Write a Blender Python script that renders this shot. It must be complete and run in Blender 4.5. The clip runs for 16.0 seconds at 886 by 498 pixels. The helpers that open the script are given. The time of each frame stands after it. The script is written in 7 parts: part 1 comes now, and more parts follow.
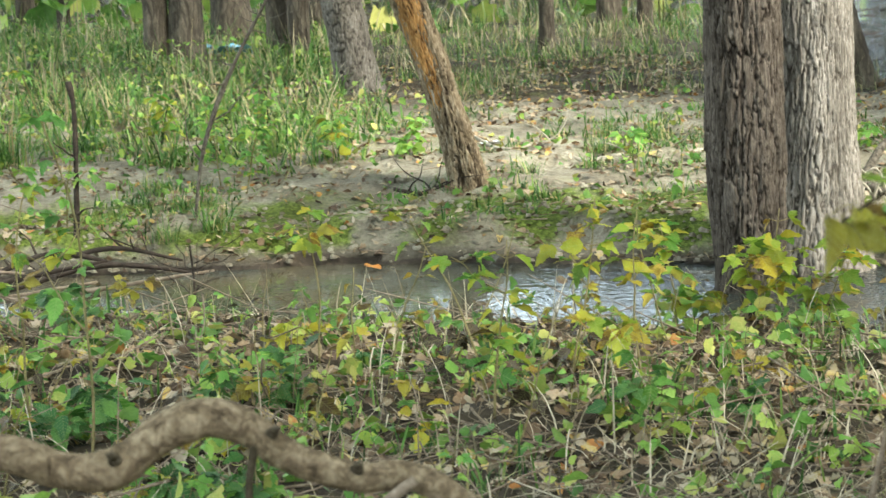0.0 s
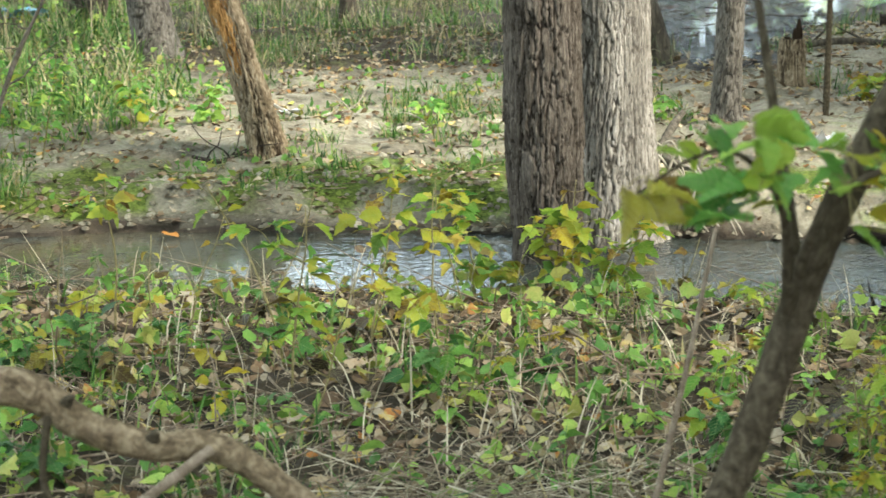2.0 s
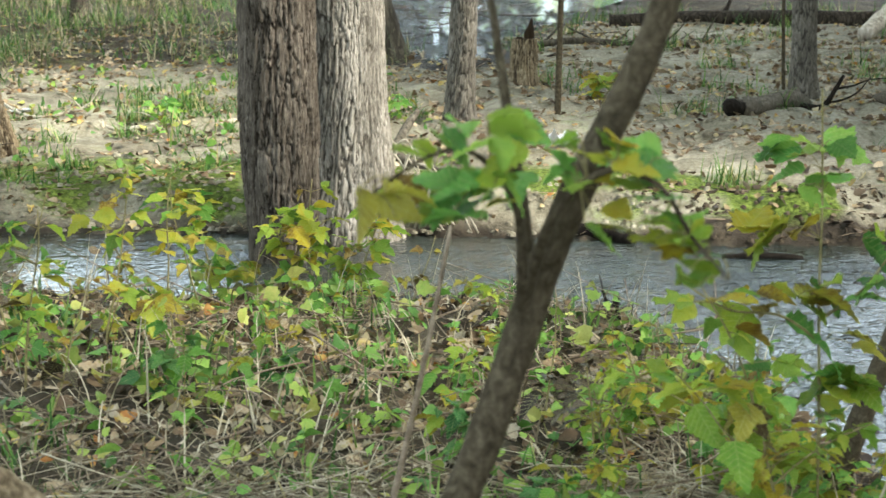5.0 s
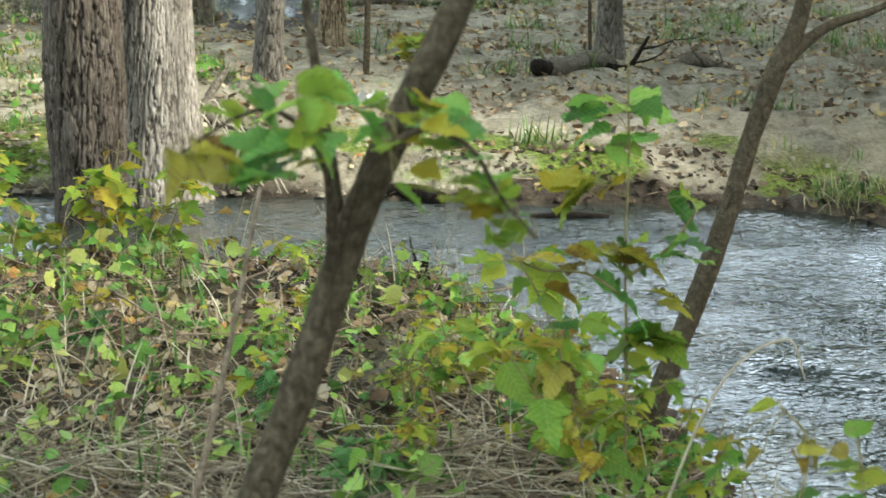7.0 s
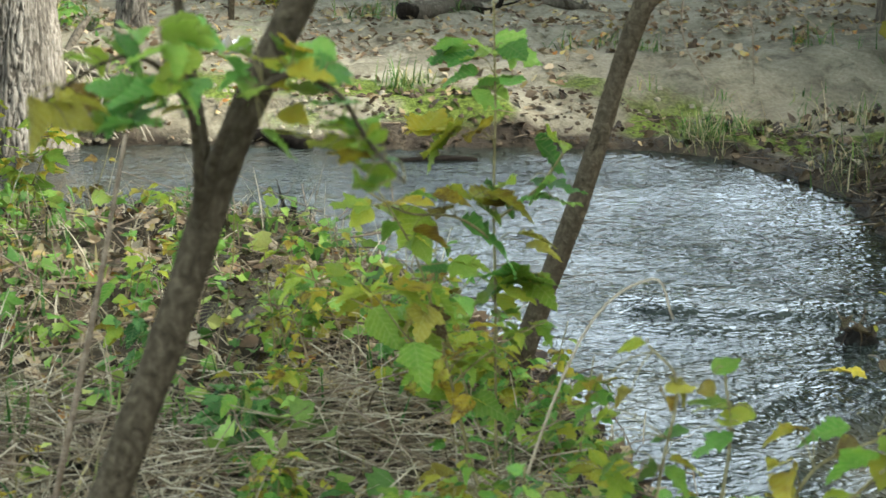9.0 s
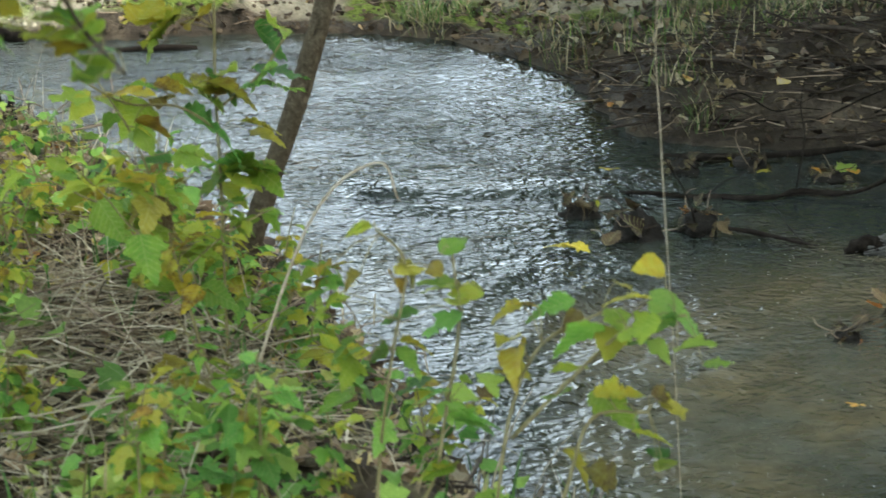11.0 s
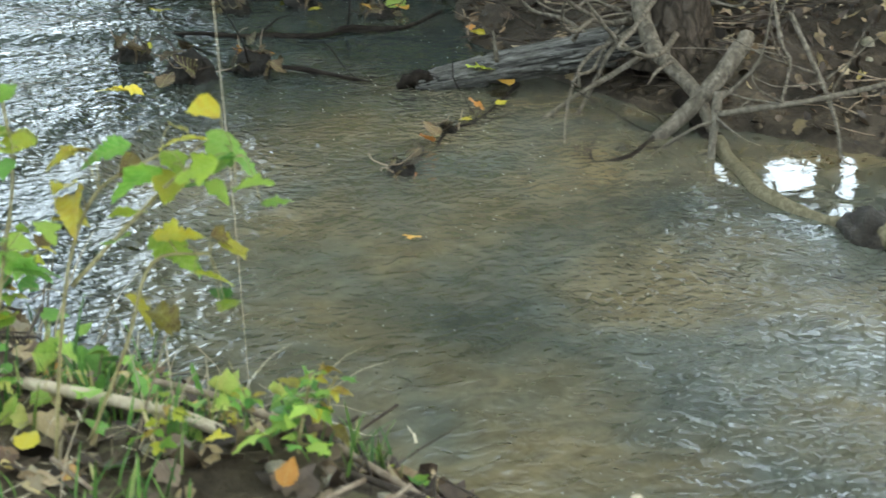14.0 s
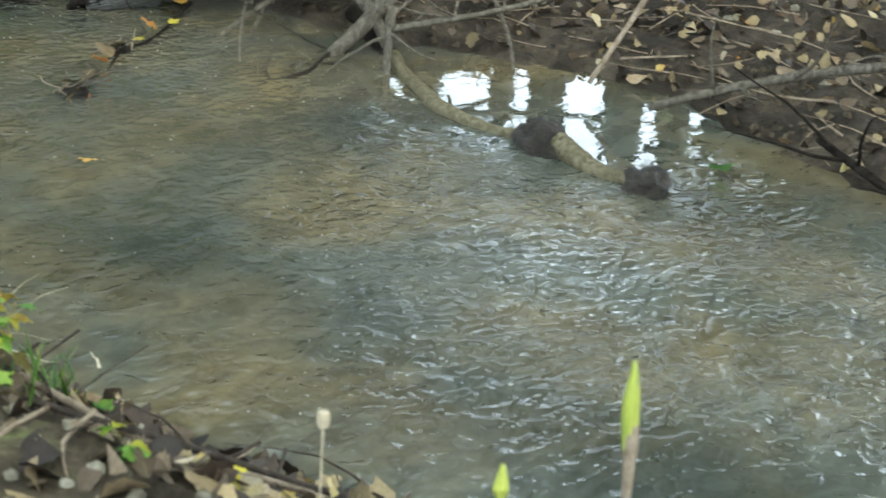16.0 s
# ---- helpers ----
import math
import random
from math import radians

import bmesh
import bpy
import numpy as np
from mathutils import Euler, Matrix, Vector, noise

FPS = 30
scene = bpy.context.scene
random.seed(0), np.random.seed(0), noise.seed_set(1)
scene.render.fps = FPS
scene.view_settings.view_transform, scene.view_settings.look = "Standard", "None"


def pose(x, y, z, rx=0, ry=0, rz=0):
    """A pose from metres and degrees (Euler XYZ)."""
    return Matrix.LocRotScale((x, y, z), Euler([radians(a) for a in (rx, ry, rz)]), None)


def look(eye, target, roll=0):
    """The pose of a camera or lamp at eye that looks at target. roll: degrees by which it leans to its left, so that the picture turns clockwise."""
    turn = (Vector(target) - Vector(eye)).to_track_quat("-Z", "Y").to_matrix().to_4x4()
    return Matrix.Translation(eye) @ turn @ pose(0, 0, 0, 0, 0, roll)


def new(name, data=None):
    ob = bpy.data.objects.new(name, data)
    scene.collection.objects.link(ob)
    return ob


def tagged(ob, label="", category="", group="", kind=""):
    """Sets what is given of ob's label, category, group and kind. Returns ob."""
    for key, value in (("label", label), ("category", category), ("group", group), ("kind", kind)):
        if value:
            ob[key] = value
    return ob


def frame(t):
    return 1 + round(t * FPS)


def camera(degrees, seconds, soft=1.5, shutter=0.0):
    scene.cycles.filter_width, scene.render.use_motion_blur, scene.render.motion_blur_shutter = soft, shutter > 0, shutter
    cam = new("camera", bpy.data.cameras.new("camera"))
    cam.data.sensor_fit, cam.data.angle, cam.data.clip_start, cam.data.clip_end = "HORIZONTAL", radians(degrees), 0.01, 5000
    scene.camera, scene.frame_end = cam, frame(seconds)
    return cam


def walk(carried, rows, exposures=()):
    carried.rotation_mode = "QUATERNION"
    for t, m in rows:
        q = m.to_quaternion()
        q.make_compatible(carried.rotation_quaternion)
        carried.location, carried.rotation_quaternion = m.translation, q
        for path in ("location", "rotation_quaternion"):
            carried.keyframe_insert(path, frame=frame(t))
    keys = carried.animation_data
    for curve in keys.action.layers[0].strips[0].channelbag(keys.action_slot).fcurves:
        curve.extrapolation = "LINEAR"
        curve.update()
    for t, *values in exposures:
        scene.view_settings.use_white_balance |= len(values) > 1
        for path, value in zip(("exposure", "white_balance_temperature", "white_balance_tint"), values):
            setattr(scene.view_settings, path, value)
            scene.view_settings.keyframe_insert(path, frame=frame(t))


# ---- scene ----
# A creek in an autumn wood. The film is one pan: the eye stays put, the lens is long.
EYE = 1.95
cam = camera(23.0, 16.0, soft=1.4, shutter=0.35)
cam.data.dof.use_dof = True
cam.data.dof.focus_distance = 8.8
cam.data.dof.aperture_fstop = 9.0
TURNS = [
    (0.0, 79.994, 1.970, -0.347),
    (0.5, 79.618, 1.617, -1.313),
    (1.0, 79.392, 1.105, -2.294),
    (1.5, 79.179, 0.807, -3.986),
    (2.0, 79.065, 0.598, -5.474),
    (2.5, 79.037, 0.457, -6.686),
    (3.0, 78.986, 0.279, -8.033),
    (3.5, 78.951, 0.035, -9.513),
    (3.7, 78.932, -0.037, -9.850),
    (5.8, 78.973, -0.600, -14.294),
    (6.0, 78.885, -0.775, -14.793),
    (6.5, 78.607, -0.853, -16.023),
    (7.0, 78.025, -0.846, -17.349),
    (7.5, 77.587, -0.935, -18.647),
    (8.0, 77.171, -1.045, -19.604),
    (8.2, 77.064, -1.045, -19.667),
    (10.3, 74.928, -0.290, -25.761),
    (10.5, 74.507, -0.311, -26.627),
    (11.0, 73.697, -0.616, -28.386),
    (11.5, 73.007, -1.026, -30.286),
    (12.0, 72.364, -1.260, -32.035),
    (12.5, 71.736, -1.411, -34.082),
    (13.0, 71.117, -1.508, -36.077),
    (13.5, 70.430, -1.833, -38.123),
    (14.0, 69.790, -2.164, -40.087),
    (14.5, 69.256, -2.463, -42.304),
    (15.0, 68.914, -2.847, -44.208),
    (15.5, 68.511, -3.191, -46.384),
    (16.0, 68.042, -3.507, -48.584),
]
# the film brightens as the lens tips down to the dark water
EXPOSURES = [(0.0, 2.72), (8.0, 2.75), (11.0, 2.78), (12.5, 2.98), (13.5, 3.22), (14.5, 3.38), (16.0, 3.34)]
walk(cam, [(t, pose(0, 0, EYE, rx, ry, rz)) for t, rx, ry, rz in TURNS], EXPOSURES)

# ---- light: a bright overcast sky over bare autumn crowns
world = bpy.data.worlds.new("sky")
scene.world = world
world.use_nodes = True
wn, wl = world.node_tree.nodes, world.node_tree.links
sky = wn.new("ShaderNodeTexSky")
sky.sky_type, sky.sun_disc = "NISHITA", False
sky.sun_elevation, sky.sun_rotation = radians(42), radians(125)
sky.air_density, sky.dust_density, sky.ozone_density = 1.0, 3.0, 1.0
veil = wn.new("ShaderNodeMix")
veil.data_type = "RGBA"
veil.inputs[0].default_value = 0.72
veil.inputs[7].default_value = (5.7, 6.9, 7.6, 1)
wl.new(sky.outputs[0], veil.inputs[6])
wl.new(veil.outputs[2], wn["Background"].inputs[0])
wn["Background"].inputs[1].default_value = 0.118
sun = new("sun", bpy.data.lights.new("sun", "SUN"))
sun.data.energy, sun.data.angle, sun.data.color = 3.0, radians(12), (1.0, 0.985, 0.90)
sun.matrix_world = look((30, 0, 40), (30 - math.sin(radians(125)) * 30, -math.cos(radians(125)) * 30, 13))

# ---- materials
def nodes_of(name):
    m = bpy.data.materials.new(name)
    m.use_nodes = True
    t = m.node_tree
    return m, t.nodes, t.links, t.nodes["Principled BSDF"]


def noise_tex(n, l, vec, scale, detail=5.0, rough=0.6, dist=0.0):
    x = n.new("ShaderNodeTexNoise")
    x.inputs["Scale"].default_value, x.inputs["Detail"].default_value = scale, detail
    x.inputs["Roughness"].default_value, x.inputs["Distortion"].default_value = rough, dist
    l.new(vec, x.inputs["Vector"])
    return x.outputs["Fac"]


def ramp(n, l, fac, stops):
    r = n.new("ShaderNodeValToRGB")
    e = r.color_ramp.elements
    while len(e) < len(stops):
        e.new(0.5)
    for k, (p, c) in enumerate(stops):
        e[k].position, e[k].color = p, (*c, 1)
    l.new(fac, r.inputs[0])
    return r.outputs[0]


def mix(n, l, fac, a, b, how="MIX"):
    m = n.new("ShaderNodeMix")
    m.data_type, m.blend_type = "RGBA", how
    for sock, v in ((m.inputs[0], fac), (m.inputs[6], a), (m.inputs[7], b)):
        if isinstance(v, (int, float)):
            sock.default_value = v
        elif isinstance(v, tuple):
            sock.default_value = (*v, 1)
        else:
            l.new(v, sock)
    return m.outputs[2]


def stretched(n, l, vec, s):
    m = n.new("ShaderNodeMapping")
    m.inputs["Scale"].default_value = s
    l.new(vec, m.inputs["Vector"])
    return m.outputs[0]


def bump(n, l, bsdf, height, strength, distance):
    b = n.new("ShaderNodeBump")
    b.inputs["Strength"].default_value, b.inputs["Distance"].default_value = strength, distance
    l.new(height, b.inputs["Height"])
    l.new(b.outputs[0], bsdf.inputs["Normal"])


def bark(name, dark, mid, light, scale=1.0, mud=None, long=0.2, crack=1.0):
    """Bark in plates with dark cracks, drawn out along the trunk (long); mud: the height to which silt has dried on it."""
    m, n, l, p = nodes_of(name)
    co = n.new("ShaderNodeTexCoord").outputs["Object"]
    warp = n.new("ShaderNodeTexNoise")
    warp.inputs["Scale"].default_value, warp.inputs["Detail"].default_value = 7 * scale, 3
    l.new(co, warp.inputs["Vector"])
    bent = n.new("ShaderNodeVectorMath")
    bent.operation = "MULTIPLY_ADD"
    l.new(warp.outputs["Color"], bent.inputs[0])
    bent.inputs[1].default_value = (0.07 / scale,) * 3
    l.new(co, bent.inputs[2])
    drawn = stretched(n, l, bent.outputs[0], (1.0, 1.0, long))
    vor = n.new("ShaderNodeTexVoronoi")
    vor.feature = "DISTANCE_TO_EDGE"
    vor.inputs["Scale"].default_value = 24 * scale
    l.new(drawn, vor.inputs["Vector"])
    a = noise_tex(n, l, drawn, 30 * scale, 6, 0.65, 0.4)
    b = noise_tex(n, l, co, 3.0 * scale, 4)
    f = noise_tex(n, l, co, 130 * scale, 4)
    c = ramp(n, l, a, [(0.30, dark), (0.48, mid), (0.70, light)])
    c = mix(n, l, ramp(n, l, b, [(0.4, (0, 0, 0)), (0.75, (0.6, 0.6, 0.6))]), c, mid)
    c = mix(n, l, 0.6, c, ramp(n, l, f, [(0.3, dark), (0.75, light)]), "SOFT_LIGHT")
    edge = ramp(n, l, vor.outputs["Distance"], [(0.0, (crack, crack, crack)), (0.16, (0, 0, 0))])
    c = mix(n, l, edge, c, tuple(0.4 * v for v in dark))
    if mud:
        z = n.new("ShaderNodeSeparateXYZ")
        l.new(co, z.inputs[0])
        top = n.new("ShaderNodeMath")
        top.operation = "MULTIPLY_ADD"
        l.new(b, top.inputs[0])
        top.inputs[1].default_value = 0.5
        l.new(z.outputs[2], top.inputs[2])
        k = ramp(n, l, top.outputs[0], [(0.0, (1, 1, 1)), (mud + 0.25, (0.85, 0.85, 0.85)), (min(0.99, mud + 0.4), (0, 0, 0))])
        c = mix(n, l, k, c, (0.23, 0.195, 0.145))
    l.new(c, p.inputs["Base Color"])
    p.inputs["Roughness"].default_value = 0.95
    p.inputs["Specular IOR Level"].default_value = 0.06
    hgt = n.new("ShaderNodeMath")
    hgt.operation = "MULTIPLY_ADD"
    l.new(ramp(n, l, vor.outputs["Distance"], [(0.0, (0, 0, 0)), (0.2, (1, 1, 1))]), hgt.inputs[0])
    hgt.inputs[1].default_value = 0.8 * crack
    l.new(a, hgt.inputs[2])
    bump(n, l, p, hgt.outputs[0], 1.0, 0.012 / scale ** 0.5)
    return m


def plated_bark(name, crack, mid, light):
    """Bark for a trunk with modelled plates: weathered grey on the plates, the darker crack colour in the furrows
    between them.
    """
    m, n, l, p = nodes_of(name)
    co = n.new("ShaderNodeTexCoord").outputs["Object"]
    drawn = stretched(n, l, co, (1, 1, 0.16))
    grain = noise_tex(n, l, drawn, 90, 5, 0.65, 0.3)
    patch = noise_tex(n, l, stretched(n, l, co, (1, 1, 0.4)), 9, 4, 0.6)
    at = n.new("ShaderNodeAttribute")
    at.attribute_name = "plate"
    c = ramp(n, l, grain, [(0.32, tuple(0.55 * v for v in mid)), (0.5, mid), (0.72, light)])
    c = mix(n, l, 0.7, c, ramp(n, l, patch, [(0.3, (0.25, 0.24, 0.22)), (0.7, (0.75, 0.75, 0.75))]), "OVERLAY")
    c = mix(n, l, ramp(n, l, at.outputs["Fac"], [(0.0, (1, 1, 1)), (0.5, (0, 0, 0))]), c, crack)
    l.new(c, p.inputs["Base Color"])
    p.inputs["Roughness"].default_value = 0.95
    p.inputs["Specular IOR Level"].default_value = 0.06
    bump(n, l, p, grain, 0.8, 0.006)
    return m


def leaf_mat(name, stops, through_light=0.48, island=False, rough=0.5):
    """Leaves: the colour runs from leaf to leaf through stops; blotches and veins on each."""
    m, n, l, p = nodes_of(name)
    if island:
        rnd = n.new("ShaderNodeNewGeometry").outputs["Random Per Island"]
    else:
        rnd = n.new("ShaderNodeObjectInfo").outputs["Random"]
    co = n.new("ShaderNodeTexCoord").outputs["Object"]
    if not island:
        far = n.new("ShaderNodeVectorMath")
        far.operation = "MULTIPLY_ADD"
        l.new(rnd, far.inputs[0])
        far.inputs[1].default_value = (37.0, 53.0, 71.0)
        l.new(co, far.inputs[2])
        spot = far.outputs[0]
    else:
        spot = co
    big = noise_tex(n, l, spot, 22 if island else 3.2, 4)
    rib = None
    if not island:
        xyz = n.new("ShaderNodeSeparateXYZ")
        l.new(co, xyz.inputs[0])
        off_rib = n.new("ShaderNodeMath")
        off_rib.operation = "ABSOLUTE"
        l.new(xyz.outputs[0], off_rib.inputs[0])
        slant = n.new("ShaderNodeMath")
        slant.operation = "MULTIPLY_ADD"
        l.new(off_rib.outputs[0], slant.inputs[0])
        slant.inputs[1].default_value = -0.9
        l.new(xyz.outputs[1], slant.inputs[2])
        comb = n.new("ShaderNodeMath")
        comb.operation = "PINGPONG"
        l.new(slant.outputs[0], comb.inputs[0])
        comb.inputs[1].default_value = 0.065
        least = n.new("ShaderNodeMath")
        least.operation = "MINIMUM"
        l.new(comb.outputs[0], least.inputs[0])
        l.new(off_rib.outputs[0], least.inputs[1])
        rib = ramp(n, l, least.outputs[0], [(0.0, (1, 1, 1)), (0.014, (0, 0, 0))])
        margin = n.new("ShaderNodeMath")
        margin.operation = "MULTIPLY_ADD"
        l.new(off_rib.outputs[0], margin.inputs[0])
        margin.inputs[1].default_value = 0.3
        l.new(big, margin.inputs[2])
        big = margin.outputs[0]
    add = n.new("ShaderNodeMath")
    add.operation = "MULTIPLY_ADD"
    l.new(big, add.inputs[0])
    add.inputs[1].default_value = 0.5
    off = n.new("ShaderNodeMath")
    off.operation = "SUBTRACT"
    l.new(rnd, off.inputs[0])
    off.inputs[1].default_value = 0.25 if island else 0.32
    l.new(off.outputs[0], add.inputs[2])
    c = ramp(n, l, add.outputs[0], stops)
    fine = noise_tex(n, l, spot, 140 if island else 26, 3)
    if rib is not None:
        c = mix(n, l, rib, c, mix(n, l, 0.35, c, (0.55, 0.55, 0.22)))
    c = mix(n, l, 0.35, c, ramp(n, l, fine, [(0.3, (0.2, 0.2, 0.2)), (0.7, (0.9, 0.9, 0.9))]), "SOFT_LIGHT")
    # Random brightness per leaf, putting varied shading and gloss into the colour.
    many = n.new("ShaderNodeMath")
    many.operation = "MULTIPLY"
    l.new(rnd, many.inputs[0])
    many.inputs[1].default_value = 13.7
    part_of = n.new("ShaderNodeMath")
    part_of.operation = "FRACT"
    l.new(many.outputs[0], part_of.inputs[0])
    c = mix(n, l, 1.0, c, ramp(n, l, part_of.outputs[0], [(0.0, (0.5, 0.5, 0.45)), (0.5, (0.9, 0.9, 0.88)), (1.0, (1, 1, 1))]), "MULTIPLY")
    l.new(c, p.inputs["Base Color"])
    p.inputs["Roughness"].default_value = rough
    p.inputs["Specular IOR Level"].default_value = 0.22
    bump(n, l, p, rib if rib is not None else fine, 0.35, 0.01 if rib is not None else 0.004)
    tr = n.new("ShaderNodeBsdfTranslucent")
    l.new(c, tr.inputs["Color"])
    mx = n.new("ShaderNodeMixShader")
    mx.inputs[0].default_value = through_light
    l.new(p.outputs[0], mx.inputs[1])
    l.new(tr.outputs[0], mx.inputs[2])
    l.new(mx.outputs[0], n["Material Output"].inputs[0])
    return m


def plain(name, a, b, scale, rough=0.8, relief=0.4, depth=0.005, along=(1, 1, 1)):
    m, n, l, p = nodes_of(name)
    co = stretched(n, l, n.new("ShaderNodeTexCoord").outputs["Object"], along)
    x = noise_tex(n, l, co, scale, 6)
    y = noise_tex(n, l, co, scale * 7, 4)
    c = ramp(n, l, x, [(0.3, a), (0.7, b)])
    c = mix(n, l, 0.5, c, ramp(n, l, y, [(0.25, (0.1, 0.1, 0.1)), (0.75, (0.9, 0.9, 0.9))]), "SOFT_LIGHT")
    l.new(c, p.inputs["Base Color"])
    p.inputs["Roughness"].default_value = rough
    p.inputs["Specular IOR Level"].default_value = 0.08 if rough > 0.6 else 0.3
    bump(n, l, p, y, relief, depth)
    return m


def mud_mat():
    """Silty ground: pale dried mud, darker wet mud by the water, which also paints the cut bank's shade, moss, humus
    under the near plants.
    """
    m, n, l, p = nodes_of("silt_mud")
    co = n.new("ShaderNodeTexCoord").outputs["Object"]
    big = noise_tex(n, l, co, 1.5, 6, 0.66, 0.5)
    mid = noise_tex(n, l, co, 5.0, 6, 0.65, 0.4)
    fine = noise_tex(n, l, co, 45.0, 5, 0.7)
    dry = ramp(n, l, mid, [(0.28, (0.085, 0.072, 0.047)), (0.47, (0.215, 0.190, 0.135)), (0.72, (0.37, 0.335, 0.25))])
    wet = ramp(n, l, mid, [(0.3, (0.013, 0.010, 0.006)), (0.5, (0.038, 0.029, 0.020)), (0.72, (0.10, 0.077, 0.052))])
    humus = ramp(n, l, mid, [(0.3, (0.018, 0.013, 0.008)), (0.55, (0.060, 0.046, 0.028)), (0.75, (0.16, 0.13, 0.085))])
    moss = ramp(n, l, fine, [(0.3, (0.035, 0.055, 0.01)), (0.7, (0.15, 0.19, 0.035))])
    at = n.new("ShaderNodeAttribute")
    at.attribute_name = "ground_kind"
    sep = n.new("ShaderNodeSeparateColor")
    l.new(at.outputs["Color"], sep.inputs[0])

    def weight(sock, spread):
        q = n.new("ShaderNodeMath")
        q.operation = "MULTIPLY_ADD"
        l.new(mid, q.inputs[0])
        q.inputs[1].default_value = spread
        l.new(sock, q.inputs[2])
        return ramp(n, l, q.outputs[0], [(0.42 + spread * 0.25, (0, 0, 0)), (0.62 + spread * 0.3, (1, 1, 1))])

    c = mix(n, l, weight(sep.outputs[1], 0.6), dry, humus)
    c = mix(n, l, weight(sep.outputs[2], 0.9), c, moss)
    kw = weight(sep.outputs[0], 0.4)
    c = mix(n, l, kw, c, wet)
    c = mix(n, l, 0.55, c, ramp(n, l, fine, [(0.25, (0.05, 0.05, 0.05)), (0.75, (0.95, 0.95, 0.95))]), "SOFT_LIGHT")
    c = mix(n, l, 0.6, c, ramp(n, l, big, [(0.32, (0.16, 0.14, 0.13)), (0.55, (0.5, 0.5, 0.5)), (0.72, (0.66, 0.66, 0.66))]), "OVERLAY")
    l.new(c, p.inputs["Base Color"])
    r = ramp(n, l, kw, [(0, (0.8, 0.8, 0.8)), (1, (0.6, 0.6, 0.6))])
    l.new(r, p.inputs["Roughness"])
    p.inputs["Specular IOR Level"].default_value = 0.1
    both = n.new("ShaderNodeMath")
    both.operation = "MULTIPLY_ADD"
    l.new(mid, both.inputs[0])
    both.inputs[1].default_value = 2.5
    l.new(fine, both.inputs[2])
    bump(n, l, p, both.outputs[0], 1.0, 0.016)
    return m


def water_mat(name):
    """Turbid creek water: a silty body under a clear, rippled skin."""
    m, n, l, p = nodes_of(name)
    co = n.new("ShaderNodeTexCoord").outputs["Object"]
    body = noise_tex(n, l, co, 1.3, 6, 0.62, 0.6)
    silt = noise_tex(n, l, stretched(n, l, co, (1, 1.6, 1)), 9, 5, 0.6, 0.8)
    c = ramp(n, l, body, [(0.3, (0.012, 0.017, 0.016)), (0.52, (0.024, 0.030, 0.025)), (0.72, (0.050, 0.044, 0.028))])
    c = mix(n, l, 0.55, c, ramp(n, l, silt, [(0.3, (0.22, 0.22, 0.22)), (0.72, (0.82, 0.82, 0.82))]), "SOFT_LIGHT")
    slack = n.new("ShaderNodeAttribute")
    slack.attribute_name = "silt"
    bed = mix(n, l, ramp(n, l, noise_tex(n, l, co, 1.9, 4, 0.55, 0.4), [(0.38, (0, 0, 0)), (0.66, (1, 1, 1))]), (0.066, 0.068, 0.052), (0.106, 0.083, 0.044))
    bed = mix(n, l, 0.8, bed, ramp(n, l, silt, [(0.3, (0.3, 0.3, 0.3)), (0.7, (0.72, 0.72, 0.72))]), "OVERLAY")
    c = mix(n, l, slack.outputs["Fac"], c, bed)
    l.new(c, p.inputs["Base Color"])
    p.inputs["Roughness"].default_value = 0.9
    p.inputs["Specular IOR Level"].default_value = 0.0
    p.inputs["Coat Weight"].default_value = 1.0
    p.inputs["Coat Roughness"].default_value = 0.015
    p.inputs["Coat IOR"].default_value = 1.33
    a = noise_tex(n, l, stretched(n, l, co, (1, 1.4, 1)), 11, 1.6, 0.45, 1.5)
    b = noise_tex(n, l, stretched(n, l, co, (1.1, 1, 1)), 34, 1, 0.4, 0.6)
    s = n.new("ShaderNodeMath")
    s.operation = "MULTIPLY_ADD"
    at = n.new("ShaderNodeAttribute")
    at.attribute_name = "ripple"
    quick = n.new("ShaderNodeMath")
    quick.operation = "MULTIPLY"
    l.new(at.outputs["Fac"], quick.inputs[0])
    quick.inputs[1].default_value = 0.55
    l.new(b, s.inputs[0])
    l.new(quick.outputs[0], s.inputs[1])
    l.new(a, s.inputs[2])
    bm = n.new("ShaderNodeBump")
    bm.inputs["Distance"].default_value = 0.019
    l.new(at.outputs["Fac"], bm.inputs["Strength"])
    l.new(s.outputs[0], bm.inputs["Height"])
    l.new(bm.outputs[0], p.inputs["Coat Normal"])
    l.new(bm.outputs[0], p.inputs["Normal"])
    return m


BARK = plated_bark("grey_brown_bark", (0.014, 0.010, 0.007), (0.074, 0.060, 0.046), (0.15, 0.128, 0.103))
# Paler copy of the bark, with the sun on the right stem mixed in.
BARK_SUNLIT = plated_bark("sunlit_grey_bark", (0.06, 0.05, 0.038), (0.20, 0.177, 0.145), (0.37, 0.335, 0.285))
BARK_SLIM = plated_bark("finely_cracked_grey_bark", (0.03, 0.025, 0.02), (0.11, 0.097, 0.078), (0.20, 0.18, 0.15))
LIMB_BARK = bark("grey_brown_limb_bark", (0.085, 0.068, 0.052), (0.165, 0.137, 0.106), (0.255, 0.218, 0.174), 1.1, None, 0.13, 0.7)
# Bark darkened to hold the shade on the cut-bank tree; the far log shares it.
BARK_DARK = bark("shade_dark_bark", (0.03, 0.024, 0.018), (0.075, 0.061, 0.047), (0.15, 0.125, 0.10), 1.2, None, 0.2, 0.7)
BLEACHED = bark("bleached_limb_bark", (0.169, 0.143, 0.113), (0.428, 0.382, 0.319), (0.674, 0.616, 0.532), 1.2, None, 0.14, 0.3)
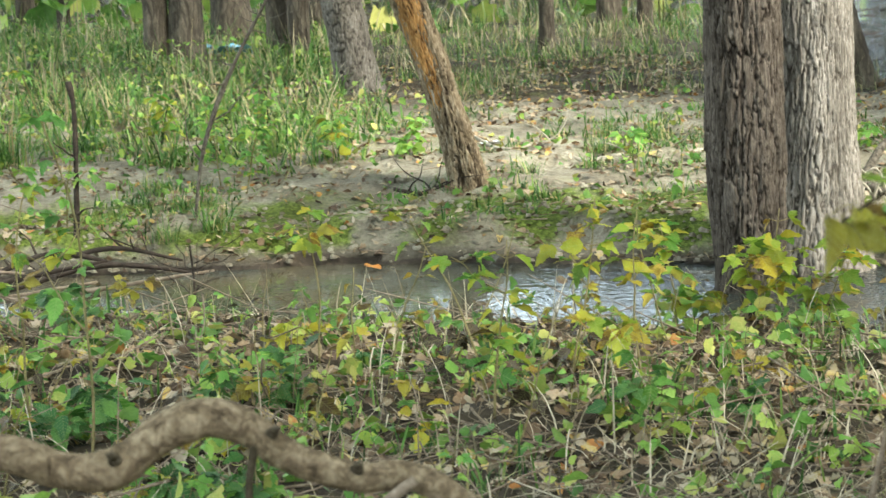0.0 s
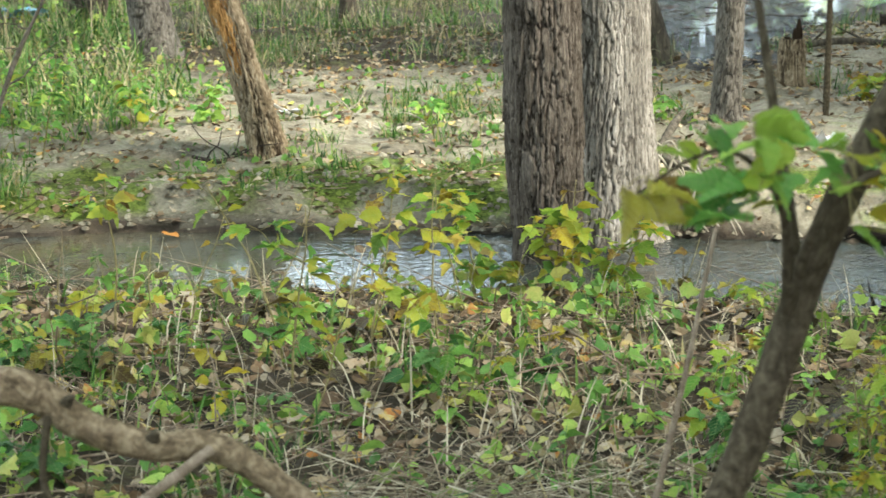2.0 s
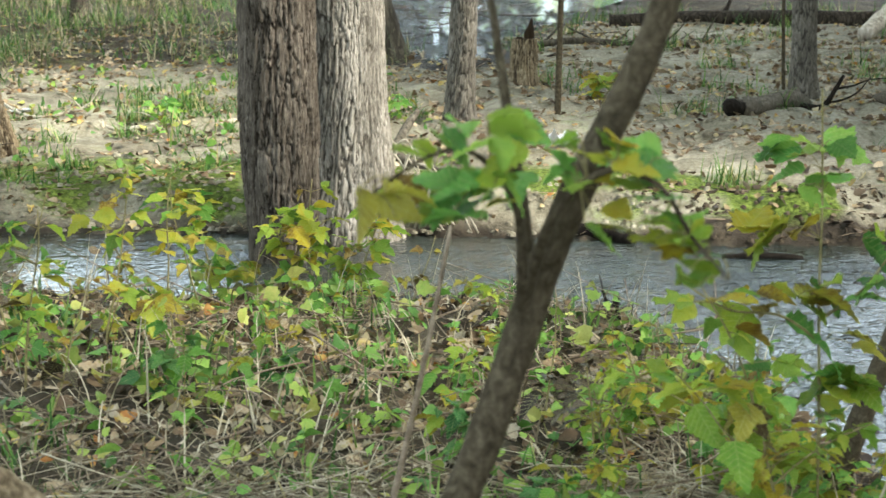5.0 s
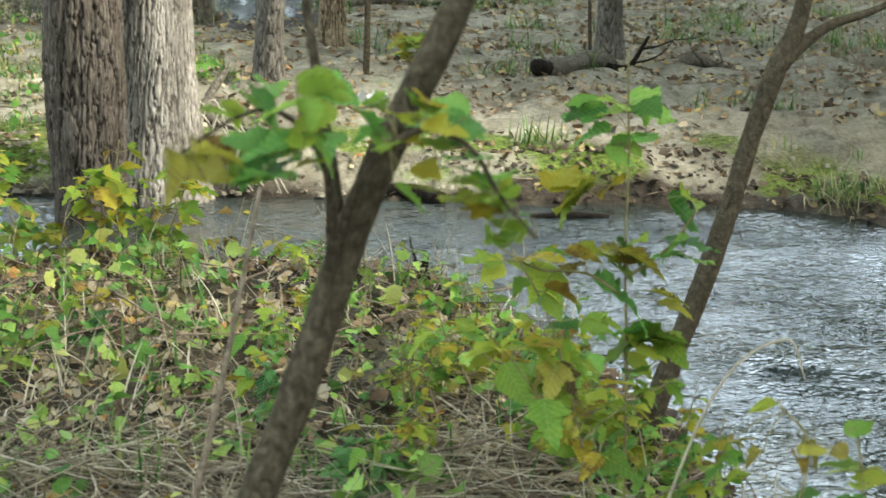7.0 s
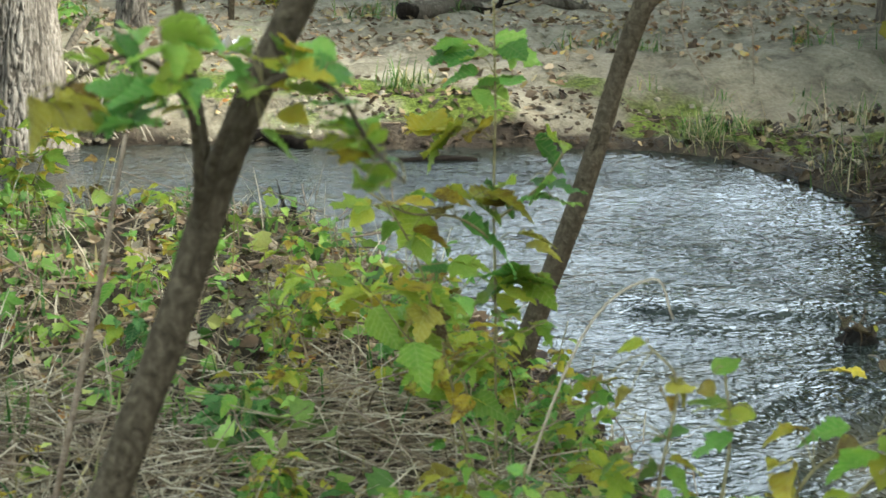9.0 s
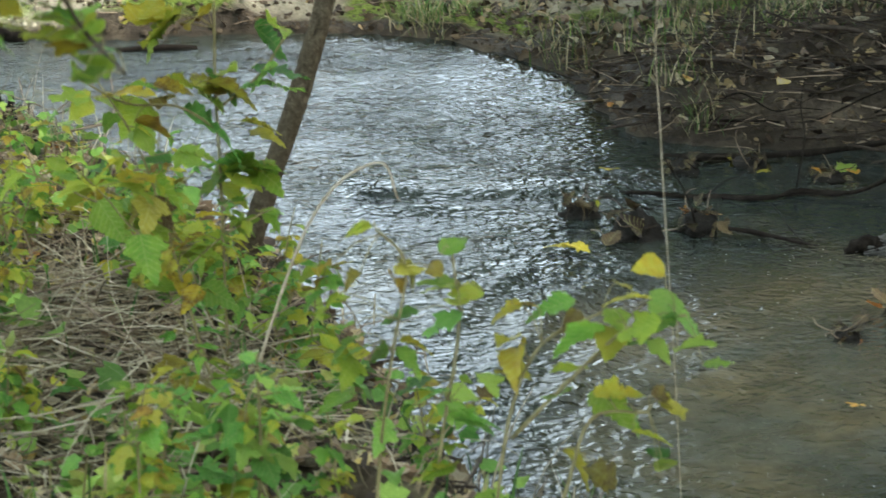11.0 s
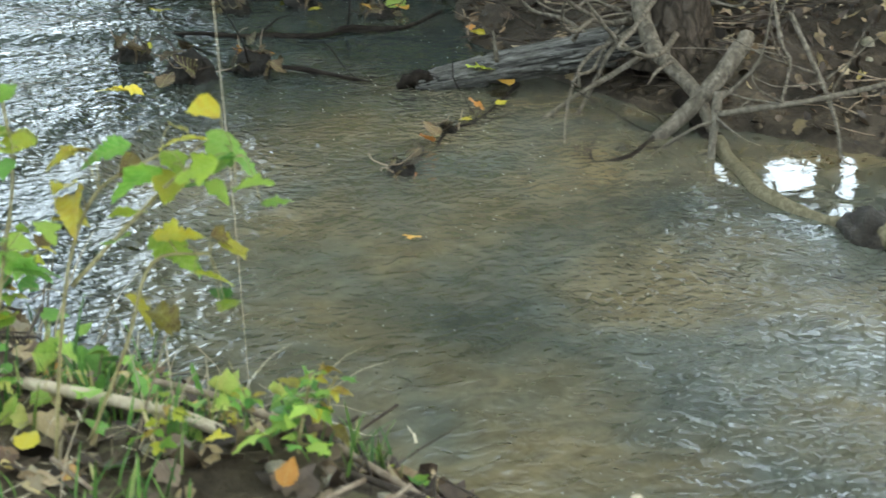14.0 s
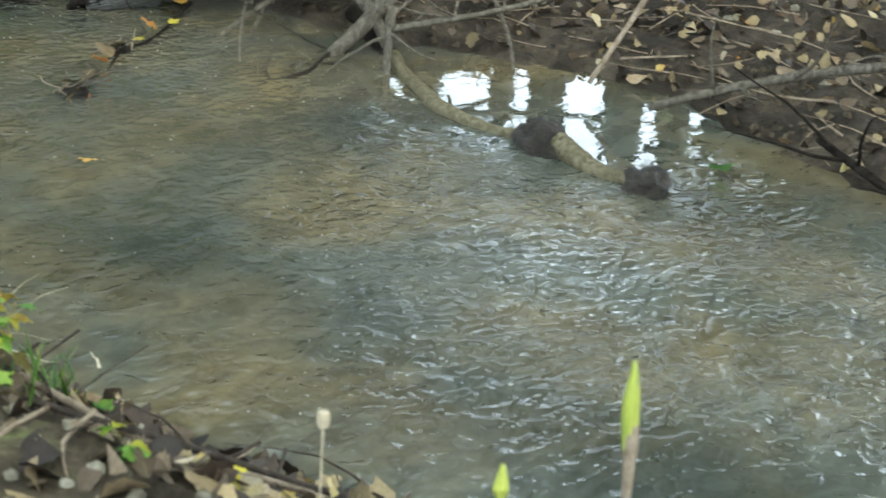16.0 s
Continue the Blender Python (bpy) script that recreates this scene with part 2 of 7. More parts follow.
BARK_FAR = bark("far_grey_bark", (0.045, 0.038, 0.03), (0.135, 0.117, 0.09), (0.25, 0.22, 0.175), 0.8, None, 0.18, 0.5)
BARK_SAP = bark("sapling_bark", (0.035, 0.028, 0.018), (0.105, 0.086, 0.058), (0.20, 0.17, 0.12), 2.2, None, 0.8, 0.2)
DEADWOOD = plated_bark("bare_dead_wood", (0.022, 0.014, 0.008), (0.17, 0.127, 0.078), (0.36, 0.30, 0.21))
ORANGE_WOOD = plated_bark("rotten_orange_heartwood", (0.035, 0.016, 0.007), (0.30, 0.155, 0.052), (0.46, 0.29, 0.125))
DRIFT = bark("mottled_driftwood", (0.040, 0.029, 0.017), (0.218, 0.170, 0.113), (0.437, 0.362, 0.259), 1.3, None, 0.9, 0.12)
ROOT = bark("weathered_root", (0.043, 0.037, 0.029), (0.136, 0.119, 0.095), (0.264, 0.238, 0.196), 2.0, None, 0.5, 0.0)
ROOT_PALE = bark("bleached_root", (0.22, 0.19, 0.15), (0.36, 0.33, 0.27), (0.5, 0.47, 0.4), 2.0, None, 0.5, 0.0)
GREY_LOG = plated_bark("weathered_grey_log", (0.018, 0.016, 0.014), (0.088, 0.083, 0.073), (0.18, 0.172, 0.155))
SUNKEN = bark("waterlogged_olive_root", (0.07, 0.058, 0.032), (0.165, 0.145, 0.098), (0.27, 0.242, 0.175), 2.0, None, 0.6, 0.0)
WETWOOD = bark("wet_dark_wood", (0.010, 0.008, 0.006), (0.028, 0.022, 0.017), (0.07, 0.058, 0.046), 1.6, None, 0.6, 0.0)
TWIG = plain("dry_twig", (0.10, 0.07, 0.045), (0.27, 0.21, 0.15), 30)
TWIG_DARK = plain("wet_twig", (0.018, 0.013, 0.010), (0.06, 0.046, 0.034), 30)
STEM = plain("green_brown_stem", (0.12, 0.10, 0.04), (0.25, 0.21, 0.10), 40)
STRAW = leaf_mat("dry_straw", [(0.1, (0.13, 0.095, 0.058)), (0.5, (0.32, 0.255, 0.165)), (0.9, (0.50, 0.43, 0.31))], 0.15, True, 0.7)
GRASS = leaf_mat("grass_blades", [(0.05, (0.030, 0.085, 0.016)), (0.5, (0.085, 0.185, 0.034)), (0.8, (0.18, 0.265, 0.058)), (0.95, (0.38, 0.31, 0.15))], 0.3, True)
GRASS_DRY = leaf_mat("mixed_dry_grass", [(0.1, (0.055, 0.105, 0.025)), (0.45, (0.13, 0.16, 0.05)), (0.6, (0.29, 0.24, 0.13)), (0.95, (0.42, 0.35, 0.22))], 0.25, True)
LEAF = leaf_mat("green_to_yellow_leaf", [(0.0, (0.060, 0.19, 0.03)), (0.3, (0.14, 0.31, 0.04)), (0.6, (0.27, 0.37, 0.04)), (0.82, (0.42, 0.40, 0.04)), (1.0, (0.20, 0.12, 0.025))], 0.55)
LEAF_GREEN = leaf_mat("fresh_green_leaf", [(0.0, (0.085, 0.24, 0.05)), (0.4, (0.18, 0.40, 0.075)), (0.9, (0.38, 0.52, 0.09))], 0.55)
LEAF_DEEP = leaf_mat("deep_green_leaf", [(0.0, (0.03, 0.10, 0.028)), (0.5, (0.065, 0.185, 0.045)), (1.0, (0.14, 0.29, 0.06))], 0.45)
LEAF_YELLOW = leaf_mat("yellow_green_leaf", [(0.0, (0.15, 0.29, 0.035)), (0.35, (0.28, 0.38, 0.04)), (0.65, (0.43, 0.43, 0.045)), (0.85, (0.50, 0.38, 0.03)), (1.0, (0.13, 0.065, 0.018))], 0.55)
GREENERY = leaf_mat("undergrowth_leaf", [(0.0, (0.054, 0.137, 0.025)), (0.4, (0.134, 0.274, 0.047)), (0.75, (0.258, 0.382, 0.068)), (0.95, (0.402, 0.391, 0.102))], 0.3, True)
LITTER = leaf_mat("fallen_leaf", [(0.0, (0.07, 0.045, 0.028)), (0.3, (0.19, 0.12, 0.065)), (0.55, (0.34, 0.25, 0.15)), (0.8, (0.36, 0.30, 0.215)), (0.93, (0.42, 0.31, 0.09)), (1.0, (0.36, 0.15, 0.04))], 0.1, True, 0.65)
CROWN = leaf_mat("crown_leaf", [(0.0, (0.04, 0.09, 0.02)), (0.5, (0.11, 0.16, 0.03)), (0.9, (0.30, 0.26, 0.04))], 0.4, True)
MUD = mud_mat()
WATER = water_mat("creek_water")
KNOB = plain("wet_brown_wood_knob", (0.009, 0.007, 0.005), (0.06, 0.048, 0.036), 22, 0.4, 1.0, 0.02)
STONE = plain("wet_stone", (0.007, 0.006, 0.005), (0.028, 0.024, 0.019), 18, 0.65, 0.8, 0.012)
FLECK = plain("pale_fleck", (0.18, 0.18, 0.16), (0.40, 0.40, 0.37), 60, 0.5)
BUD = plain("olive_yellow_bud", (0.16, 0.21, 0.03), (0.36, 0.36, 0.06), 30, 0.6, along=(1, 1, 0.2))
WHITE = plain("white_plastic_scrap", (0.55, 0.56, 0.58), (0.75, 0.76, 0.78), 12, 0.45)
BLUE = plain("faded_blue_plastic", (0.10, 0.30, 0.50), (0.20, 0.45, 0.62), 9, 0.5)


# ---- building helpers
def smoothed(pts, per=6):
    """Points along a Catmull-Rom curve through pts (tuples of equal length)."""
    p = [np.array(q, float) for q in pts]
    p = [2 * p[0] - p[1]] + p + [2 * p[-1] - p[-2]]
    out = []
    for k in range(1, len(p) - 2):
        for s in range(per):
            u = s / per
            out.append(0.5 * (2 * p[k] + (p[k + 1] - p[k - 1]) * u + (2 * p[k - 1] - 5 * p[k] + 4 * p[k + 1] - p[k + 2]) * u * u + (3 * p[k] - p[k - 1] - 3 * p[k + 1] + p[k + 2]) * u ** 3))
    out.append(p[-2])
    return out


def tube(path, sides=10, rough=0.0, grain=6.0, per=5, seed=0.0):
    """A round, uneven limb: path rows are x, y, z, radius. Returns verts and faces."""
    q = smoothed(path, per) if per > 1 else [np.array(r, float) for r in path]
    V, F = [], []
    side = np.array((1.0, 0.0, 0.0))
    for k, r in enumerate(q):
        d = q[min(k + 1, len(q) - 1)][:3] - q[max(k - 1, 0)][:3]
        d = d / (np.linalg.norm(d) + 1e-9)
        if abs(d @ side) > 0.95:
            side = np.array((0.0, 1.0, 0.0))
        side = side - d * (d @ side)
        side /= np.linalg.norm(side)
        up = np.cross(d, side)
        for j in range(sides):
            a = 2 * math.pi * j / sides
            w = side * math.cos(a) + up * math.sin(a)
            c = r[:3] + w * r[3]
            g = 1.0
            if rough:
                g += rough * noise.noise(Vector(c * grain) + Vector((seed, 0, 0))) + rough * 0.5 * noise.noise(Vector(c * grain * 3.1))
            V.append(r[:3] + w * max(r[3], 0.0006) * g)
    n = len(q)
    for k in range(n - 1):
        for j in range(sides):
            a, b = k * sides + j, k * sides + (j + 1) % sides
            F.append((a, b, b + sides, a + sides))
    F.append(tuple(range(sides))[::-1])
    F.append(tuple(range((n - 1) * sides, n * sides)))
    return V, F


def joined(pieces):
    V, F = [], []
    for v, f in pieces:
        o = len(V)
        V.extend(v)
        F.extend(tuple(i + o for i in q) for q in f)
    return V, F


def mesh_of(name, vf, material, smooth=True):
    me = bpy.data.meshes.new(name)
    me.from_pydata([tuple(map(float, v)) for v in vf[0]], [], vf[1])
    me.materials.append(material)
    if smooth:
        me.polygons.foreach_set("use_smooth", [True] * len(me.polygons))
    me.update()
    return me


def part(name, vf, material, parent=None, label="", smooth=True):
    """One mesh object, under parent where there is one; vf: verts and faces, or a mesh to share."""
    ob = new(name, vf if isinstance(vf, bpy.types.Mesh) else mesh_of(name, vf, material, smooth))
    if parent:
        ob.parent = parent
    if label:
        ob["label"] = label
    return ob


def thing(name, at, label, category, group="", kind=""):
    e = new(name)
    e.empty_display_size = 0.1
    e.location = at
    return tagged(e, label, category, group, kind)


# ---- the lie of the land
NEAR = [(-40, 9.6), (-9, 9.3), (-4, 9.15), (-1.9, 9.0), (-1.0, 9.0), (-0.3, 8.7), (0.4, 8.45), (1.2, 8.5), (1.7, 8.3), (2.3, 8.0), (2.62, 7.5), (2.7, 6.9), (2.7, 6.2), (2.6, 5.6), (2.5, 5.0), (2.36, 4.4), (2.28, 3.98), (2.36, 3.8), (2.41, 3.58), (2.47, 3.4), (2.49, 3.2), (2.53, 2.98), (2.58, 2.75), (2.63, 2.5), (2.7, 2.2), (2.6, 1), (2.2, -2), (2, -12), (2, -60)]
FAR = [(-40, 11.6), (-9, 10.9), (-4, 10.55), (-2.0, 10.6), (-0.5, 10.7), (0.3, 10.6), (1.1, 10.42), (1.7, 10.2), (2.3, 10.1), (2.9, 9.9), (3.4, 9.65), (4.1, 9.5), (4.6, 9.25), (4.87, 8.95), (4.95, 8.45), (4.95, 8.0), (4.72, 7.35), (4.6, 6.95), (4.68, 6.72), (4.83, 6.56), (5.03, 6.44), (5.3, 6.3), (5.32, 6.1), (5.1, 5.86), (4.95, 5.65), (4.86, 5.42), (4.82, 5.1), (4.83, 4.85), (4.85, 4.65), (4.88, 4.42), (4.93, 4.24), (5.0, 4.07), (5.06, 3.9), (5.13, 3.74), (5.1, 3.6), (5.16, 3.46), (5.05, 3.27), (5.0, 3.05), (4.96, 2.9), (4.85, 2.4), (4.7, 1), (4.4, -2), (4.3, -12), (4.3, -60)]
POOL = [(2.7, 19.5), (2.85, 17.2), (2.9, 15.4), (3.1, 14.5), (3.5, 14.6), (4.0, 16.0), (5.2, 18.2), (7.5, 22), (9, 27), (6, 29), (3.2, 25), (2.6, 22)]


def dist_to(P, line):
    best = np.full(len(P), 1e9)
    L = np.array(line, float)
    for a, b in zip(L[:-1], L[1:]):
        d = b - a
        u = np.clip(((P - a) @ d) / (d @ d), 0, 1)
        best = np.minimum(best, np.hypot(*(P - a - u[:, None] * d).T))
    return best


def inside(P, poly):
    c = np.zeros(len(P), bool)
    for (x1, y1), (x2, y2) in zip(poly, poly[1:] + poly[:1]):
        k = (y1 > P[:, 1]) != (y2 > P[:, 1])
        with np.errstate(divide="ignore", invalid="ignore"):
            c ^= k & (P[:, 0] < (x2 - x1) * (P[:, 1] - y1) / (y2 - y1 + 1e-12) + x1)
    return c


CREEK = NEAR + FAR[::-1]


def smooth01(x):
    x = np.clip(x, 0, 1)
    return x * x * (3 - 2 * x)


def lump(P, size, seed):
    return np.array([noise.noise(Vector((x / size, y / size, seed))) for x, y in P])


def land(P, detail=True):
    """Height of the ground, and how wet, humus-covered and mossy it is there; wet also carries the cut bank's painted
    shade.
    """
    P = np.atleast_2d(np.array(P, float))
    dn, df = dist_to(P, NEAR), dist_to(P, FAR)
    wet_in, pool_in = inside(P, CREEK), inside(P, POOL)
    dp = dist_to(P, POOL + POOL[:1])
    jag = 0.09 * lump(P, 0.35, 3.0) if detail else 0
    near_side = (dn < df) & ~wet_in
    high = smooth01((7.9 - P[:, 1]) / 1.6) * smooth01((P[:, 0] - 3.0) / 1.0)
    zn = 0.02 + 0.20 * smooth01((dn + jag) / 0.55) + 0.10 * smooth01(dn / 5)
    low = np.maximum(smooth01((4.6 - P[:, 1]) / 0.5), smooth01((P[:, 1] - 7.5) / 0.4) * smooth01((10.0 - P[:, 1]) / 0.5)) * smooth01((P[:, 0] - 3.9) / 0.5)
    zf = 0.02 + (0.15 - 0.11 * low) * smooth01((df + jag) / 0.30) + 0.13 * smooth01(df / (1.6 + 1.2 * low)) + 0.14 * smooth01(df / 8)
    zf = zf + high * smooth01((P[:, 1] - 4.8) / 1.2) * (0.24 * smooth01(df / 1.2) + 0.3 * smooth01((df - 0.8) / 3.0))
    z = np.where(near_side, zn, zf)
    z = np.where(pool_in, 0.30 - 0.2 * smooth01(dp / 0.5), np.where(dp < 0.8, np.minimum(z, 0.37 + 0.05 * dp), z))
    z = np.where(wet_in, -0.03 - 0.22 * smooth01(np.minimum(dn, df) / 0.3), z)
    if detail:
        edge = smooth01(np.minimum(dn, df) / 0.25)
        z = z + np.where(wet_in, 0.0, 0.05 * edge) * lump(P, 0.5, 9.0) + np.where(wet_in, 0.0, 0.012 + 0.026 * edge) * lump(P, 0.15, 5.0) + np.where(wet_in, 0.0, 0.012) * lump(P, 0.06, 15.0)
    d = np.where(near_side, dn, df)
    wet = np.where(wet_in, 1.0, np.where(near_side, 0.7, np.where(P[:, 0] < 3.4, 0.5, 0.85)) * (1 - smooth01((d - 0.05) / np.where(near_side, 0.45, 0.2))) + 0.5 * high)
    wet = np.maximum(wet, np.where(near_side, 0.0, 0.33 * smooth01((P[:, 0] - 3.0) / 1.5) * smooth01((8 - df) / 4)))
    # Cut bank: damp, and pushed to the wet colour to hold tree shade.
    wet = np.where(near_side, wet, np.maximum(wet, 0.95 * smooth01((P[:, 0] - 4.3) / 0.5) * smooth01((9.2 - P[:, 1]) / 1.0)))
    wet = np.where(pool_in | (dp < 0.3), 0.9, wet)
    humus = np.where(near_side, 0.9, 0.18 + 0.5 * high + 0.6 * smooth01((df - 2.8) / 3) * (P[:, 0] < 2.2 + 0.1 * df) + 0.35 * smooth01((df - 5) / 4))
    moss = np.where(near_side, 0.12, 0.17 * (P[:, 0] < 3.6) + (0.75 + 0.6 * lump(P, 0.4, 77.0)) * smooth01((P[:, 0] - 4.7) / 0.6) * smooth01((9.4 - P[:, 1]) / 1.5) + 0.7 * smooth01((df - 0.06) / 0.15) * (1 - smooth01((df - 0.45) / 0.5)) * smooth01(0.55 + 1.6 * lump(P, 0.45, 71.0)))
    return z, wet, humus, moss


def ground_z(x, y):
    return float(land([(x, y)])[0][0])


def axis(lo, hi, step, outer):
    inner = list(np.arange(lo, hi + 1e-6, step))
    a, b, s = [], [], step
    x = lo
    while x > -outer:
        s *= 1.22
        x -= s
        a.append(x)
    x, s = hi, step
    while x < outer:
        s *= 1.22
        x += s
        b.append(x)
    return a[::-1] + inner + b


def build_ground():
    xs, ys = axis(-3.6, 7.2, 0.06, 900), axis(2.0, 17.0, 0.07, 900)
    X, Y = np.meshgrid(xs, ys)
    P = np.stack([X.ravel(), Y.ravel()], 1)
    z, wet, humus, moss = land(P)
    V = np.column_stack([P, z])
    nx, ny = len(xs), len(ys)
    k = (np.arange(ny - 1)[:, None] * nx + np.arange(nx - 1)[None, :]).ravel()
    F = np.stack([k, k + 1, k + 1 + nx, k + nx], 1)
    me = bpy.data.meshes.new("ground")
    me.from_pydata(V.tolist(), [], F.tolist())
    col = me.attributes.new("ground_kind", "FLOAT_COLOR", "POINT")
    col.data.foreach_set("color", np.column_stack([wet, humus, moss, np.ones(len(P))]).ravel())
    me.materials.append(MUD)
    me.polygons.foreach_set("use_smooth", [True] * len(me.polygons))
    tagged(new("ground", me), "silty woodland floor with pale dried mud, dark wet creek edges and a bank painted shade-dark", "ground", kind="structure")


def build_water():
    """Two sheets of water: the creek, with real wavelets where it runs, and a still pool far back."""
    xs, ys = np.arange(-3.2, 5.5, 0.035), np.arange(2.0, 11.0, 0.035)
    xs = np.concatenate([[-60, -20, -8, -5], xs, [5.6, 5.9]])
    ys = np.concatenate([[-60, -20, -5, 0], ys, [11.3, 12]])
    X, Y = np.meshgrid(xs, ys)
    P = np.stack([X.ravel(), Y.ravel()], 1)
    d = np.minimum(dist_to(P, NEAR), dist_to(P, FAR))
    quick = smooth01((P[:, 0] - 0.0) / 1.5) * (1 - 0.75 * smooth01((P[:, 0] - 4.15) / 0.5) * (1 - smooth01((P[:, 1] - 6.6) / 0.8)))
    calm = smooth01((P[:, 0] - 4.2) / 0.4) * smooth01((4.7 - P[:, 1]) / 0.5) * smooth01((P[:, 1] - 2.8 + 0.0) / 0.4)
    slow = np.where(P[:, 0] < 3.7, smooth01(dist_to(P, NEAR) / 0.06), smooth01(d / 0.35))
    quick = quick * (1 - 0.6 * smooth01((5.0 - P[:, 1]) / 1.0) * (1 - 0.9 * smooth01((3.9 - P[:, 1]) / 0.5) * smooth01((P[:, 0] - 3.2) / 0.4))) * np.clip(0.9 + 0.8 * lump(P, 0.6, 41.0), 0.35, 1.3)
    quick = (0.10 + 0.90 * quick * slow) * (1 - 0.9 * calm)
    z = 0.006 * lump(P * (1, 1.5), 0.26, 2.0) + 0.002 * lump(P, 0.10, 7.0)
    # standing waves where the current runs over a bar
    for line, tall, broad in (([(3.3, 6.6), (3.7, 6.42), (4.1, 6.25)], 0.013, 0.05), ([(3.2, 6.4), (3.6, 6.2)], 0.008, 0.05), ([(2.75, 4.75), (3.1, 5.1), (3.5, 5.35)], 0.014, 0.045), ([(2.8, 4.5), (3.15, 4.8), (3.45, 5.0)], 0.012, 0.04), ([(2.75, 5.1), (3.0, 5.35), (3.3, 5.55)], 0.010, 0.04), ([(2.7, 4.25), (2.95, 4.5), (3.2, 4.65)], 0.009, 0.035)):
        dl = dist_to(P, line)
        z += tall * np.exp(-(dl / broad) ** 2) * (1 + 0.8 * lump(P, 0.12, 19.0)) - 0.6 * tall * np.exp(-((dl - 2 * broad) / broad) ** 2)
    nx, ny = len(xs), len(ys)
    k = (np.arange(ny - 1)[:, None] * nx + np.arange(nx - 1)[None, :]).ravel()
    F = np.stack([k, k + 1, k + 1 + nx, k + nx], 1)
    keep = (inside(P, CREEK) | (d < 0.25))
    F = F[keep[F].any(1)]
    me = bpy.data.meshes.new("creek_water")
    me.from_pydata(np.column_stack([P, z * quick]).tolist(), [], F.tolist())
    at = me.attributes.new("ripple", "FLOAT", "POINT")
    at.data.foreach_set("value", quick)
    silty = smooth01((5.5 - P[:, 1]) / 0.8) * smooth01((P[:, 0] - 2.3 - 0.5 * smooth01((P[:, 1] - 4.0) / 0.8)) / 0.4) * (0.85 + 0.9 * lump(P, 0.7, 31.0)) + smooth01((0.6 - P[:, 0]) / 1.2) * 0.6
    at = me.attributes.new("silt", "FLOAT", "POINT")
    at.data.foreach_set("value", np.clip(silty, 0, 0.9))
    me.materials.append(WATER)
    me.polygons.foreach_set("use_smooth", [True] * len(me.polygons))
    tagged(new("water", me), "shallow turbid brown creek with sky glare on its ripples", "water", kind="structure")
    me = bpy.data.meshes.new("pool_water")
    me.from_pydata([(x, y, 0.362) for x, y in POOL], [], [tuple(range(len(POOL)))])
    at = me.attributes.new("ripple", "FLOAT", "POINT")
    at.data.foreach_set("value", [2.2] * len(POOL))
    me.materials.append(WATER)
    tagged(new("water", me), "still pool behind the trees reflecting the sky", "water", kind="structure")


build_ground()
build_water()


# ---- trees
def trunk_mesh(path, sides, rows_per, ridge, seed, ridges=26):
    """A trunk with deep furrows: long, broken plates of bark stand proud of the grooves."""
    q = smoothed(path, rows_per)
    V, F = [], []
    n = len(q)
    for k, r in enumerate(q):
        for j in range(sides):
            a = 2 * math.pi * j / sides
            ca, sa = math.cos(a), math.sin(a)
            ua = a + 0.10 * noise.noise(Vector((ca * 2, sa * 2, r[2] * 2.2 + seed))) + 0.06 * noise.noise(Vector((ca * 9, sa * 9, r[2] * 9 + seed)))
            cu, su = math.cos(ua) * ridges / 5.5, math.sin(ua) * ridges / 5.5
            g = noise.noise(Vector((cu, su, r[2] * 2.6 + seed)))
            h = noise.noise(Vector((cu * 2.1, su * 2.1, r[2] * 7.0 + seed)))
            f = noise.noise(Vector((cu * 4.5, su * 4.5, r[2] * 22.0 + seed)))
            cut = max(0.0, 1 - abs(g) * 7.5) + 0.6 * max(0.0, 1 - abs(h) * 6.0)
            low = noise.noise(Vector((ca * 1.2, sa * 1.2, r[2] * 0.8 + seed * 2)))
            rr = r[3] * (1 + 0.06 * low) + ridge * (-1.3 * min(1.3, cut) + 0.5 * h + 0.4 * f)
            V.append((r[0] + ca * rr, r[1] + sa * rr, r[2]))
    for k in range(n - 1):
        for j in range(sides):
            a, b = k * sides + j, k * sides + (j + 1) % sides
            F.append((a, b, b + sides, a + sides))
    F.append(tuple(range((n - 1) * sides, n * sides)))
    return V, F


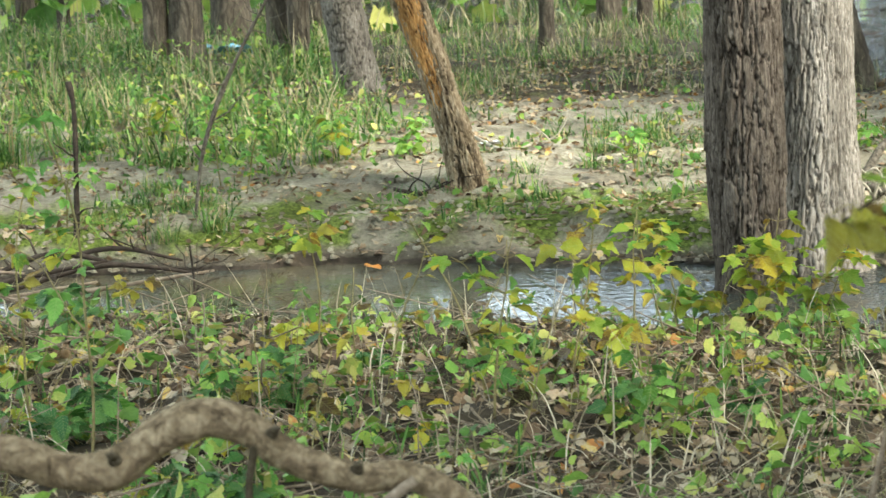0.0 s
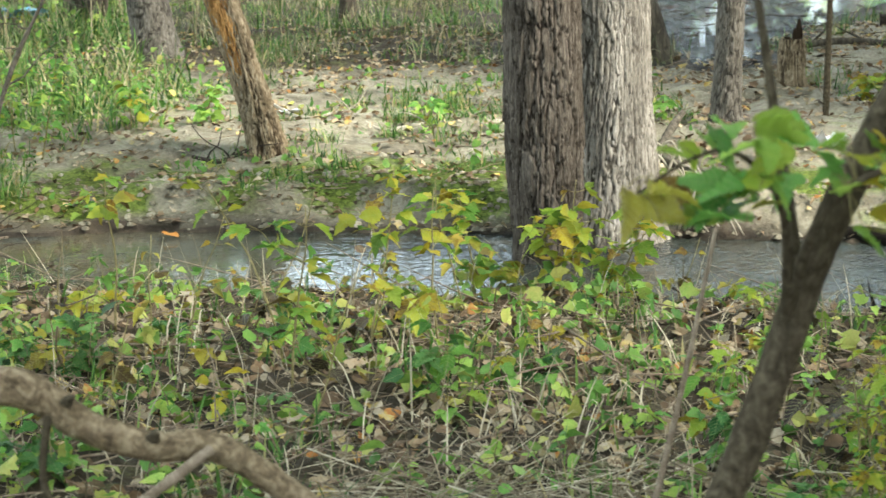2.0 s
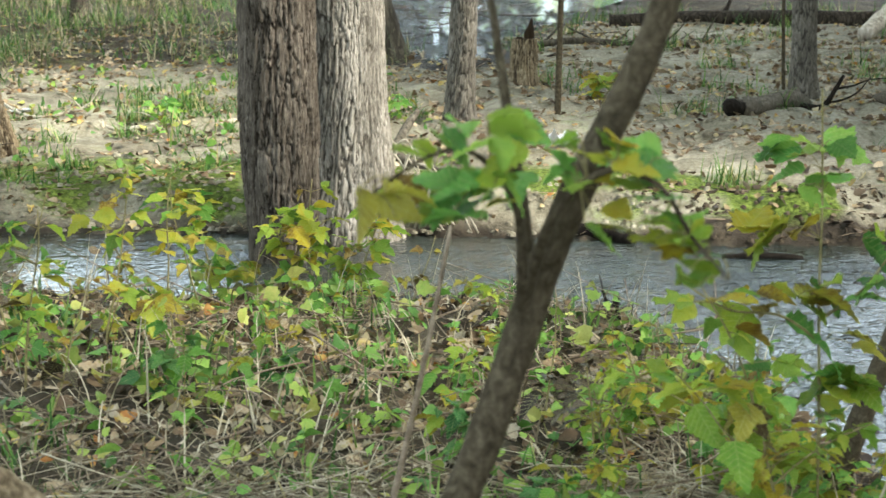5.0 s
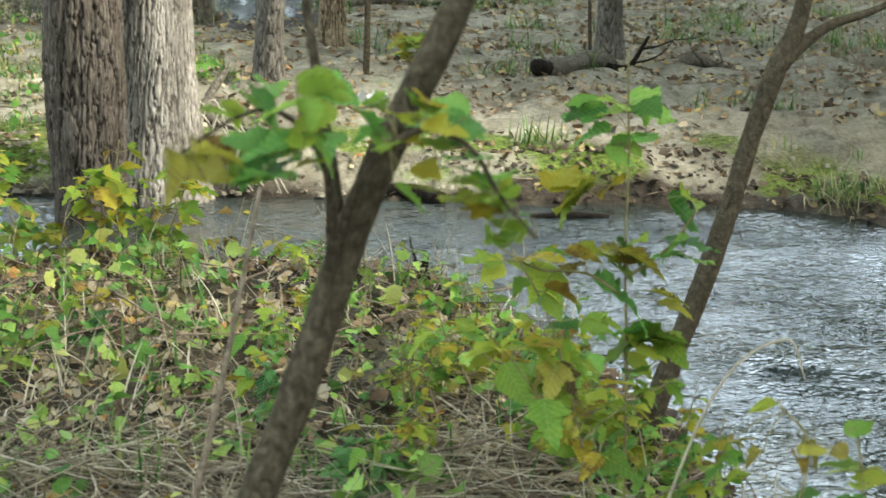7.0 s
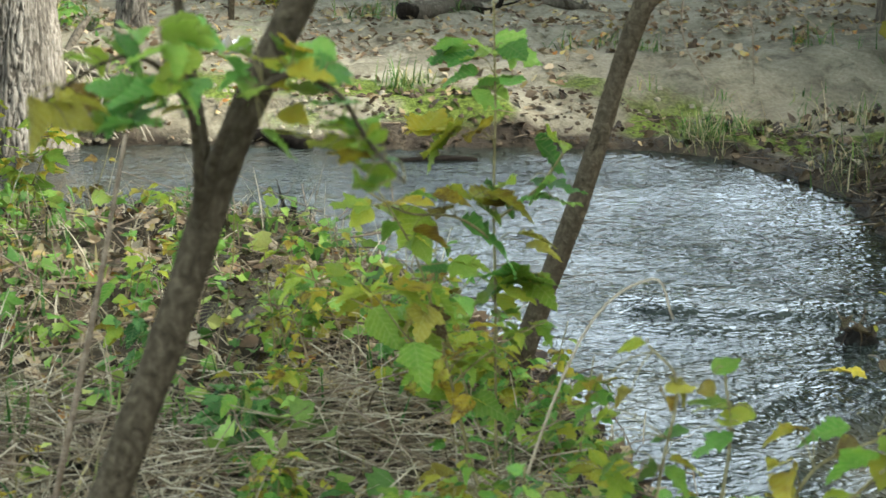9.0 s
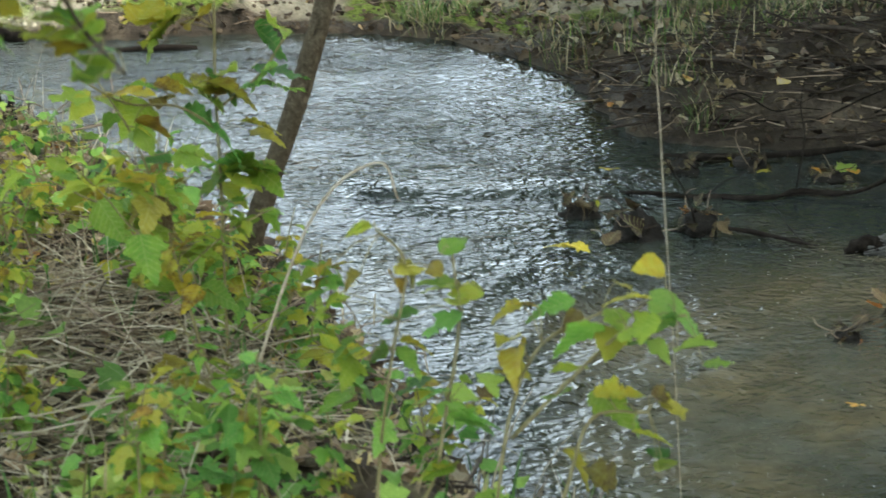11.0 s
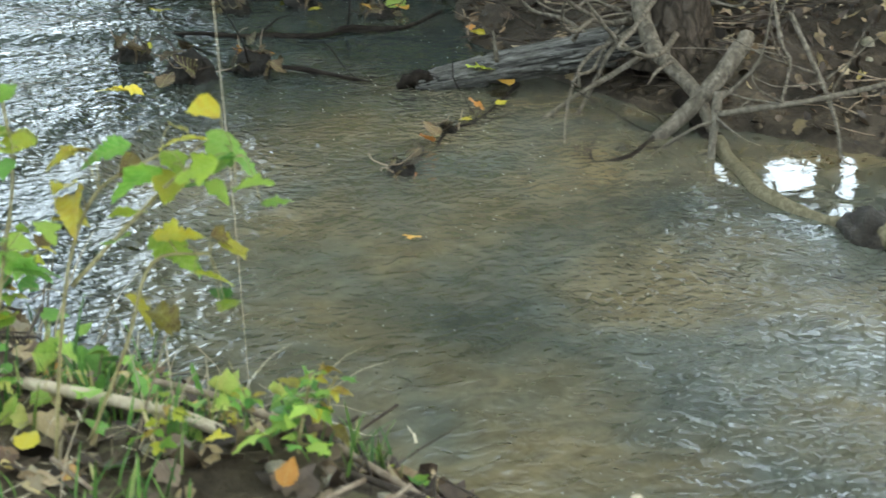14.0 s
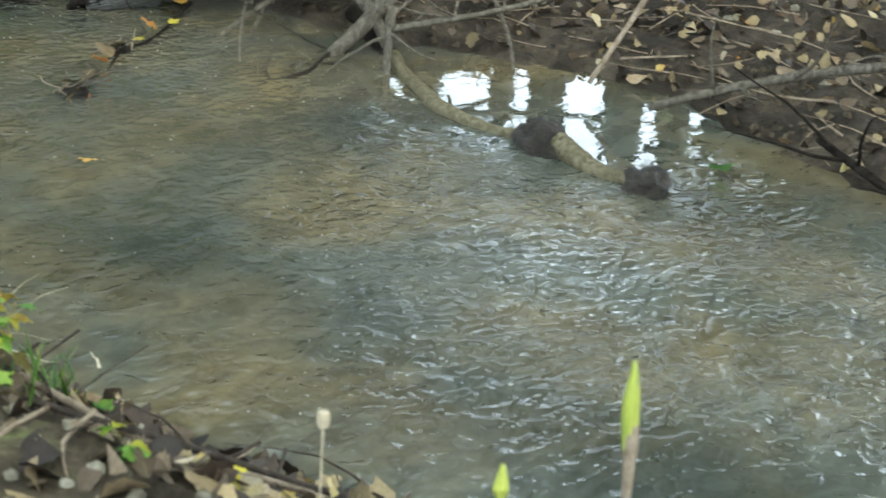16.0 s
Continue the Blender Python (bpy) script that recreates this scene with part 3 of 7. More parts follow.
def plated_trunk(path, sides, step, top, depth, wide, tall, seed, lean_plates=0.5):
    """A trunk whose bark is broken into long plates: wide and tall are a plate's size; above top the mesh is coarse."""
    rg = np.random.RandomState(int(seed * 10))
    q = np.array(smoothed(path, 40))
    zs = list(np.arange(q[0, 2], top, step)) + list(np.linspace(top, q[-1, 2], 26))
    C = np.column_stack([np.interp(zs, q[:, 2], q[:, k]) for k in range(4)])
    rm = float(np.mean(C[C[:, 2] < top][:, 3]))
    nc = max(6, int(round(2 * math.pi * rm / wide)))
    nr = int((q[-1, 2] - q[0, 2]) / tall) + 6
    jx, jy, jh = rg.uniform(0.1, 0.9, (nr, nc)), rg.uniform(0.0, 1.0, (nr, nc)), rg.uniform(-1, 1, (nr, nc))
    A, Z = np.meshgrid(np.arange(sides) / sides, zs)
    flat = [(math.cos(2 * math.pi * a), math.sin(2 * math.pi * a), z) for a, z in zip(A.ravel(), Z.ravel())]
    w1 = np.array([noise.noise(Vector((c * 2.2, d * 2.2, z * 2.4 + seed))) for c, d, z in flat]).reshape(A.shape)
    w2 = np.array([noise.noise(Vector((c * 9, d * 9, z * 14 + seed))) for c, d, z in flat]).reshape(A.shape)
    w3 = np.array([noise.noise(Vector((c * 26, d * 26, z * 40 + seed))) for c, d, z in flat]).reshape(A.shape)
    low = np.array([noise.noise(Vector((c * 1.3, d * 1.3, z * 0.8 + seed * 2))) for c, d, z in flat]).reshape(A.shape)
    U = A * nc + 1.5 * w1 + 0.5 * w2 + 0.18 * w3
    W = (Z - q[0, 2]) / tall + 2 + 0.35 * w2 + 0.2 * w3
    iu, iw = np.floor(U).astype(int), np.floor(W).astype(int)
    f1, f2 = np.full(A.shape, 9.0), np.full(A.shape, 9.0)
    lift, slope = np.zeros(A.shape), np.zeros(A.shape)
    for a in (-1, 0, 1):
        for b in (-1, 0, 1):
            cu, cw = iu + a, np.clip(iw + b, 0, nr - 1)
            px, py = cu + jx[cw, cu % nc], cw + jy[cw, cu % nc]
            d = np.hypot(U - px, (W - py) * 0.55)
            nearer = d < f1
            f2 = np.where(nearer, f1, np.minimum(f2, d))
            lift, slope = np.where(nearer, jh[cw, cu % nc], lift), np.where(nearer, py - W, slope)
            f1 = np.where(nearer, d, f1)
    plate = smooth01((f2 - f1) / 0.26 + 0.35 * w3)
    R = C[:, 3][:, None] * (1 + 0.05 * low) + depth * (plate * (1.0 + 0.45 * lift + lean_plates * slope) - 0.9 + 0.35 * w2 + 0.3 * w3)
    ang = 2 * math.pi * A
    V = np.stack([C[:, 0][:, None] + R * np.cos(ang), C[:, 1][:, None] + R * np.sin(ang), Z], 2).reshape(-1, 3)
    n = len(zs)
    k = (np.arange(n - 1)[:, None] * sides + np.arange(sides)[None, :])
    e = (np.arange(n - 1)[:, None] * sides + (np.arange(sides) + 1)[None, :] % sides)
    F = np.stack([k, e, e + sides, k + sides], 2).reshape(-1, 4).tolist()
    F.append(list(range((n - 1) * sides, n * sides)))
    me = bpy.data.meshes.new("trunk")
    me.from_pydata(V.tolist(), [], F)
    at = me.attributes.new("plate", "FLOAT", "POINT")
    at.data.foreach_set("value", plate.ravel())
    me.polygons.foreach_set("use_smooth", [True] * len(me.polygons))
    return me


def bark_part(name, me, material, parent, label=""):
    me.materials.append(material)
    return part(name, me, material, parent, label)


def leaf_shape(length, width, droop=0.25, fold=0.18, teeth=0.0, seed=1, fine=True, lobes=(0.0, 0.0), bow=0.0):
    """A leaf along +y from its stalk: a pointed blade folded on its rib, toothed, with a side lobe (its size for each side)."""
    rg = random.Random(seed)
    n = 19 if fine else 6
    cols = (-1, -0.5, 0, 0.5, 1) if fine else (-1, 0, 1)
    V, F = [], []
    for k in range(n + 1):
        u = k / n
        w = math.sin(math.pi * u ** 0.72) ** 0.85 * (1 - 0.25 * u) if 0 < u < 1 else 0.0
        edge = {}
        for side in (-1, 1):
            lobe = lobes[0 if side < 0 else 1]
            t = 1 + teeth * (1.0 if k % 2 else -0.8) + rg.gauss(0, teeth * 0.3)
            out = max(0.0, 1 - abs(u - 0.40) / 0.13)
            nick = math.exp(-((u - 0.60) / 0.08) ** 2)
            edge[side] = (w * t * (1 - 0.5 * lobe * nick) + 0.55 * lobe * out) * width * 0.56, 0.16 * lobe * out * length, 0.03 * length * rg.gauss(0, 1) if 0 < u < 1 else 0
        for c in cols:
            hw, ahead, wave = edge[-1 if c < 0 else 1]
            x = c * hw + bow * length * u * u
            V.append((x, u * length + ahead * abs(c) + 0.03 * length * teeth * 4 * (k % 2) * abs(c), -droop * length * u * u + fold * hw * abs(c) ** 1.6 + wave * c * c))
    m = len(cols)
    for k in range(n):
        for c in range(m - 1):
            a = k * m + c
            F.append((a, a + 1, a + 1 + m, a + m))
    return V, F


LEAF_FORMS = [leaf_shape(1, 0.66, 0.14, 0.15, 0.09, 1, True, (0.15, 0.1), 0.05), leaf_shape(1, 0.56, 0.30, 0.28, 0.13, 2, True, (0.7, 0.1), -0.06), leaf_shape(1, 0.70, 0.12, 0.12, 0.14, 3, True, (0.75, 0.8)),
              leaf_shape(1, 0.5, 0.6, 0.6, 0.1, 4, True, (0.3, 0.0), 0.15), leaf_shape(1, 0.52, 0.2, 0.35, 0.12, 14, True, (0.05, 0.5), 0.08), leaf_shape(1, 0.62, 0.38, 0.2, 0.16, 15, True, (0.5, 0.35), -0.1)]
LOOSE_FORMS = [leaf_shape(1, 0.62, 0.2, 0.1, 0.1, 5, False), leaf_shape(1, 0.75, 0.3, 0.2, 0.2, 6, False), leaf_shape(1, 0.42, 0.4, 0.3, 0.05, 7, False), leaf_shape(1, 0.85, 0.1, 0.1, 0.28, 8, False)]


def strewn(name, spots, size, material, rng, label, category, lie=0.35, kind="stuff", lift=0.0):
    """Many loose leaves in one mesh, lying about on the ground."""
    V, F = [], []
    for x, y, z in spots:
        f = LOOSE_FORMS[rng.randrange(4)]
        s = size * rng.uniform(0.55, 1.3)
        m = Matrix.Translation((x, y, z + 0.012 + lift * rng.random() ** 1.5)) @ Euler((rng.gauss(0, lie), rng.gauss(0, lie), rng.uniform(0, 6.28))).to_matrix().to_4x4()
        curl = rng.uniform(-1.2, 1.5)
        o = len(V)
        for a, b, c in f[0]:
            V.append(m @ Vector((a * s, (b - 0.5) * s, c * s * curl + abs(a) * s * 0.3 * curl)))
        F.extend(tuple(i + o for i in q) for q in f[1])
    ob = new(name, mesh_of(name, (V, F), material))
    return tagged(ob, label, category, kind=kind)


def limb_path(start, heading, length, r0, r1, rng, n=5, wander=0.25):
    p, d = Vector(start), Vector(heading).normalized()
    out = [(*p, r0)]
    for k in range(1, n + 1):
        d = (d + Vector((rng.gauss(0, wander), rng.gauss(0, wander), rng.gauss(0.05, wander)))).normalized()
        p = p + d * length / n
        out.append((*p, r0 + (r1 - r0) * k / n))
    return out


def tree(x, y, r, lean=(0, 0), height=11.0, label="", material=None, crown=220, seed=1, flare=1.5, sides=18, ridge=0.012):
    """A standing tree: furrowed trunk with a flared foot, limbs, and a thin autumn crown."""
    rng = random.Random(seed)
    z = ground_z(x, y) - 0.06
    e = thing("tree", (x, y, z), label, "tree", "trees of the wood")
    path = [(0, 0, 0, r * flare), (lean[0] * 0.25, lean[1] * 0.25, 0.25, r * 1.12), (lean[0] * 1, lean[1] * 1, 1.0, r)]
    top = Vector((lean[0] * 3.5, lean[1] * 3.5, height * 0.62))
    path += [(lean[0] * 2, lean[1] * 2, 2.4, r * 0.95), (*top, r * 0.55), (top.x + rng.gauss(0, 0.4), top.y + rng.gauss(0, 0.4), height, r * 0.12)]
    if sides >= 90:
        bark_part("trunk", plated_trunk(path, 110, 0.008, 1.5, 0.008, 0.02 if r < 0.1 else 0.03, 0.09, seed * 1.7), BARK_SLIM, e)
    else:
        part("trunk", trunk_mesh(path, sides, 7, ridge, seed * 1.7, max(10, sides // 2)), material or BARK_FAR, e)
    tips = []
    for k in range(7):
        u = rng.uniform(0.2, 0.95)
        zz = height * (0.58 + 0.35 * u)
        s = (lean[0] * 3.5, lean[1] * 3.5, zz)
        a = rng.uniform(0, 6.28)
        lp = limb_path(s, (math.cos(a), math.sin(a), 0.5), rng.uniform(2.4, 4.2), r * 0.32, 0.012, rng)
        part("limb", tube(lp, 6, per=3), material or BARK_FAR, e)
        tips += [lp[-1][:3], lp[-2][:3], lp[-3][:3]]
    if crown:
        V, F = [], []
        for k in range(crown):
            c = Vector(tips[rng.randrange(len(tips))]) + Vector((rng.gauss(0, 1.2), rng.gauss(0, 1.2), rng.gauss(0, 0.5)))
            f = LOOSE_FORMS[rng.randrange(4)]
            m = Matrix.Translation(c) @ Euler((rng.uniform(-1, 1), rng.uniform(-1, 1), rng.uniform(0, 6.28))).to_matrix().to_4x4()
            s, o = rng.uniform(0.35, 0.65), len(V)
            V.extend(m @ Vector((a * s, b * s, c2 * s)) for a, b, c2 in f[0])
            F.extend(tuple(i + o for i in q) for q in f[1])
        part("crown", (V, F), CROWN, e)
    return e


def double_trunk():
    """The big tree at the water: a dark furrowed stem, and one grown onto it, its bark painted paler for the sun."""
    e = thing("tree", (1.36, 9.75, -0.12), "large double-stemmed tree with deeply furrowed bark at the waterline", "tree", "trees of the wood")
    dark = [(0.03, 0, 0, 0.17), (0.04, 0, 0.2, 0.158), (0.026, 0, 0.55, 0.174), (0.016, 0, 0.95, 0.176), (0.008, 0, 1.4, 0.17), (0.0, 0, 2.0, 0.167), (-0.15, 0, 3.2, 0.16), (-0.5, 0.1, 7.0, 0.12), (-0.9, 0.3, 11.0, 0.03)]
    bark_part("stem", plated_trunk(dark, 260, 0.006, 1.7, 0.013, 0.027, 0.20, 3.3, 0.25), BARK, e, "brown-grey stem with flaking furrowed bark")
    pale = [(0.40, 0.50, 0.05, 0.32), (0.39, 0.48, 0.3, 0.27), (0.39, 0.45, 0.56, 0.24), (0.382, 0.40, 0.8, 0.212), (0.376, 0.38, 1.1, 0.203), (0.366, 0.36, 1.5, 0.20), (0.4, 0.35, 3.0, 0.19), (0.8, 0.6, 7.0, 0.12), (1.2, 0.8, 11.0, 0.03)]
    bark_part("stem", plated_trunk(pale, 280, 0.006, 1.7, 0.008, 0.021, 0.20, 8.1, 0.2), BARK_SUNLIT, e, "grey stem with finely ridged bark, painted paler for the sun on it")
    rng = random.Random(5)
    for k in range(9):
        a = rng.uniform(0, 6.28)
        z = rng.uniform(5, 10)
        part("limb", tube(limb_path((-0.3 if k % 2 else 0.8, 0.3, z), (math.cos(a), math.sin(a), 0.6), rng.uniform(1.5, 3.5), 0.06, 0.01, rng), 6, per=3), LIMB_BARK, e)
    V, F = [], []
    for k in range(750):
        a, d = rng.uniform(0, 6.28), 4.5 * math.sqrt(rng.random())
        c = Vector((0.2 + d * math.cos(a), 0.2 + d * math.sin(a), rng.uniform(8.5, 12)))
        f = LOOSE_FORMS[rng.randrange(4)]
        m = Matrix.Translation(c) @ Euler((rng.uniform(-1, 1), rng.uniform(-1, 1), rng.uniform(0, 6.28))).to_matrix().to_4x4()
        s, o = rng.uniform(0.35, 0.65), len(V)
        V.extend(m @ Vector((p * s, q * s, w * s)) for p, q, w in f[0])
        F.extend(tuple(i + o for i in q) for q in f[1])
    part("crown", (V, F), CROWN, e)
    return e


double_trunk()
for x, y, r, lean, s, lab in [
        (-2.29, 17.9, 0.10, (0.0, 0), 11, "slim grey tree with silt-stained bark among tall grass"),
        (-2.05, 17.9, 0.135, (0.02, 0), 12, "grey tree with silt-stained bark among tall grass"),
        (-1.80, 19.4, 0.17, (-0.02, 0), 13, "dark tree standing far back in the wood"),
        (-1.27, 17.6, 0.09, (0.0, 0), 14, "slim brown tree of a close pair"),
        (-1.09, 17.4, 0.08, (0.01, 0), 15, "slim brown tree of a close pair"),
        (-1.02, 19.8, 0.12, (0.02, 0), 16, "grey tree standing far back in the wood"),
        (-0.54, 15.5, 0.145, (-0.16, 0.0), 17, "leaning grey tree with mud dried up its foot"),
        (1.60, 19.9, 0.11, (-0.05, 0), 18, "dark tree far back with a flared foot"),
        (1.90, 19.8, 0.065, (0.02, 0), 19, "thin dark tree far back"),
        (0.91, 17.8, 0.06, (0.0, 0), 20, "thin brown tree far back in dry grass"),
        (-4.0, 21.4, 0.09, (0, 0), 21, "thin tree far back among grass"),
        (-3.5, 20.6, 0.06, (0.02, 0), 22, "thin tree far back among grass"),
        (2.69, 11.8, 0.074, (0.03, 0), 23, "slim straight tree with finely cracked bark on the mud"),
        (5.01, 12.5, 0.072, (-0.02, 0), 24, "slim grey tree behind a fallen log"),
        (2.87, 14.7, 0.11, (-0.25, 0), 25, "leaning tree by the far pool")]:
    tree(x, y, r, lean, 14.0, lab, BARK_FAR, 650, s, 1.55, 90 if s in (17, 23, 24) else 36, 0.008)
# the wood goes on behind the view: thick in some directions, open to the sky in others, as the water mirrors it
def crowned(k, az, d, r, low, height, spread, leaves, label):
    """A tree outside the view with a full crown from low upwards: most are mirrored in the creek, some are added to
    block light.
    """
    rng = random.Random(300 + k)
    x, y = d * math.sin(radians(az)), d * math.cos(radians(az))
    z = ground_z(x, y) - 0.06
    e = thing("tree", (x, y, z), label, "tree", "trees of the wood")
    part("trunk", trunk_mesh([(0, 0, 0, r * 1.5), (0, 0, 0.3, r), (0.1, 0, height * 0.6, r * 0.7), (0.1, 0.1, height, 0.03)], 14, 6, 0.01, k * 1.3, 10), BARK_FAR, e)
    tips = []
    for i in range(8):
        zz = low + (height - low) * rng.random() * 0.8
        a = rng.uniform(0, 6.28)
        lp = limb_path((0.05, 0, zz), (math.cos(a), math.sin(a), 0.35), spread * rng.uniform(0.7, 1.2), r * 0.4, 0.012, rng)
        part("limb", tube(lp, 5, per=2), BARK_FAR, e)
        tips += [p[:3] for p in lp[1:]]
    V, F = [], []
    for i in range(leaves):
        c = Vector(tips[rng.randrange(len(tips))]) + Vector((rng.gauss(0, 0.5), rng.gauss(0, 0.5), rng.gauss(0, 0.5)))
        f = LOOSE_FORMS[rng.randrange(4)]
        m = Matrix.Translation(c) @ Euler((rng.uniform(-1, 1), rng.uniform(-1, 1), rng.uniform(0, 6.28))).to_matrix().to_4x4()
        s, o = rng.uniform(0.16, 0.34) * (1 if az < 60 else 1.7), len(V)
        V.extend(m @ Vector((p * s, q * s, w * s)) for p, q, w in f[0])
        F.extend(tuple(i2 + o for i2 in q) for q in f[1])
    if leaves:
        part("crown", (V, F), CROWN, e)


for k, (az, d, low, height) in enumerate([
        (-26, 20, 2, 12), (-20, 24, 2, 12), (-15, 22, 2, 12), (-10, 26, 2, 13), (-6, 24, 2, 12), (-4.4, 25, 1, 12), (-2.6, 28, 1, 12), (-1.4, 30, 1.5, 12),
        (11.5, 27, 1.5, 12), (13, 27, 0.8, 12), (16, 27, 0.8, 13), (19, 22, 2, 12), (21.5, 27, 2, 12),
        (35, 17, 2, 9), (39.5, 19, 1.5, 8), (43, 16, 1.5, 7), (46.5, 22, 2, 10),
        # Beside and behind the eye: unseen trees added to block sky light.
        (78, 17, 3, 12), (88, 16, 2, 12), (95, 15, 2, 12), (110, 18, 2, 12), (140, 16, 2, 12), (170, 18, 2, 12), (200, 16, 2, 12), (230, 18, 2, 12), (260, 16, 2, 12), (290, 16, 2, 12), (310, 18, 2, 12)]):
    crowned(k, az, d, 0.16, low, height, 1.7 if az < 60 else 3.2, 900 if az < 60 else 1500, "out-of-view woodland tree with a full autumn crown")
for k, (az, d, low) in enumerate([(24.5, 20, 8.6), (27.5, 21, 8.8), (30, 20, 8.4), (32.3, 19, 8.0), (49, 15, 5.6), (52.5, 14, 5.4), (56, 15, 5.8), (59.5, 14, 5.2), (63, 17, 6.4), (66, 16, 6.4), (70, 17, 5.0)]):
    crowned(80 + k, az, d, 0.15, low, 15.0, 2.4, 1300 if az < 40 else 560, "tall woodland tree with a high autumn crown")
# unseen tall trees added behind and beside the eye; their crowns keep the sun off the near bank and the creek
for k, (x, y) in enumerate([(7.0, -1.2), (9.0, -1.0), (11.0, -2.0), (5.3, -1.0), (5.0, -3.5), (8.5, -4.0)]):
    crowned(120 + k, math.degrees(math.atan2(x, y)), math.hypot(x, y), 0.2, 5.5, 12.0, 2.6, 1000, "unseen tall tree with a dense crown, added to block the sun")
# One more unseen tree, set on the sun's path to darken the cut bank.
crowned(95, 60.5, 9.8, 0.15, 2.0, 5.6, 1.3, 1500, "unseen low leafy tree added to shade the cut bank")
crowned(90, 63.5, 13, 0.14, 1.0, 9.5, 1.1, 1500, "leafy tree crowding the bank above the creek")
for k in range(6):
    crowned(60 + k, 36.0 + 2.0 * k, 12.2 + 0.5 * (k % 3), 0.13, 0.5, 5.4, 0.8, 1100, "leafy tree crowding the bank above the creek")
# Unseen ring of trees, added so that their crowns cut the sky light.
for k, (az, d) in enumerate([(-30, 7), (-55, 5), (-90, 6), (-130, 5), (175, 5), (130, 6), (100, 5.5), (82, 7.5), (-28, 13), (-45, 11)]):
    tree(d * math.sin(radians(az)), d * math.cos(radians(az)), 0.17, (0.03, 0.02), 14.5, "unseen tall tree with a spreading crown, added to block sky light", BARK_FAR, 380, 400 + k, 1.5, 20, 0.01)
for k, (az, d, r) in enumerate([(51.2, 15, 0.10), (52.3, 14, 0.07), (54.6, 14, 0.16), (33.9, 13, 0.36), (27, 40, 0.12), (30, 34, 0.1)]):
    crowned(40 + k, az, d, r, 7, 12, 1.2, 0, "bare-stemmed woodland tree beyond the creek")


def leaning_snag():
    """The broken, barkless trunk that leans over the mud: a shell of bark round orange heartwood."""
    x, y = 0.15, 11.5
    z = ground_z(x, y) - 0.08
    e = thing("snag", (x, y, z), "leaning dead trunk with peeled bark and orange rotten heartwood", "dead tree")
    path = [(0.0, 0, 0, 0.125), (-0.01, 0, 0.14, 0.108), (-0.14, 0, 0.6, 0.092), (-0.31, 0, 1.12, 0.094), (-0.56, 0, 1.9, 0.09), (-0.75, 0, 2.5, 0.05)]
    bark_part("trunk", plated_trunk(path, 120, 0.006, 1.5, 0.016, 0.03, 0.30, 2.2, 0.1), DEADWOOD, e)
    heart = [(-0.13, -0.055, 0.42, 0.012), (-0.165, -0.052, 0.62, 0.045), (-0.31, -0.048, 1.1, 0.066), (-0.56, -0.045, 1.9, 0.066)]
    bark_part("heartwood", plated_trunk(heart, 90, 0.006, 1.5, 0.014, 0.022, 0.26, 4.2, 0.1), ORANGE_WOOD, e, "bare orange heartwood")
    rim = [(-0.10, -0.07, 0.3, 0.008), (-0.19, -0.066, 0.62, 0.014), (-0.368, -0.062, 1.15, 0.016), (-0.62, -0.06, 1.9, 0.014)]
    part("bark_strip", tube(rim, 12, 0.3, 12), ROOT_PALE, e, "pale strip of bark along the edge")


leaning_snag()


def branch(name, pts, material, label, category="branch", sides=9, rough=0.18, twigs=0, seed=1, group="", at=None):
    """A fallen or standing piece of wood along world points (x, y, z, radius), with side twigs."""
    rng = random.Random(seed)
    o = Vector(at or pts[0][:3])
    e = thing(name, o, label, category, group)
    loc = [(p[0] - o.x, p[1] - o.y, p[2] - o.z, p[3]) for p in pts]
    part("wood", tube(loc, sides, rough, 14, 6, seed), material, e)
    q = smoothed(loc, 6)
    for k in range(twigs):
        c = q[rng.randrange(len(q) // 5, len(q) - 1)]
        lp = limb_path(c[:3], (rng.gauss(0, 1), rng.gauss(0, 1), rng.uniform(0, 0.8)), rng.uniform(0.15, 0.45), c[3] * 0.5, 0.0015, rng, 4)
        part("twig", tube(lp, 5, per=2), material, e)
    return e


# wood lying on the far mud
def on(x, y, r, lift=0.0):
    return (x, y, ground_z(x, y) + r * 0.6 + lift, r)


branch("branch", [on(0.18, 13.0, 0.008), on(0.36, 12.5, 0.010), on(0.62, 12.45, 0.011), on(0.80, 12.1, 0.013), on(1.05, 12.05, 0.015), on(1.5, 12.1, 0.017)], ROOT_PALE, "long thin grey branch lying on the mud", twigs=4, seed=3)
branch("branch", [on(-0.25, 11.6, 0.012), on(-0.1, 11.5, 0.013), on(0.05, 11.55, 0.012)], TWIG_DARK, "dark twigs lying at the foot of a leaning trunk", twigs=6, seed=33)
branch("branch", [on(2.02, 11.3, 0.03), on(2.10, 11.1, 0.032, 0.04), on(2.25, 10.9, 0.024), on(2.42, 10.7, 0.014)], ROOT, "pale bare root beside the big tree", seed=4)
branch("branch", [on(2.14, 11.0, 0.02, 0.02), (2.24, 11.1, 0.40, 0.022), (2.32, 11.16, 0.48, 0.017)], ROOT, "short pale stick propped on a root", seed=5)
branch("log", [on(4.25, 11.64, 0.058), on(4.42, 11.8, 0.058), on(4.75, 12.05, 0.055), on(4.9, 12.15, 0.03)], ROOT, "grey fallen log with a dark broken end on the mud", "log", 18, 0.2, twigs=2, seed=6)
branch("log_end", [on(4.2, 11.6, 0.03), on(4.225, 11.62, 0.056), on(4.262, 11.652, 0.062)], WETWOOD, "black rotten end broken off a grey log", "log", 16, 0.3, seed=106)
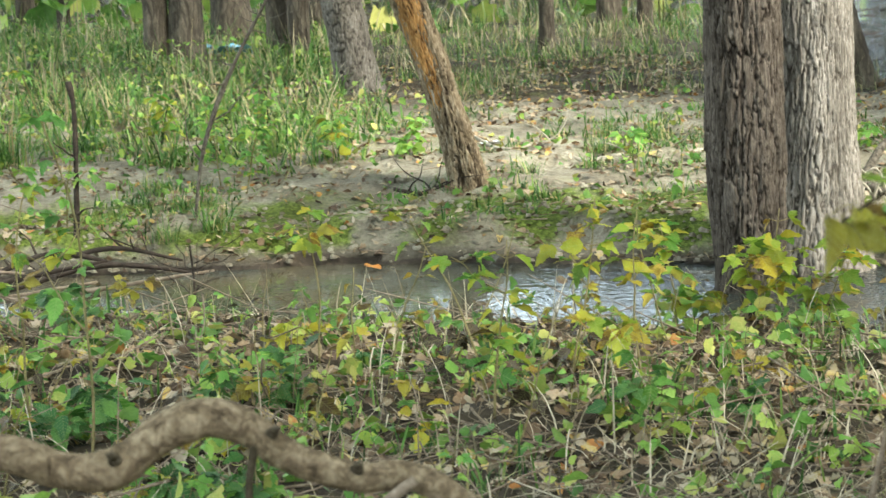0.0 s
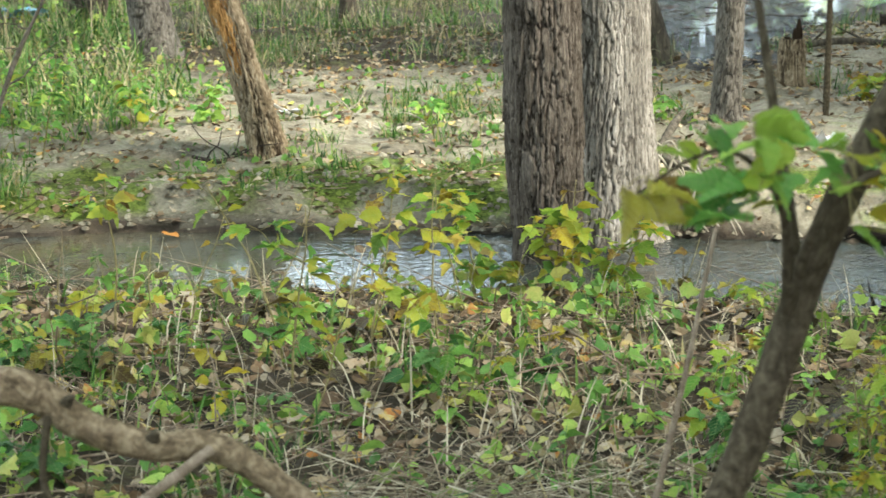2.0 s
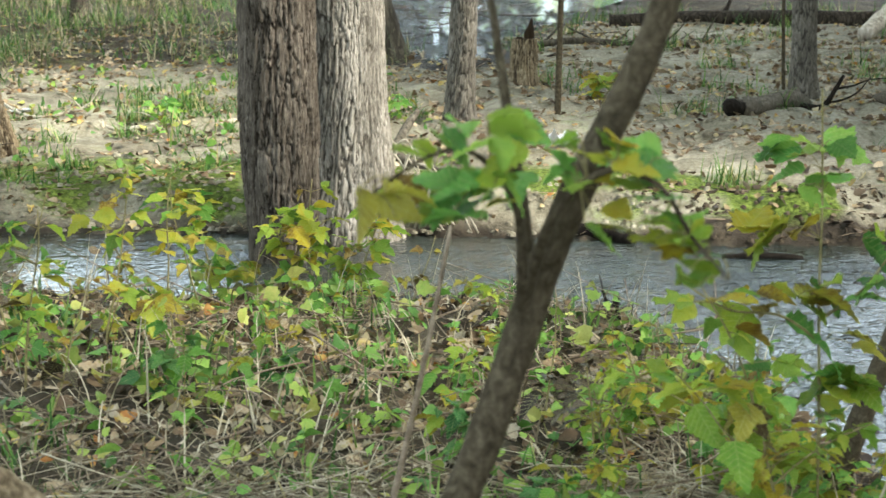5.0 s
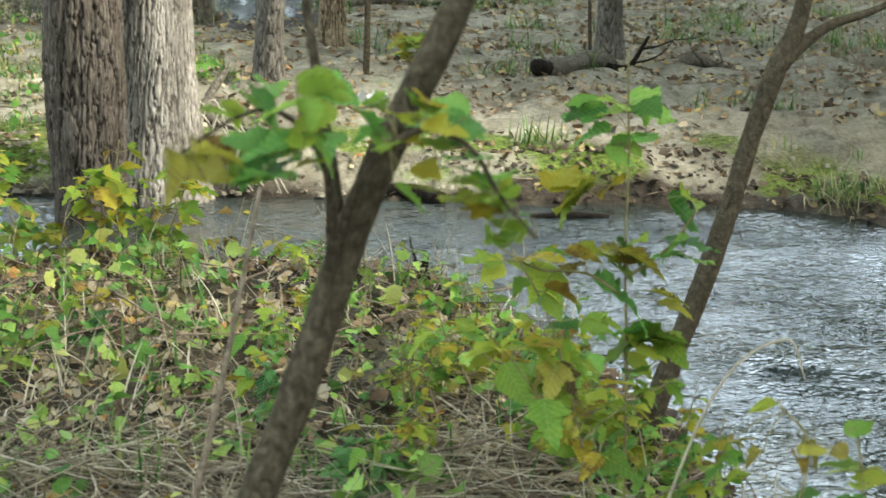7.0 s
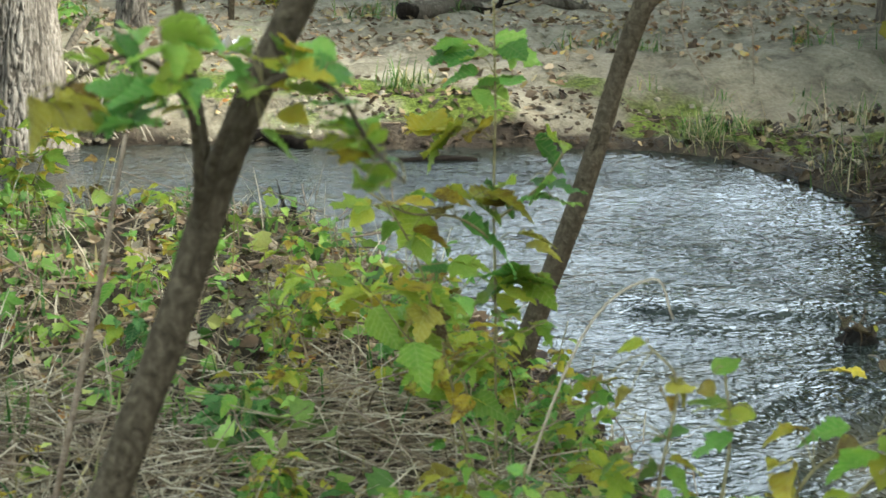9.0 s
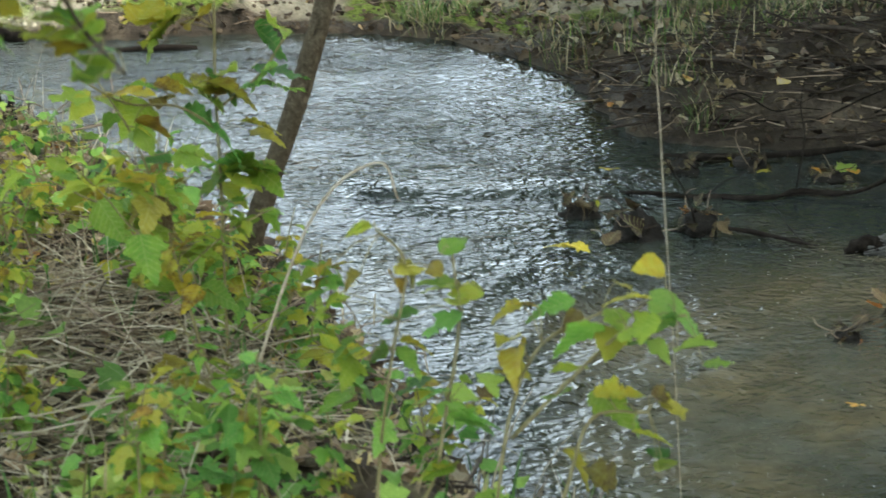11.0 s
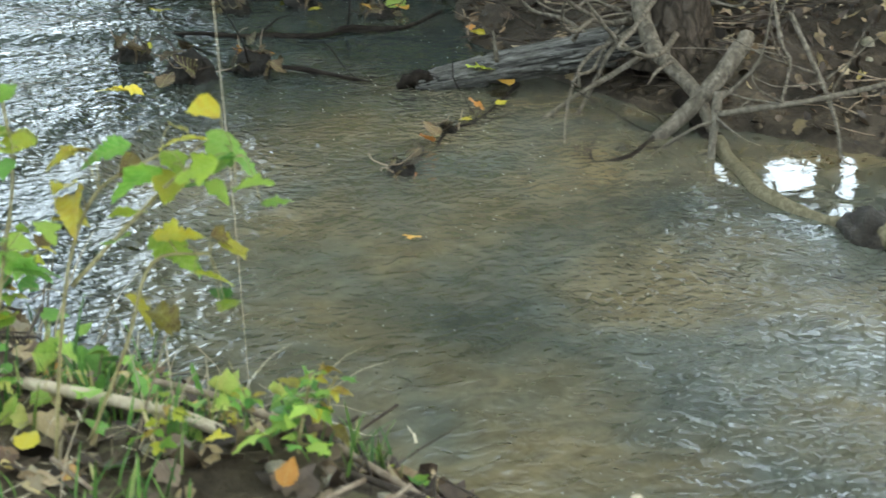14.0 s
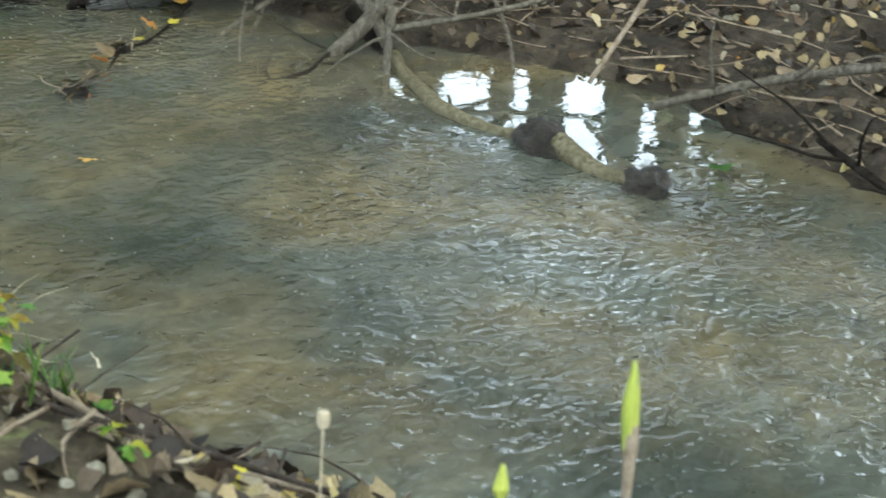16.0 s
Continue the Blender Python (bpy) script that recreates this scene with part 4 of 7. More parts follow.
branch("branch", [on(4.75, 12.05, 0.02), on(4.92, 12.0, 0.018), (5.0, 11.98, 0.44, 0.014), (5.05, 11.98, 0.52, 0.009)], WETWOOD, "dark forked branch beside a fallen log", twigs=2, seed=7)
branch("branch", [on(5.2, 11.9, 0.025), on(5.3, 11.87, 0.04), on(5.42, 11.83, 0.022), on(5.6, 11.8, 0.008)], ROOT, "brown clump of rotten wood on the mud", rough=0.6, twigs=4, seed=8)
branch("log", [on(5.0, 16.6, 0.055), on(5.8, 16.3, 0.06), on(6.8, 16.0, 0.07), on(7.9, 15.7, 0.075), on(9.5, 15.3, 0.08)], BARK_DARK, "long fallen trunk across the back of the mudflat", "log", 20, 0.14, twigs=4, seed=9)
branch("log", [on(6.45, 14.95, 0.06), (6.8, 15.3, 0.60, 0.062), (7.2, 15.6, 0.82, 0.05), (7.7, 15.7, 0.95, 0.03)], BLEACHED, "pale fallen limb leaning on a trunk", "log", 14, 0.14, twigs=3, seed=10)
branch("log", [on(3.7, 15.2, 0.02), on(4.2, 15.0, 0.025, 0.03), on(4.8, 14.9, 0.025), on(5.4, 15.3, 0.02)], BARK_FAR, "dark log lying by the far pool", "log", 14, 0.2, twigs=8, seed=11)
branch("log", [on(2.84, 10.0, 0.03, -0.01), on(2.95, 9.9, 0.04), (3.08, 9.76, 0.02, 0.035)], WETWOOD, "dark wet log end at the waterline", "log", seed=12)
branch("log", [(3.38, 9.36, 0.0, 0.014), (3.55, 9.3, 0.012, 0.018), (3.74, 9.27, 0.0, 0.012)], WETWOOD, "dark wet stick breaking the water", "log", seed=13)
branch("stub", [(2.26, 7.3, 0.08, 0.034), (2.25, 7.3, 0.18, 0.028), (2.24, 7.31, 0.25, 0.018), (2.25, 7.31, 0.31, 0.006)], WETWOOD, "dark broken stub at the water's edge", "stub", 10, 0.35, twigs=1, seed=34)


def stump():
    x, y = 3.42, 13.2
    z = ground_z(x, y) - 0.05
    e = thing("stump", (x, y, z), "broken brown tree stump with a splintered top", "stump")
    bark_part("wood", plated_trunk([(0, 0, 0, 0.115), (0, 0, 0.08, 0.09), (0, 0, 0.22, 0.082), (0.0, 0, 0.31, 0.076)], 70, 0.008, 0.28, 0.012, 0.03, 0.2, 6.0), DEADWOOD, e)
    for k, (dx, h, r) in enumerate([(0.045, 0.16, 0.028), (0.02, 0.1, 0.022), (-0.03, 0.03, 0.03)]):
        part("splinter", tube([(dx, 0, 0.22, r), (dx, 0.01, 0.30 + h * 0.4, r * 0.8), (dx * 1.1, 0.01, 0.28 + h, 0.004)], 8, 0.3, 20), DEADWOOD, e)


stump()
branch("sapling", [(3.31, 12.0, 0.25, 0.021), (3.32, 12.0, 0.8, 0.017), (3.34, 12.0, 1.6, 0.015), (3.38, 12.0, 2.6, 0.01), (3.4, 12.1, 4.0, 0.004)], BARK_SAP, "thin bare sapling on the mud", "sapling", 8, 0.1, seed=14)
branch("sapling", [(4.92, 12.6, 0.3, 0.012), (4.90, 12.6, 0.9, 0.011), (4.88, 12.6, 1.8, 0.008), (4.9, 12.6, 3.0, 0.004)], BARK_SAP, "thin bare sapling on the mud", "sapling", 7, 0.1, seed=15)
branch("dead_stalk", [(-1.85, 10.85, 0.1, 0.018), (-1.83, 10.85, 0.45, 0.014), (-1.82, 10.85, 0.8, 0.013), (-1.84, 10.85, 0.95, 0.017)], TWIG_DARK, "dark broken stalk at the water's edge", "stalk", 8, 0.25, twigs=2, seed=16)
branch("dead_stalk", [(-1.27, 11.05, 0.15, 0.010), (-1.22, 11.05, 0.5, 0.010), (-1.12, 11.05, 0.8, 0.013), (-0.98, 11.05, 1.08, 0.009), (-0.84, 11.0, 1.33, 0.007), (-0.74, 11.0, 1.65, 0.004)], ROOT, "crooked grey dead sapling with thin side twigs", "stalk", 8, 0.2, twigs=11, seed=17)


def root_tangle(x, y, n, reach, label, seed):
    """A heap of thin pale roots bent into loops."""
    rng = random.Random(seed)
    z = max(0.0, ground_z(x, y))
    e = thing("root_tangle", (x, y, z), label, "roots")
    for k in range(n):
        a, L, h = rng.uniform(-0.6, 0.6) + (math.pi if rng.random() < 0.4 else 0), reach * rng.uniform(0.5, 1.0), rng.uniform(0.05, 0.22)
        ox, oy = rng.gauss(0, 0.08), rng.gauss(0, 0.08)
        dx, dy = math.cos(a) * L, math.sin(a) * L
        part("root", tube([(ox, oy, -0.02, 0.007), (ox + dx * 0.25, oy + dy * 0.25, h, 0.008), (ox + dx * 0.6, oy + dy * 0.6, h * rng.uniform(0.7, 1.1), 0.006), (ox + dx, oy + dy, -0.02, 0.004)], 6, 0.15, 20, 4), ROOT_PALE, e)


root_tangle(2.1, 10.25, 16, 0.32, "heap of thin pale bleached roots beside the big tree", 7)
root_tangle(2.0, 10.55, 8, 0.3, "heap of thin pale bleached roots beside the big tree", 8)


# ---- saplings on the near bank
def sapling(name, pts, forks, label, seed):
    e = thing(name, pts[0][:3], label, "sapling")
    o = pts[0]
    loc = [(p[0] - o[0], p[1] - o[1], p[2] - o[2], p[3]) for p in pts]
    part("trunk", tube(loc, 16, 0.10, 16, 8, seed), BARK_SAP, e)
    for f in forks:
        part("fork", tube([(p[0] - o[0], p[1] - o[1], p[2] - o[2], p[3]) for p in f], 10, 0.12, 16, 6, seed), BARK_SAP, e)
    return e


SAP1 = sapling("sapling", [(0.47, 3.2, 0.22, 0.034), (0.58, 3.16, 0.55, 0.032), (0.671, 3.129, 0.82, 0.030), (0.765, 3.107, 1.08, 0.028), (0.85, 3.085, 1.345, 0.026), (0.955, 3.054, 1.584, 0.024), (1.0, 3.04, 1.70, 0.021), (1.12, 3.0, 2.1, 0.019), (1.25, 2.98, 3.0, 0.012), (1.3, 3.0, 4.2, 0.004)],
               [[(0.80, 3.10, 1.17, 0.020), (0.815, 3.11, 1.3, 0.014), (0.80, 3.13, 1.45, 0.010), (0.775, 3.14, 1.62, 0.007), (0.74, 3.15, 1.85, 0.004)],
                [(0.805, 3.1, 1.2, 0.012), (0.775, 3.0, 1.37, 0.007), (0.744, 2.96, 1.45, 0.005), (0.69, 2.97, 1.50, 0.004), (0.63, 2.98, 1.49, 0.003), (0.56, 3.0, 1.44, 0.002)],
                [(0.80, 3.1, 1.22, 0.010), (0.808, 2.95, 1.40, 0.006), (0.868, 2.88, 1.48, 0.005), (0.936, 2.85, 1.46, 0.004), (0.98, 2.84, 1.39, 0.003), (1.03, 2.82, 1.33, 0.002)]],
               "slanting young sapling with smooth brown bark", 21)
SAP2 = sapling("sapling", [(2.20, 5.23, 0.16, 0.045), (2.224, 5.215, 0.25, 0.036), (2.299, 5.183, 0.504, 0.030), (2.384, 5.144, 0.785, 0.028), (2.453, 5.112, 1.074, 0.026), (2.51, 5.084, 1.27, 0.028), (2.56, 5.06, 1.43, 0.022), (2.62, 5.0, 2.0, 0.016), (2.7, 5.0, 3.2, 0.005)],
               [[(2.51, 5.084, 1.26, 0.02), (2.62, 5.05, 1.36, 0.014), (2.78, 5.0, 1.43, 0.008), (3.0, 5.0, 1.6, 0.003)],
                [(2.22, 5.2, 0.25, 0.02), (2.12, 5.12, 0.19, 0.016), (2.0, 5.06, 0.16, 0.01)]],
               "slanting sapling leaning over the creek", 22)
rng = random.Random(77)
for k in range(7):
    u = k / 6
    s = (2.56 + 0.3 * u - 2.20, 5.07 - 0.07 * u - 5.23, 1.33 + 0.11 * u - 0.16)
    part("twig", tube(limb_path(s, (rng.gauss(0, 0.25), rng.gauss(0, 0.2), -1), rng.uniform(0.15, 0.4), 0.003, 0.001, rng, 5, 0.15), 5, per=2), TWIG, SAP2)
ARCH = branch("fallen_branch", [(-1.6, 3.4, 1.25, 0.03), (-1.1, 3.47, 1.1, 0.031), (-0.75, 3.52, 1.012, 0.032), (-0.652, 3.54, 0.969, 0.033), (-0.569, 3.555, 0.965, 0.033), (-0.491, 3.566, 1.015, 0.034), (-0.405, 3.577, 1.045, 0.034), (-0.339, 3.584, 1.02, 0.032), (-0.257, 3.591, 0.96, 0.028), (-0.152, 3.597, 0.925, 0.026), (-0.075, 3.599, 0.925, 0.027), (0.03, 3.6, 0.865, 0.024), (0.2, 3.6, 0.72, 0.02), (0.45, 3.6, 0.45, 0.016), (0.6, 3.6, 0.24, 0.01)], DRIFT, "crooked barkless fallen branch arching over the plants", "branch", 16, 0.2, seed=23)
for x, y, z, dx, dz in ((-0.56, 3.53, 0.985, -0.01, 0.035), (-0.30, 3.56, 1.015, 0.015, 0.03), (-0.16, 3.57, 0.945, 0.01, 0.03), (-0.10, 3.575, 0.90, 0.02, -0.035)):
    part("knot", tube([(x + 1.6, y - 3.4, z - 1.25, 0.012), (x + 1.6 + dx * 0.4, y - 3.405, z - 1.25 + dz * 0.3, 0.008), (x + 1.6 + dx, y - 3.42, z - 1.25 + dz * 0.55, 0.003)], 9, 0.35, 30), BARK_SAP, ARCH, "dark broken knot")
branch("fallen_branch", [(-0.33, 3.57, 1.0, 0.009), (-0.345, 3.57, 0.9, 0.007), (-0.335, 3.58, 0.8, 0.008), (-0.35, 3.6, 0.55, 0.006), (-0.34, 3.6, 0.24, 0.006)], BARK_SAP, "short dead leg under an arching branch", "branch", 8, 0.2, seed=24)
branch("fallen_branch", [(-0.06, 3.5, 0.945, 0.009), (-0.12, 3.5, 0.90, 0.010), (-0.2, 3.5, 0.84, 0.010), (-0.5, 3.5, 0.6, 0.008), (-0.8, 3.5, 0.25, 0.006)], TWIG, "reddish dead twig leaning on a branch", "branch", 8, 0.15, seed=25)
rng = random.Random(61)
for k in range(8):
    x, y = rng.uniform(-2.5, -1.5), rng.uniform(9.0, 10.7)
    z = max(0.02, ground_z(x, y))
    a = rng.uniform(-0.6, 0.6)
    L = rng.uniform(0.3, 0.8)
    branch("branch", [(x - L * math.cos(a), y - L * math.sin(a), z + 0.02, 0.012), (x, y, z + rng.uniform(0.05, 0.2), 0.014), (x + L * math.cos(a), y + L * math.sin(a) * 0.6, z + rng.uniform(0.02, 0.22), 0.006)], TWIG if k % 2 else TWIG_DARK, "dead branch in a tangle at the water", "branch", 7, 0.2, twigs=3, seed=70 + k, group="tangle of dead branches")


def scrap(x, y, w, h, material, label, seed):
    """A crumpled sheet of plastic caught on the ground."""
    z = ground_z(x, y)
    n, V, F = 9, [], []
    for i in range(n):
        for j in range(n):
            u, v = i / (n - 1) - 0.5, j / (n - 1) - 0.5
            q = Vector((u * 4 + seed, v * 4, 0))
            V.append((u * w + 0.1 * w * noise.noise(q + Vector((3, 0, 0))), v * w * 0.5, h * (0.5 + 0.6 * noise.noise(q) - v * 0.5)))
    for i in range(n - 1):
        for j in range(n - 1):
            a = i * n + j
            F.append((a, a + 1, a + n + 1, a + n))
    ob = tagged(part("plastic_scrap", (V, F), material), label, "litter")
    ob.location = (x, y, z)


scrap(3.07, 11.0, 0.17, 0.10, WHITE, "crumpled white plastic scrap on the mud", 1.0)
scrap(0.30, 12.75, 0.12, 0.04, WHITE, "small pale plastic scrap beside a branch", 2.0)
scrap(-1.72, 18.2, 0.36, 0.12, BLUE, "faded blue plastic sheet among the trees", 3.0)


# ---- roots and logs along the right bank
def root_tree():
    e = thing("tree", (5.07, 4.78, 0.1), "tree on the cut bank with its roots washed bare", "tree", "trees of the wood")
    part("trunk", trunk_mesh([(0.0, 0, 0.0, 0.20), (0.02, 0, 0.2, 0.115), (0.04, 0.02, 0.6, 0.10), (0.1, 0.1, 1.6, 0.095), (0.3, 0.3, 5.0, 0.10), (0.5, 0.5, 9.0, 0.03)], 60, 10, 0.010, 5.5, 20), BARK_DARK, e)
    rr = random.Random(31)
    for k in range(15):
        a = radians(rr.uniform(150, 260))
        s = (0.14 * math.cos(a), 0.14 * math.sin(a), rr.uniform(0.05, 0.30))
        lp = limb_path(s, (math.cos(a), math.sin(a), -0.15), rr.uniform(0.35, 0.9), rr.uniform(0.005, 0.012), 0.003, rr, 5, 0.28)
        lp = [(p[0], p[1], max(p[2], ground_z(p[0] + 5.07, p[1] + 4.78) - 0.1 + 0.01), p[3]) for p in lp]
        part("root", tube(lp, 7, 0.2, 18, 3), ROOT, e)
    # Unseen crown, spread over the bank to shade it and darken the water.
    tips = []
    for k in range(16):
        a = rr.uniform(-0.7, 2.2)
        lp = limb_path((0.1 + 0.02 * k, 0.1 + 0.02 * k, 2.6 + 0.4 * k), (math.cos(a), math.sin(a), 0.2), rr.uniform(2.0, 4.2), 0.04, 0.01, rr)
        part("limb", tube(lp, 6, per=3), LIMB_BARK, e)
        tips += [p[:3] for p in lp[2:]]
    V, F = [], []
    for k in range(1300):
        c = Vector(tips[rr.randrange(len(tips))]) + Vector((rr.gauss(0, 0.45), rr.gauss(0, 0.45), rr.gauss(0, 0.35)))
        f = LOOSE_FORMS[rr.randrange(4)]
        m = Matrix.Translation(c) @ Euler((rr.uniform(-1, 1), rr.uniform(-1, 1), rr.uniform(0, 6.28))).to_matrix().to_4x4()
        s, o = rr.uniform(0.14, 0.28), len(V)
        V.extend(m @ Vector((p * s, q * s, w * s)) for p, q, w in f[0])
        F.extend(tuple(i + o for i in q) for q in f[1])
    part("crown", (V, F), CROWN, e)


root_tree()
def creek_log():
    """The weathered log that runs down from the bank into the water: cracked along its grain, dark and broken at its tip."""
    foot, head = Vector((4.37, 5.22, 0.008)), Vector((5.02, 4.77, 0.17))
    e = thing("log", foot, "weathered grey log with long cracks running into the water", "log")
    turn = Vector((0, 0, 1)).rotation_difference(head - foot).to_matrix().to_4x4()
    n = (head - foot).length
    wood = bark_part("wood", plated_trunk([(0, 0, 0, 0.026), (0.01, 0.012, 0.14 * n, 0.040), (0.012, 0.02, 0.35 * n, 0.050), (0.004, 0.012, 0.62 * n, 0.060), (0, 0.002, n, 0.078)], 90, 0.006, 0.92 * n, 0.011, 0.022, 0.24, 12.5, 0.1), GREY_LOG, e)
    wood.matrix_basis = turn
    tip = part("broken_tip", tube([(-0.05, 0.03, -0.01, 0.006), (-0.02, 0.012, 0.012, 0.026), (0.012, -0.008, 0.018, 0.028), (0.05, -0.03, 0.022, 0.018)], 14, 0.6, 40), WETWOOD, e, "black splintered tip")
    tip.location = (0, 0, 0.004)
    for a, b, r in (((0.20, -0.17, 0.09), (0.24, -0.10, 0.17), 0.008), ((0.42, -0.28, 0.14), (0.38, -0.36, 0.22), 0.010)):
        part("stub", tube([(*a, r), (*((Vector(a) + Vector(b)) / 2), r * 0.8), (*b, r * 0.4)], 8, 0.3, 30), ROOT, e)


creek_log()
branch("root", [(4.62, 4.40, -0.05, 0.020), (4.648, 4.389, 0.0, 0.022), (4.739, 4.375, 0.06, 0.024), (4.83, 4.35, 0.145, 0.027), (4.931, 4.357, 0.223, 0.028), (5.006, 4.378, 0.275, 0.024)], ROOT, "bare root slanting down into the water", "root", 14, 0.16, seed=42)
branch("root", [(4.95, 4.80, 0.36, 0.035), (4.888, 4.727, 0.285, 0.030), (4.852, 4.62, 0.194, 0.027), (4.831, 4.496, 0.15, 0.025), (4.802, 4.381, 0.11, 0.022), (4.79, 4.3, 0.02, 0.016)], ROOT, "bare root crossing another above the water", "root", 14, 0.16, seed=43)
branch("root", [(4.75, 4.25, 0.16, 0.014), (4.716, 4.222, 0.12, 0.015), (4.669, 4.185, 0.05, 0.013), (4.62, 4.14, -0.03, 0.011)], ROOT, "forked root hanging straight into the water", "root", 10, 0.16, twigs=4, seed=44)
branch("root", [(4.74, 4.22, 0.02, 0.018), (4.674, 4.131, 0.004, 0.022), (4.59, 3.98, 0.002, 0.024), (4.507, 3.834, 0.004, 0.026), (4.481, 3.684, -0.004, 0.024), (4.492, 3.55, -0.004, 0.026), (4.49, 3.44, 0.03, 0.04), (4.46, 3.33, 0.025, 0.032), (4.44, 3.2, 0.0, 0.026), (4.45, 3.1, 0.0, 0.022), (4.47, 2.95, -0.03, 0.016)], SUNKEN, "long half-sunken root along the water's surface", "root", 14, 0.18, seed=45)
branch("stick", [(4.697, 4.198, 0.115, 0.010), (4.83, 4.11, 0.14, 0.010), (4.967, 4.036, 0.16, 0.009), (5.228, 3.946, 0.20, 0.008), (5.457, 3.888, 0.25, 0.007), (5.8, 3.8, 0.33, 0.005)], ROOT, "long thin stick lying against the bank", "stick", 8, 0.12, seed=46, twigs=2)
branch("stick", [(4.497, 4.743, -0.005, 0.006), (4.625, 4.709, 0.07, 0.008), (4.75, 4.7, 0.11, 0.010), (4.87, 4.70, 0.15, 0.010)], ROOT, "thin stick slanting up the bank", "stick", 8, 0.12, seed=47)
branch("root", [(5.16, 4.42, 0.36, 0.006), (5.08, 4.30, 0.25, 0.007), (5.03, 4.22, 0.22, 0.006), (4.9, 4.13, 0.12, 0.005)], ROOT, "thin pale root hanging down the bank", "root", 7, 0.2, twigs=3, seed=48)
branch("root", [(5.2, 4.38, 0.32, 0.008), (5.107, 4.181, 0.20, 0.009), (5.055, 4.086, 0.15, 0.008), (4.93, 3.93, 0.10, 0.006), (4.87, 3.86, 0.04, 0.005)], ROOT, "thin pale root hanging down the bank", "root", 7, 0.2, twigs=4, seed=49)
branch("root", [(4.78, 4.30, -0.02, 0.03), (4.86, 4.42, 0.03, 0.035), (4.9, 4.55, 0.05, 0.03)], WETWOOD, "wet grey root lying at the waterline", "root", 12, 0.2, seed=50)


rng = random.Random(43)
placed = 0
while placed < 46:
    if placed % 2:
        x0, y0, turn = rng.uniform(4.75, 6.2), rng.uniform(5.6, 7.3), radians(rng.gauss(-30, 16))
    else:
        turn = radians(rng.uniform(30, 165))
        x0, y0 = 5.3 + 0.5 * rng.random() * math.cos(turn), 5.0 + 0.5 * rng.random() * math.sin(turn)
    L, w = rng.uniform(0.3, 0.9), rng.choice((0.004, 0.005, 0.007, 0.011))
    line = [(x0 + math.cos(turn) * L * u + rng.gauss(0, 0.015), y0 + math.sin(turn) * L * u + rng.gauss(0, 0.015)) for u in (0, 0.25, 0.5, 0.75, 1)]
    if inside(np.array(line), CREEK).any():
        continue
    pts = [(x, y, ground_z(x, y) + w + rng.uniform(0.0, 0.05), w * (1.1 - 0.15 * i)) for i, (x, y) in enumerate(line)]
    k = placed % 4
    branch("stick", pts, (ROOT, TWIG_DARK, TWIG, WETWOOD)[k], ("grey root", "wet dark stick", "dry brown stick", "black sodden stick")[k] + " in the tangle on the cut bank", "stick", 7, 0.2, twigs=placed % 3, seed=900 + placed, group="sticks on the cut bank")
    placed += 1


def stone(x, y, r, seed, label, tall=0.7, material=None):
    """A wet clod or stone standing out of the water."""
    rg = random.Random(seed)
    bm = bmesh.new()
    bmesh.ops.create_icosphere(bm, subdivisions=4, radius=1.0)
    for v in bm.verts:
        c = v.co.copy()
        k = 1 + 0.42 * noise.noise(c * 1.5 + Vector((seed, 0, 0))) + 0.2 * noise.noise(c * 3.2 + Vector((seed, 3, 0))) + 0.05 * noise.noise(c * 8)
        v.co = Vector((c.x * r * k * 1.25, c.y * r * k, c.z * r * k * tall))
    me = bpy.data.meshes.new("stone")
    bm.to_mesh(me)
    bm.free()
    me.materials.append(material or STONE)
    me.polygons.foreach_set("use_smooth", [True] * len(me.polygons))
    ob = new("stone", me)
    ob.location = (x, y, 0.0)
    ob.rotation_euler = (0, 0, rg.uniform(0, 6))
    return tagged(ob, label, "stone")


def debris(x, y, w, h, seed, label, bright=0, leaves=14):
    """A heap of sodden leaves and twigs caught on a dark stone."""
    rng = random.Random(seed)
    e = thing("debris_clump", (x, y, 0), label, "debris")
    s = stone(0, 0, w * 0.55, seed, "", h / w)
    s.parent = e
    for key in ("label", "category"):
        if key in s:
            del s[key]
    s.name = "stone_core"
    for k in range(leaves):
        a, d = rng.uniform(0, 6.28), w * rng.uniform(0.2, 0.85)
        ob = new("caught_leaf", mesh_of("caught_leaf", LEAF_FORMS[rng.choice((1, 3, 3))], BROWN_LEAF if k >= bright else rng.choice((YELLOW_LEAF, ORANGE_LEAF))))
        ob.parent = e
        q = w * rng.uniform(0.45, 0.8)
        ob.matrix_basis = Matrix.LocRotScale((d * math.cos(a), d * math.sin(a), rng.uniform(0.0, h * 0.9) * (1 - 0.5 * d / w) + 0.005), Euler((rng.gauss(0, 0.8), rng.gauss(0, 0.8), rng.uniform(0, 6.28))), (q, q, q))
    for k in range(7):
        a = rng.uniform(0, 6.28)
        p0 = Vector((w * rng.gauss(0, 0.4), w * rng.gauss(0, 0.4), rng.uniform(0, h * 0.7)))
        part("twig", tube(limb_path(p0, (math.cos(a), math.sin(a), rng.uniform(-0.2, 0.6)), w * rng.uniform(0.8, 1.8), 0.003, 0.001, rng, 4, 0.35), 5, per=2), TWIG_DARK if k % 3 else TWIG, e)


stone(4.475, 3.42, 0.068, 4, "dark knob of a sunken root in the water", 1.15, KNOB)
stone(4.45, 3.05, 0.065, 5, "wet brown clod at the end of a sunken root", 0.75, KNOB)

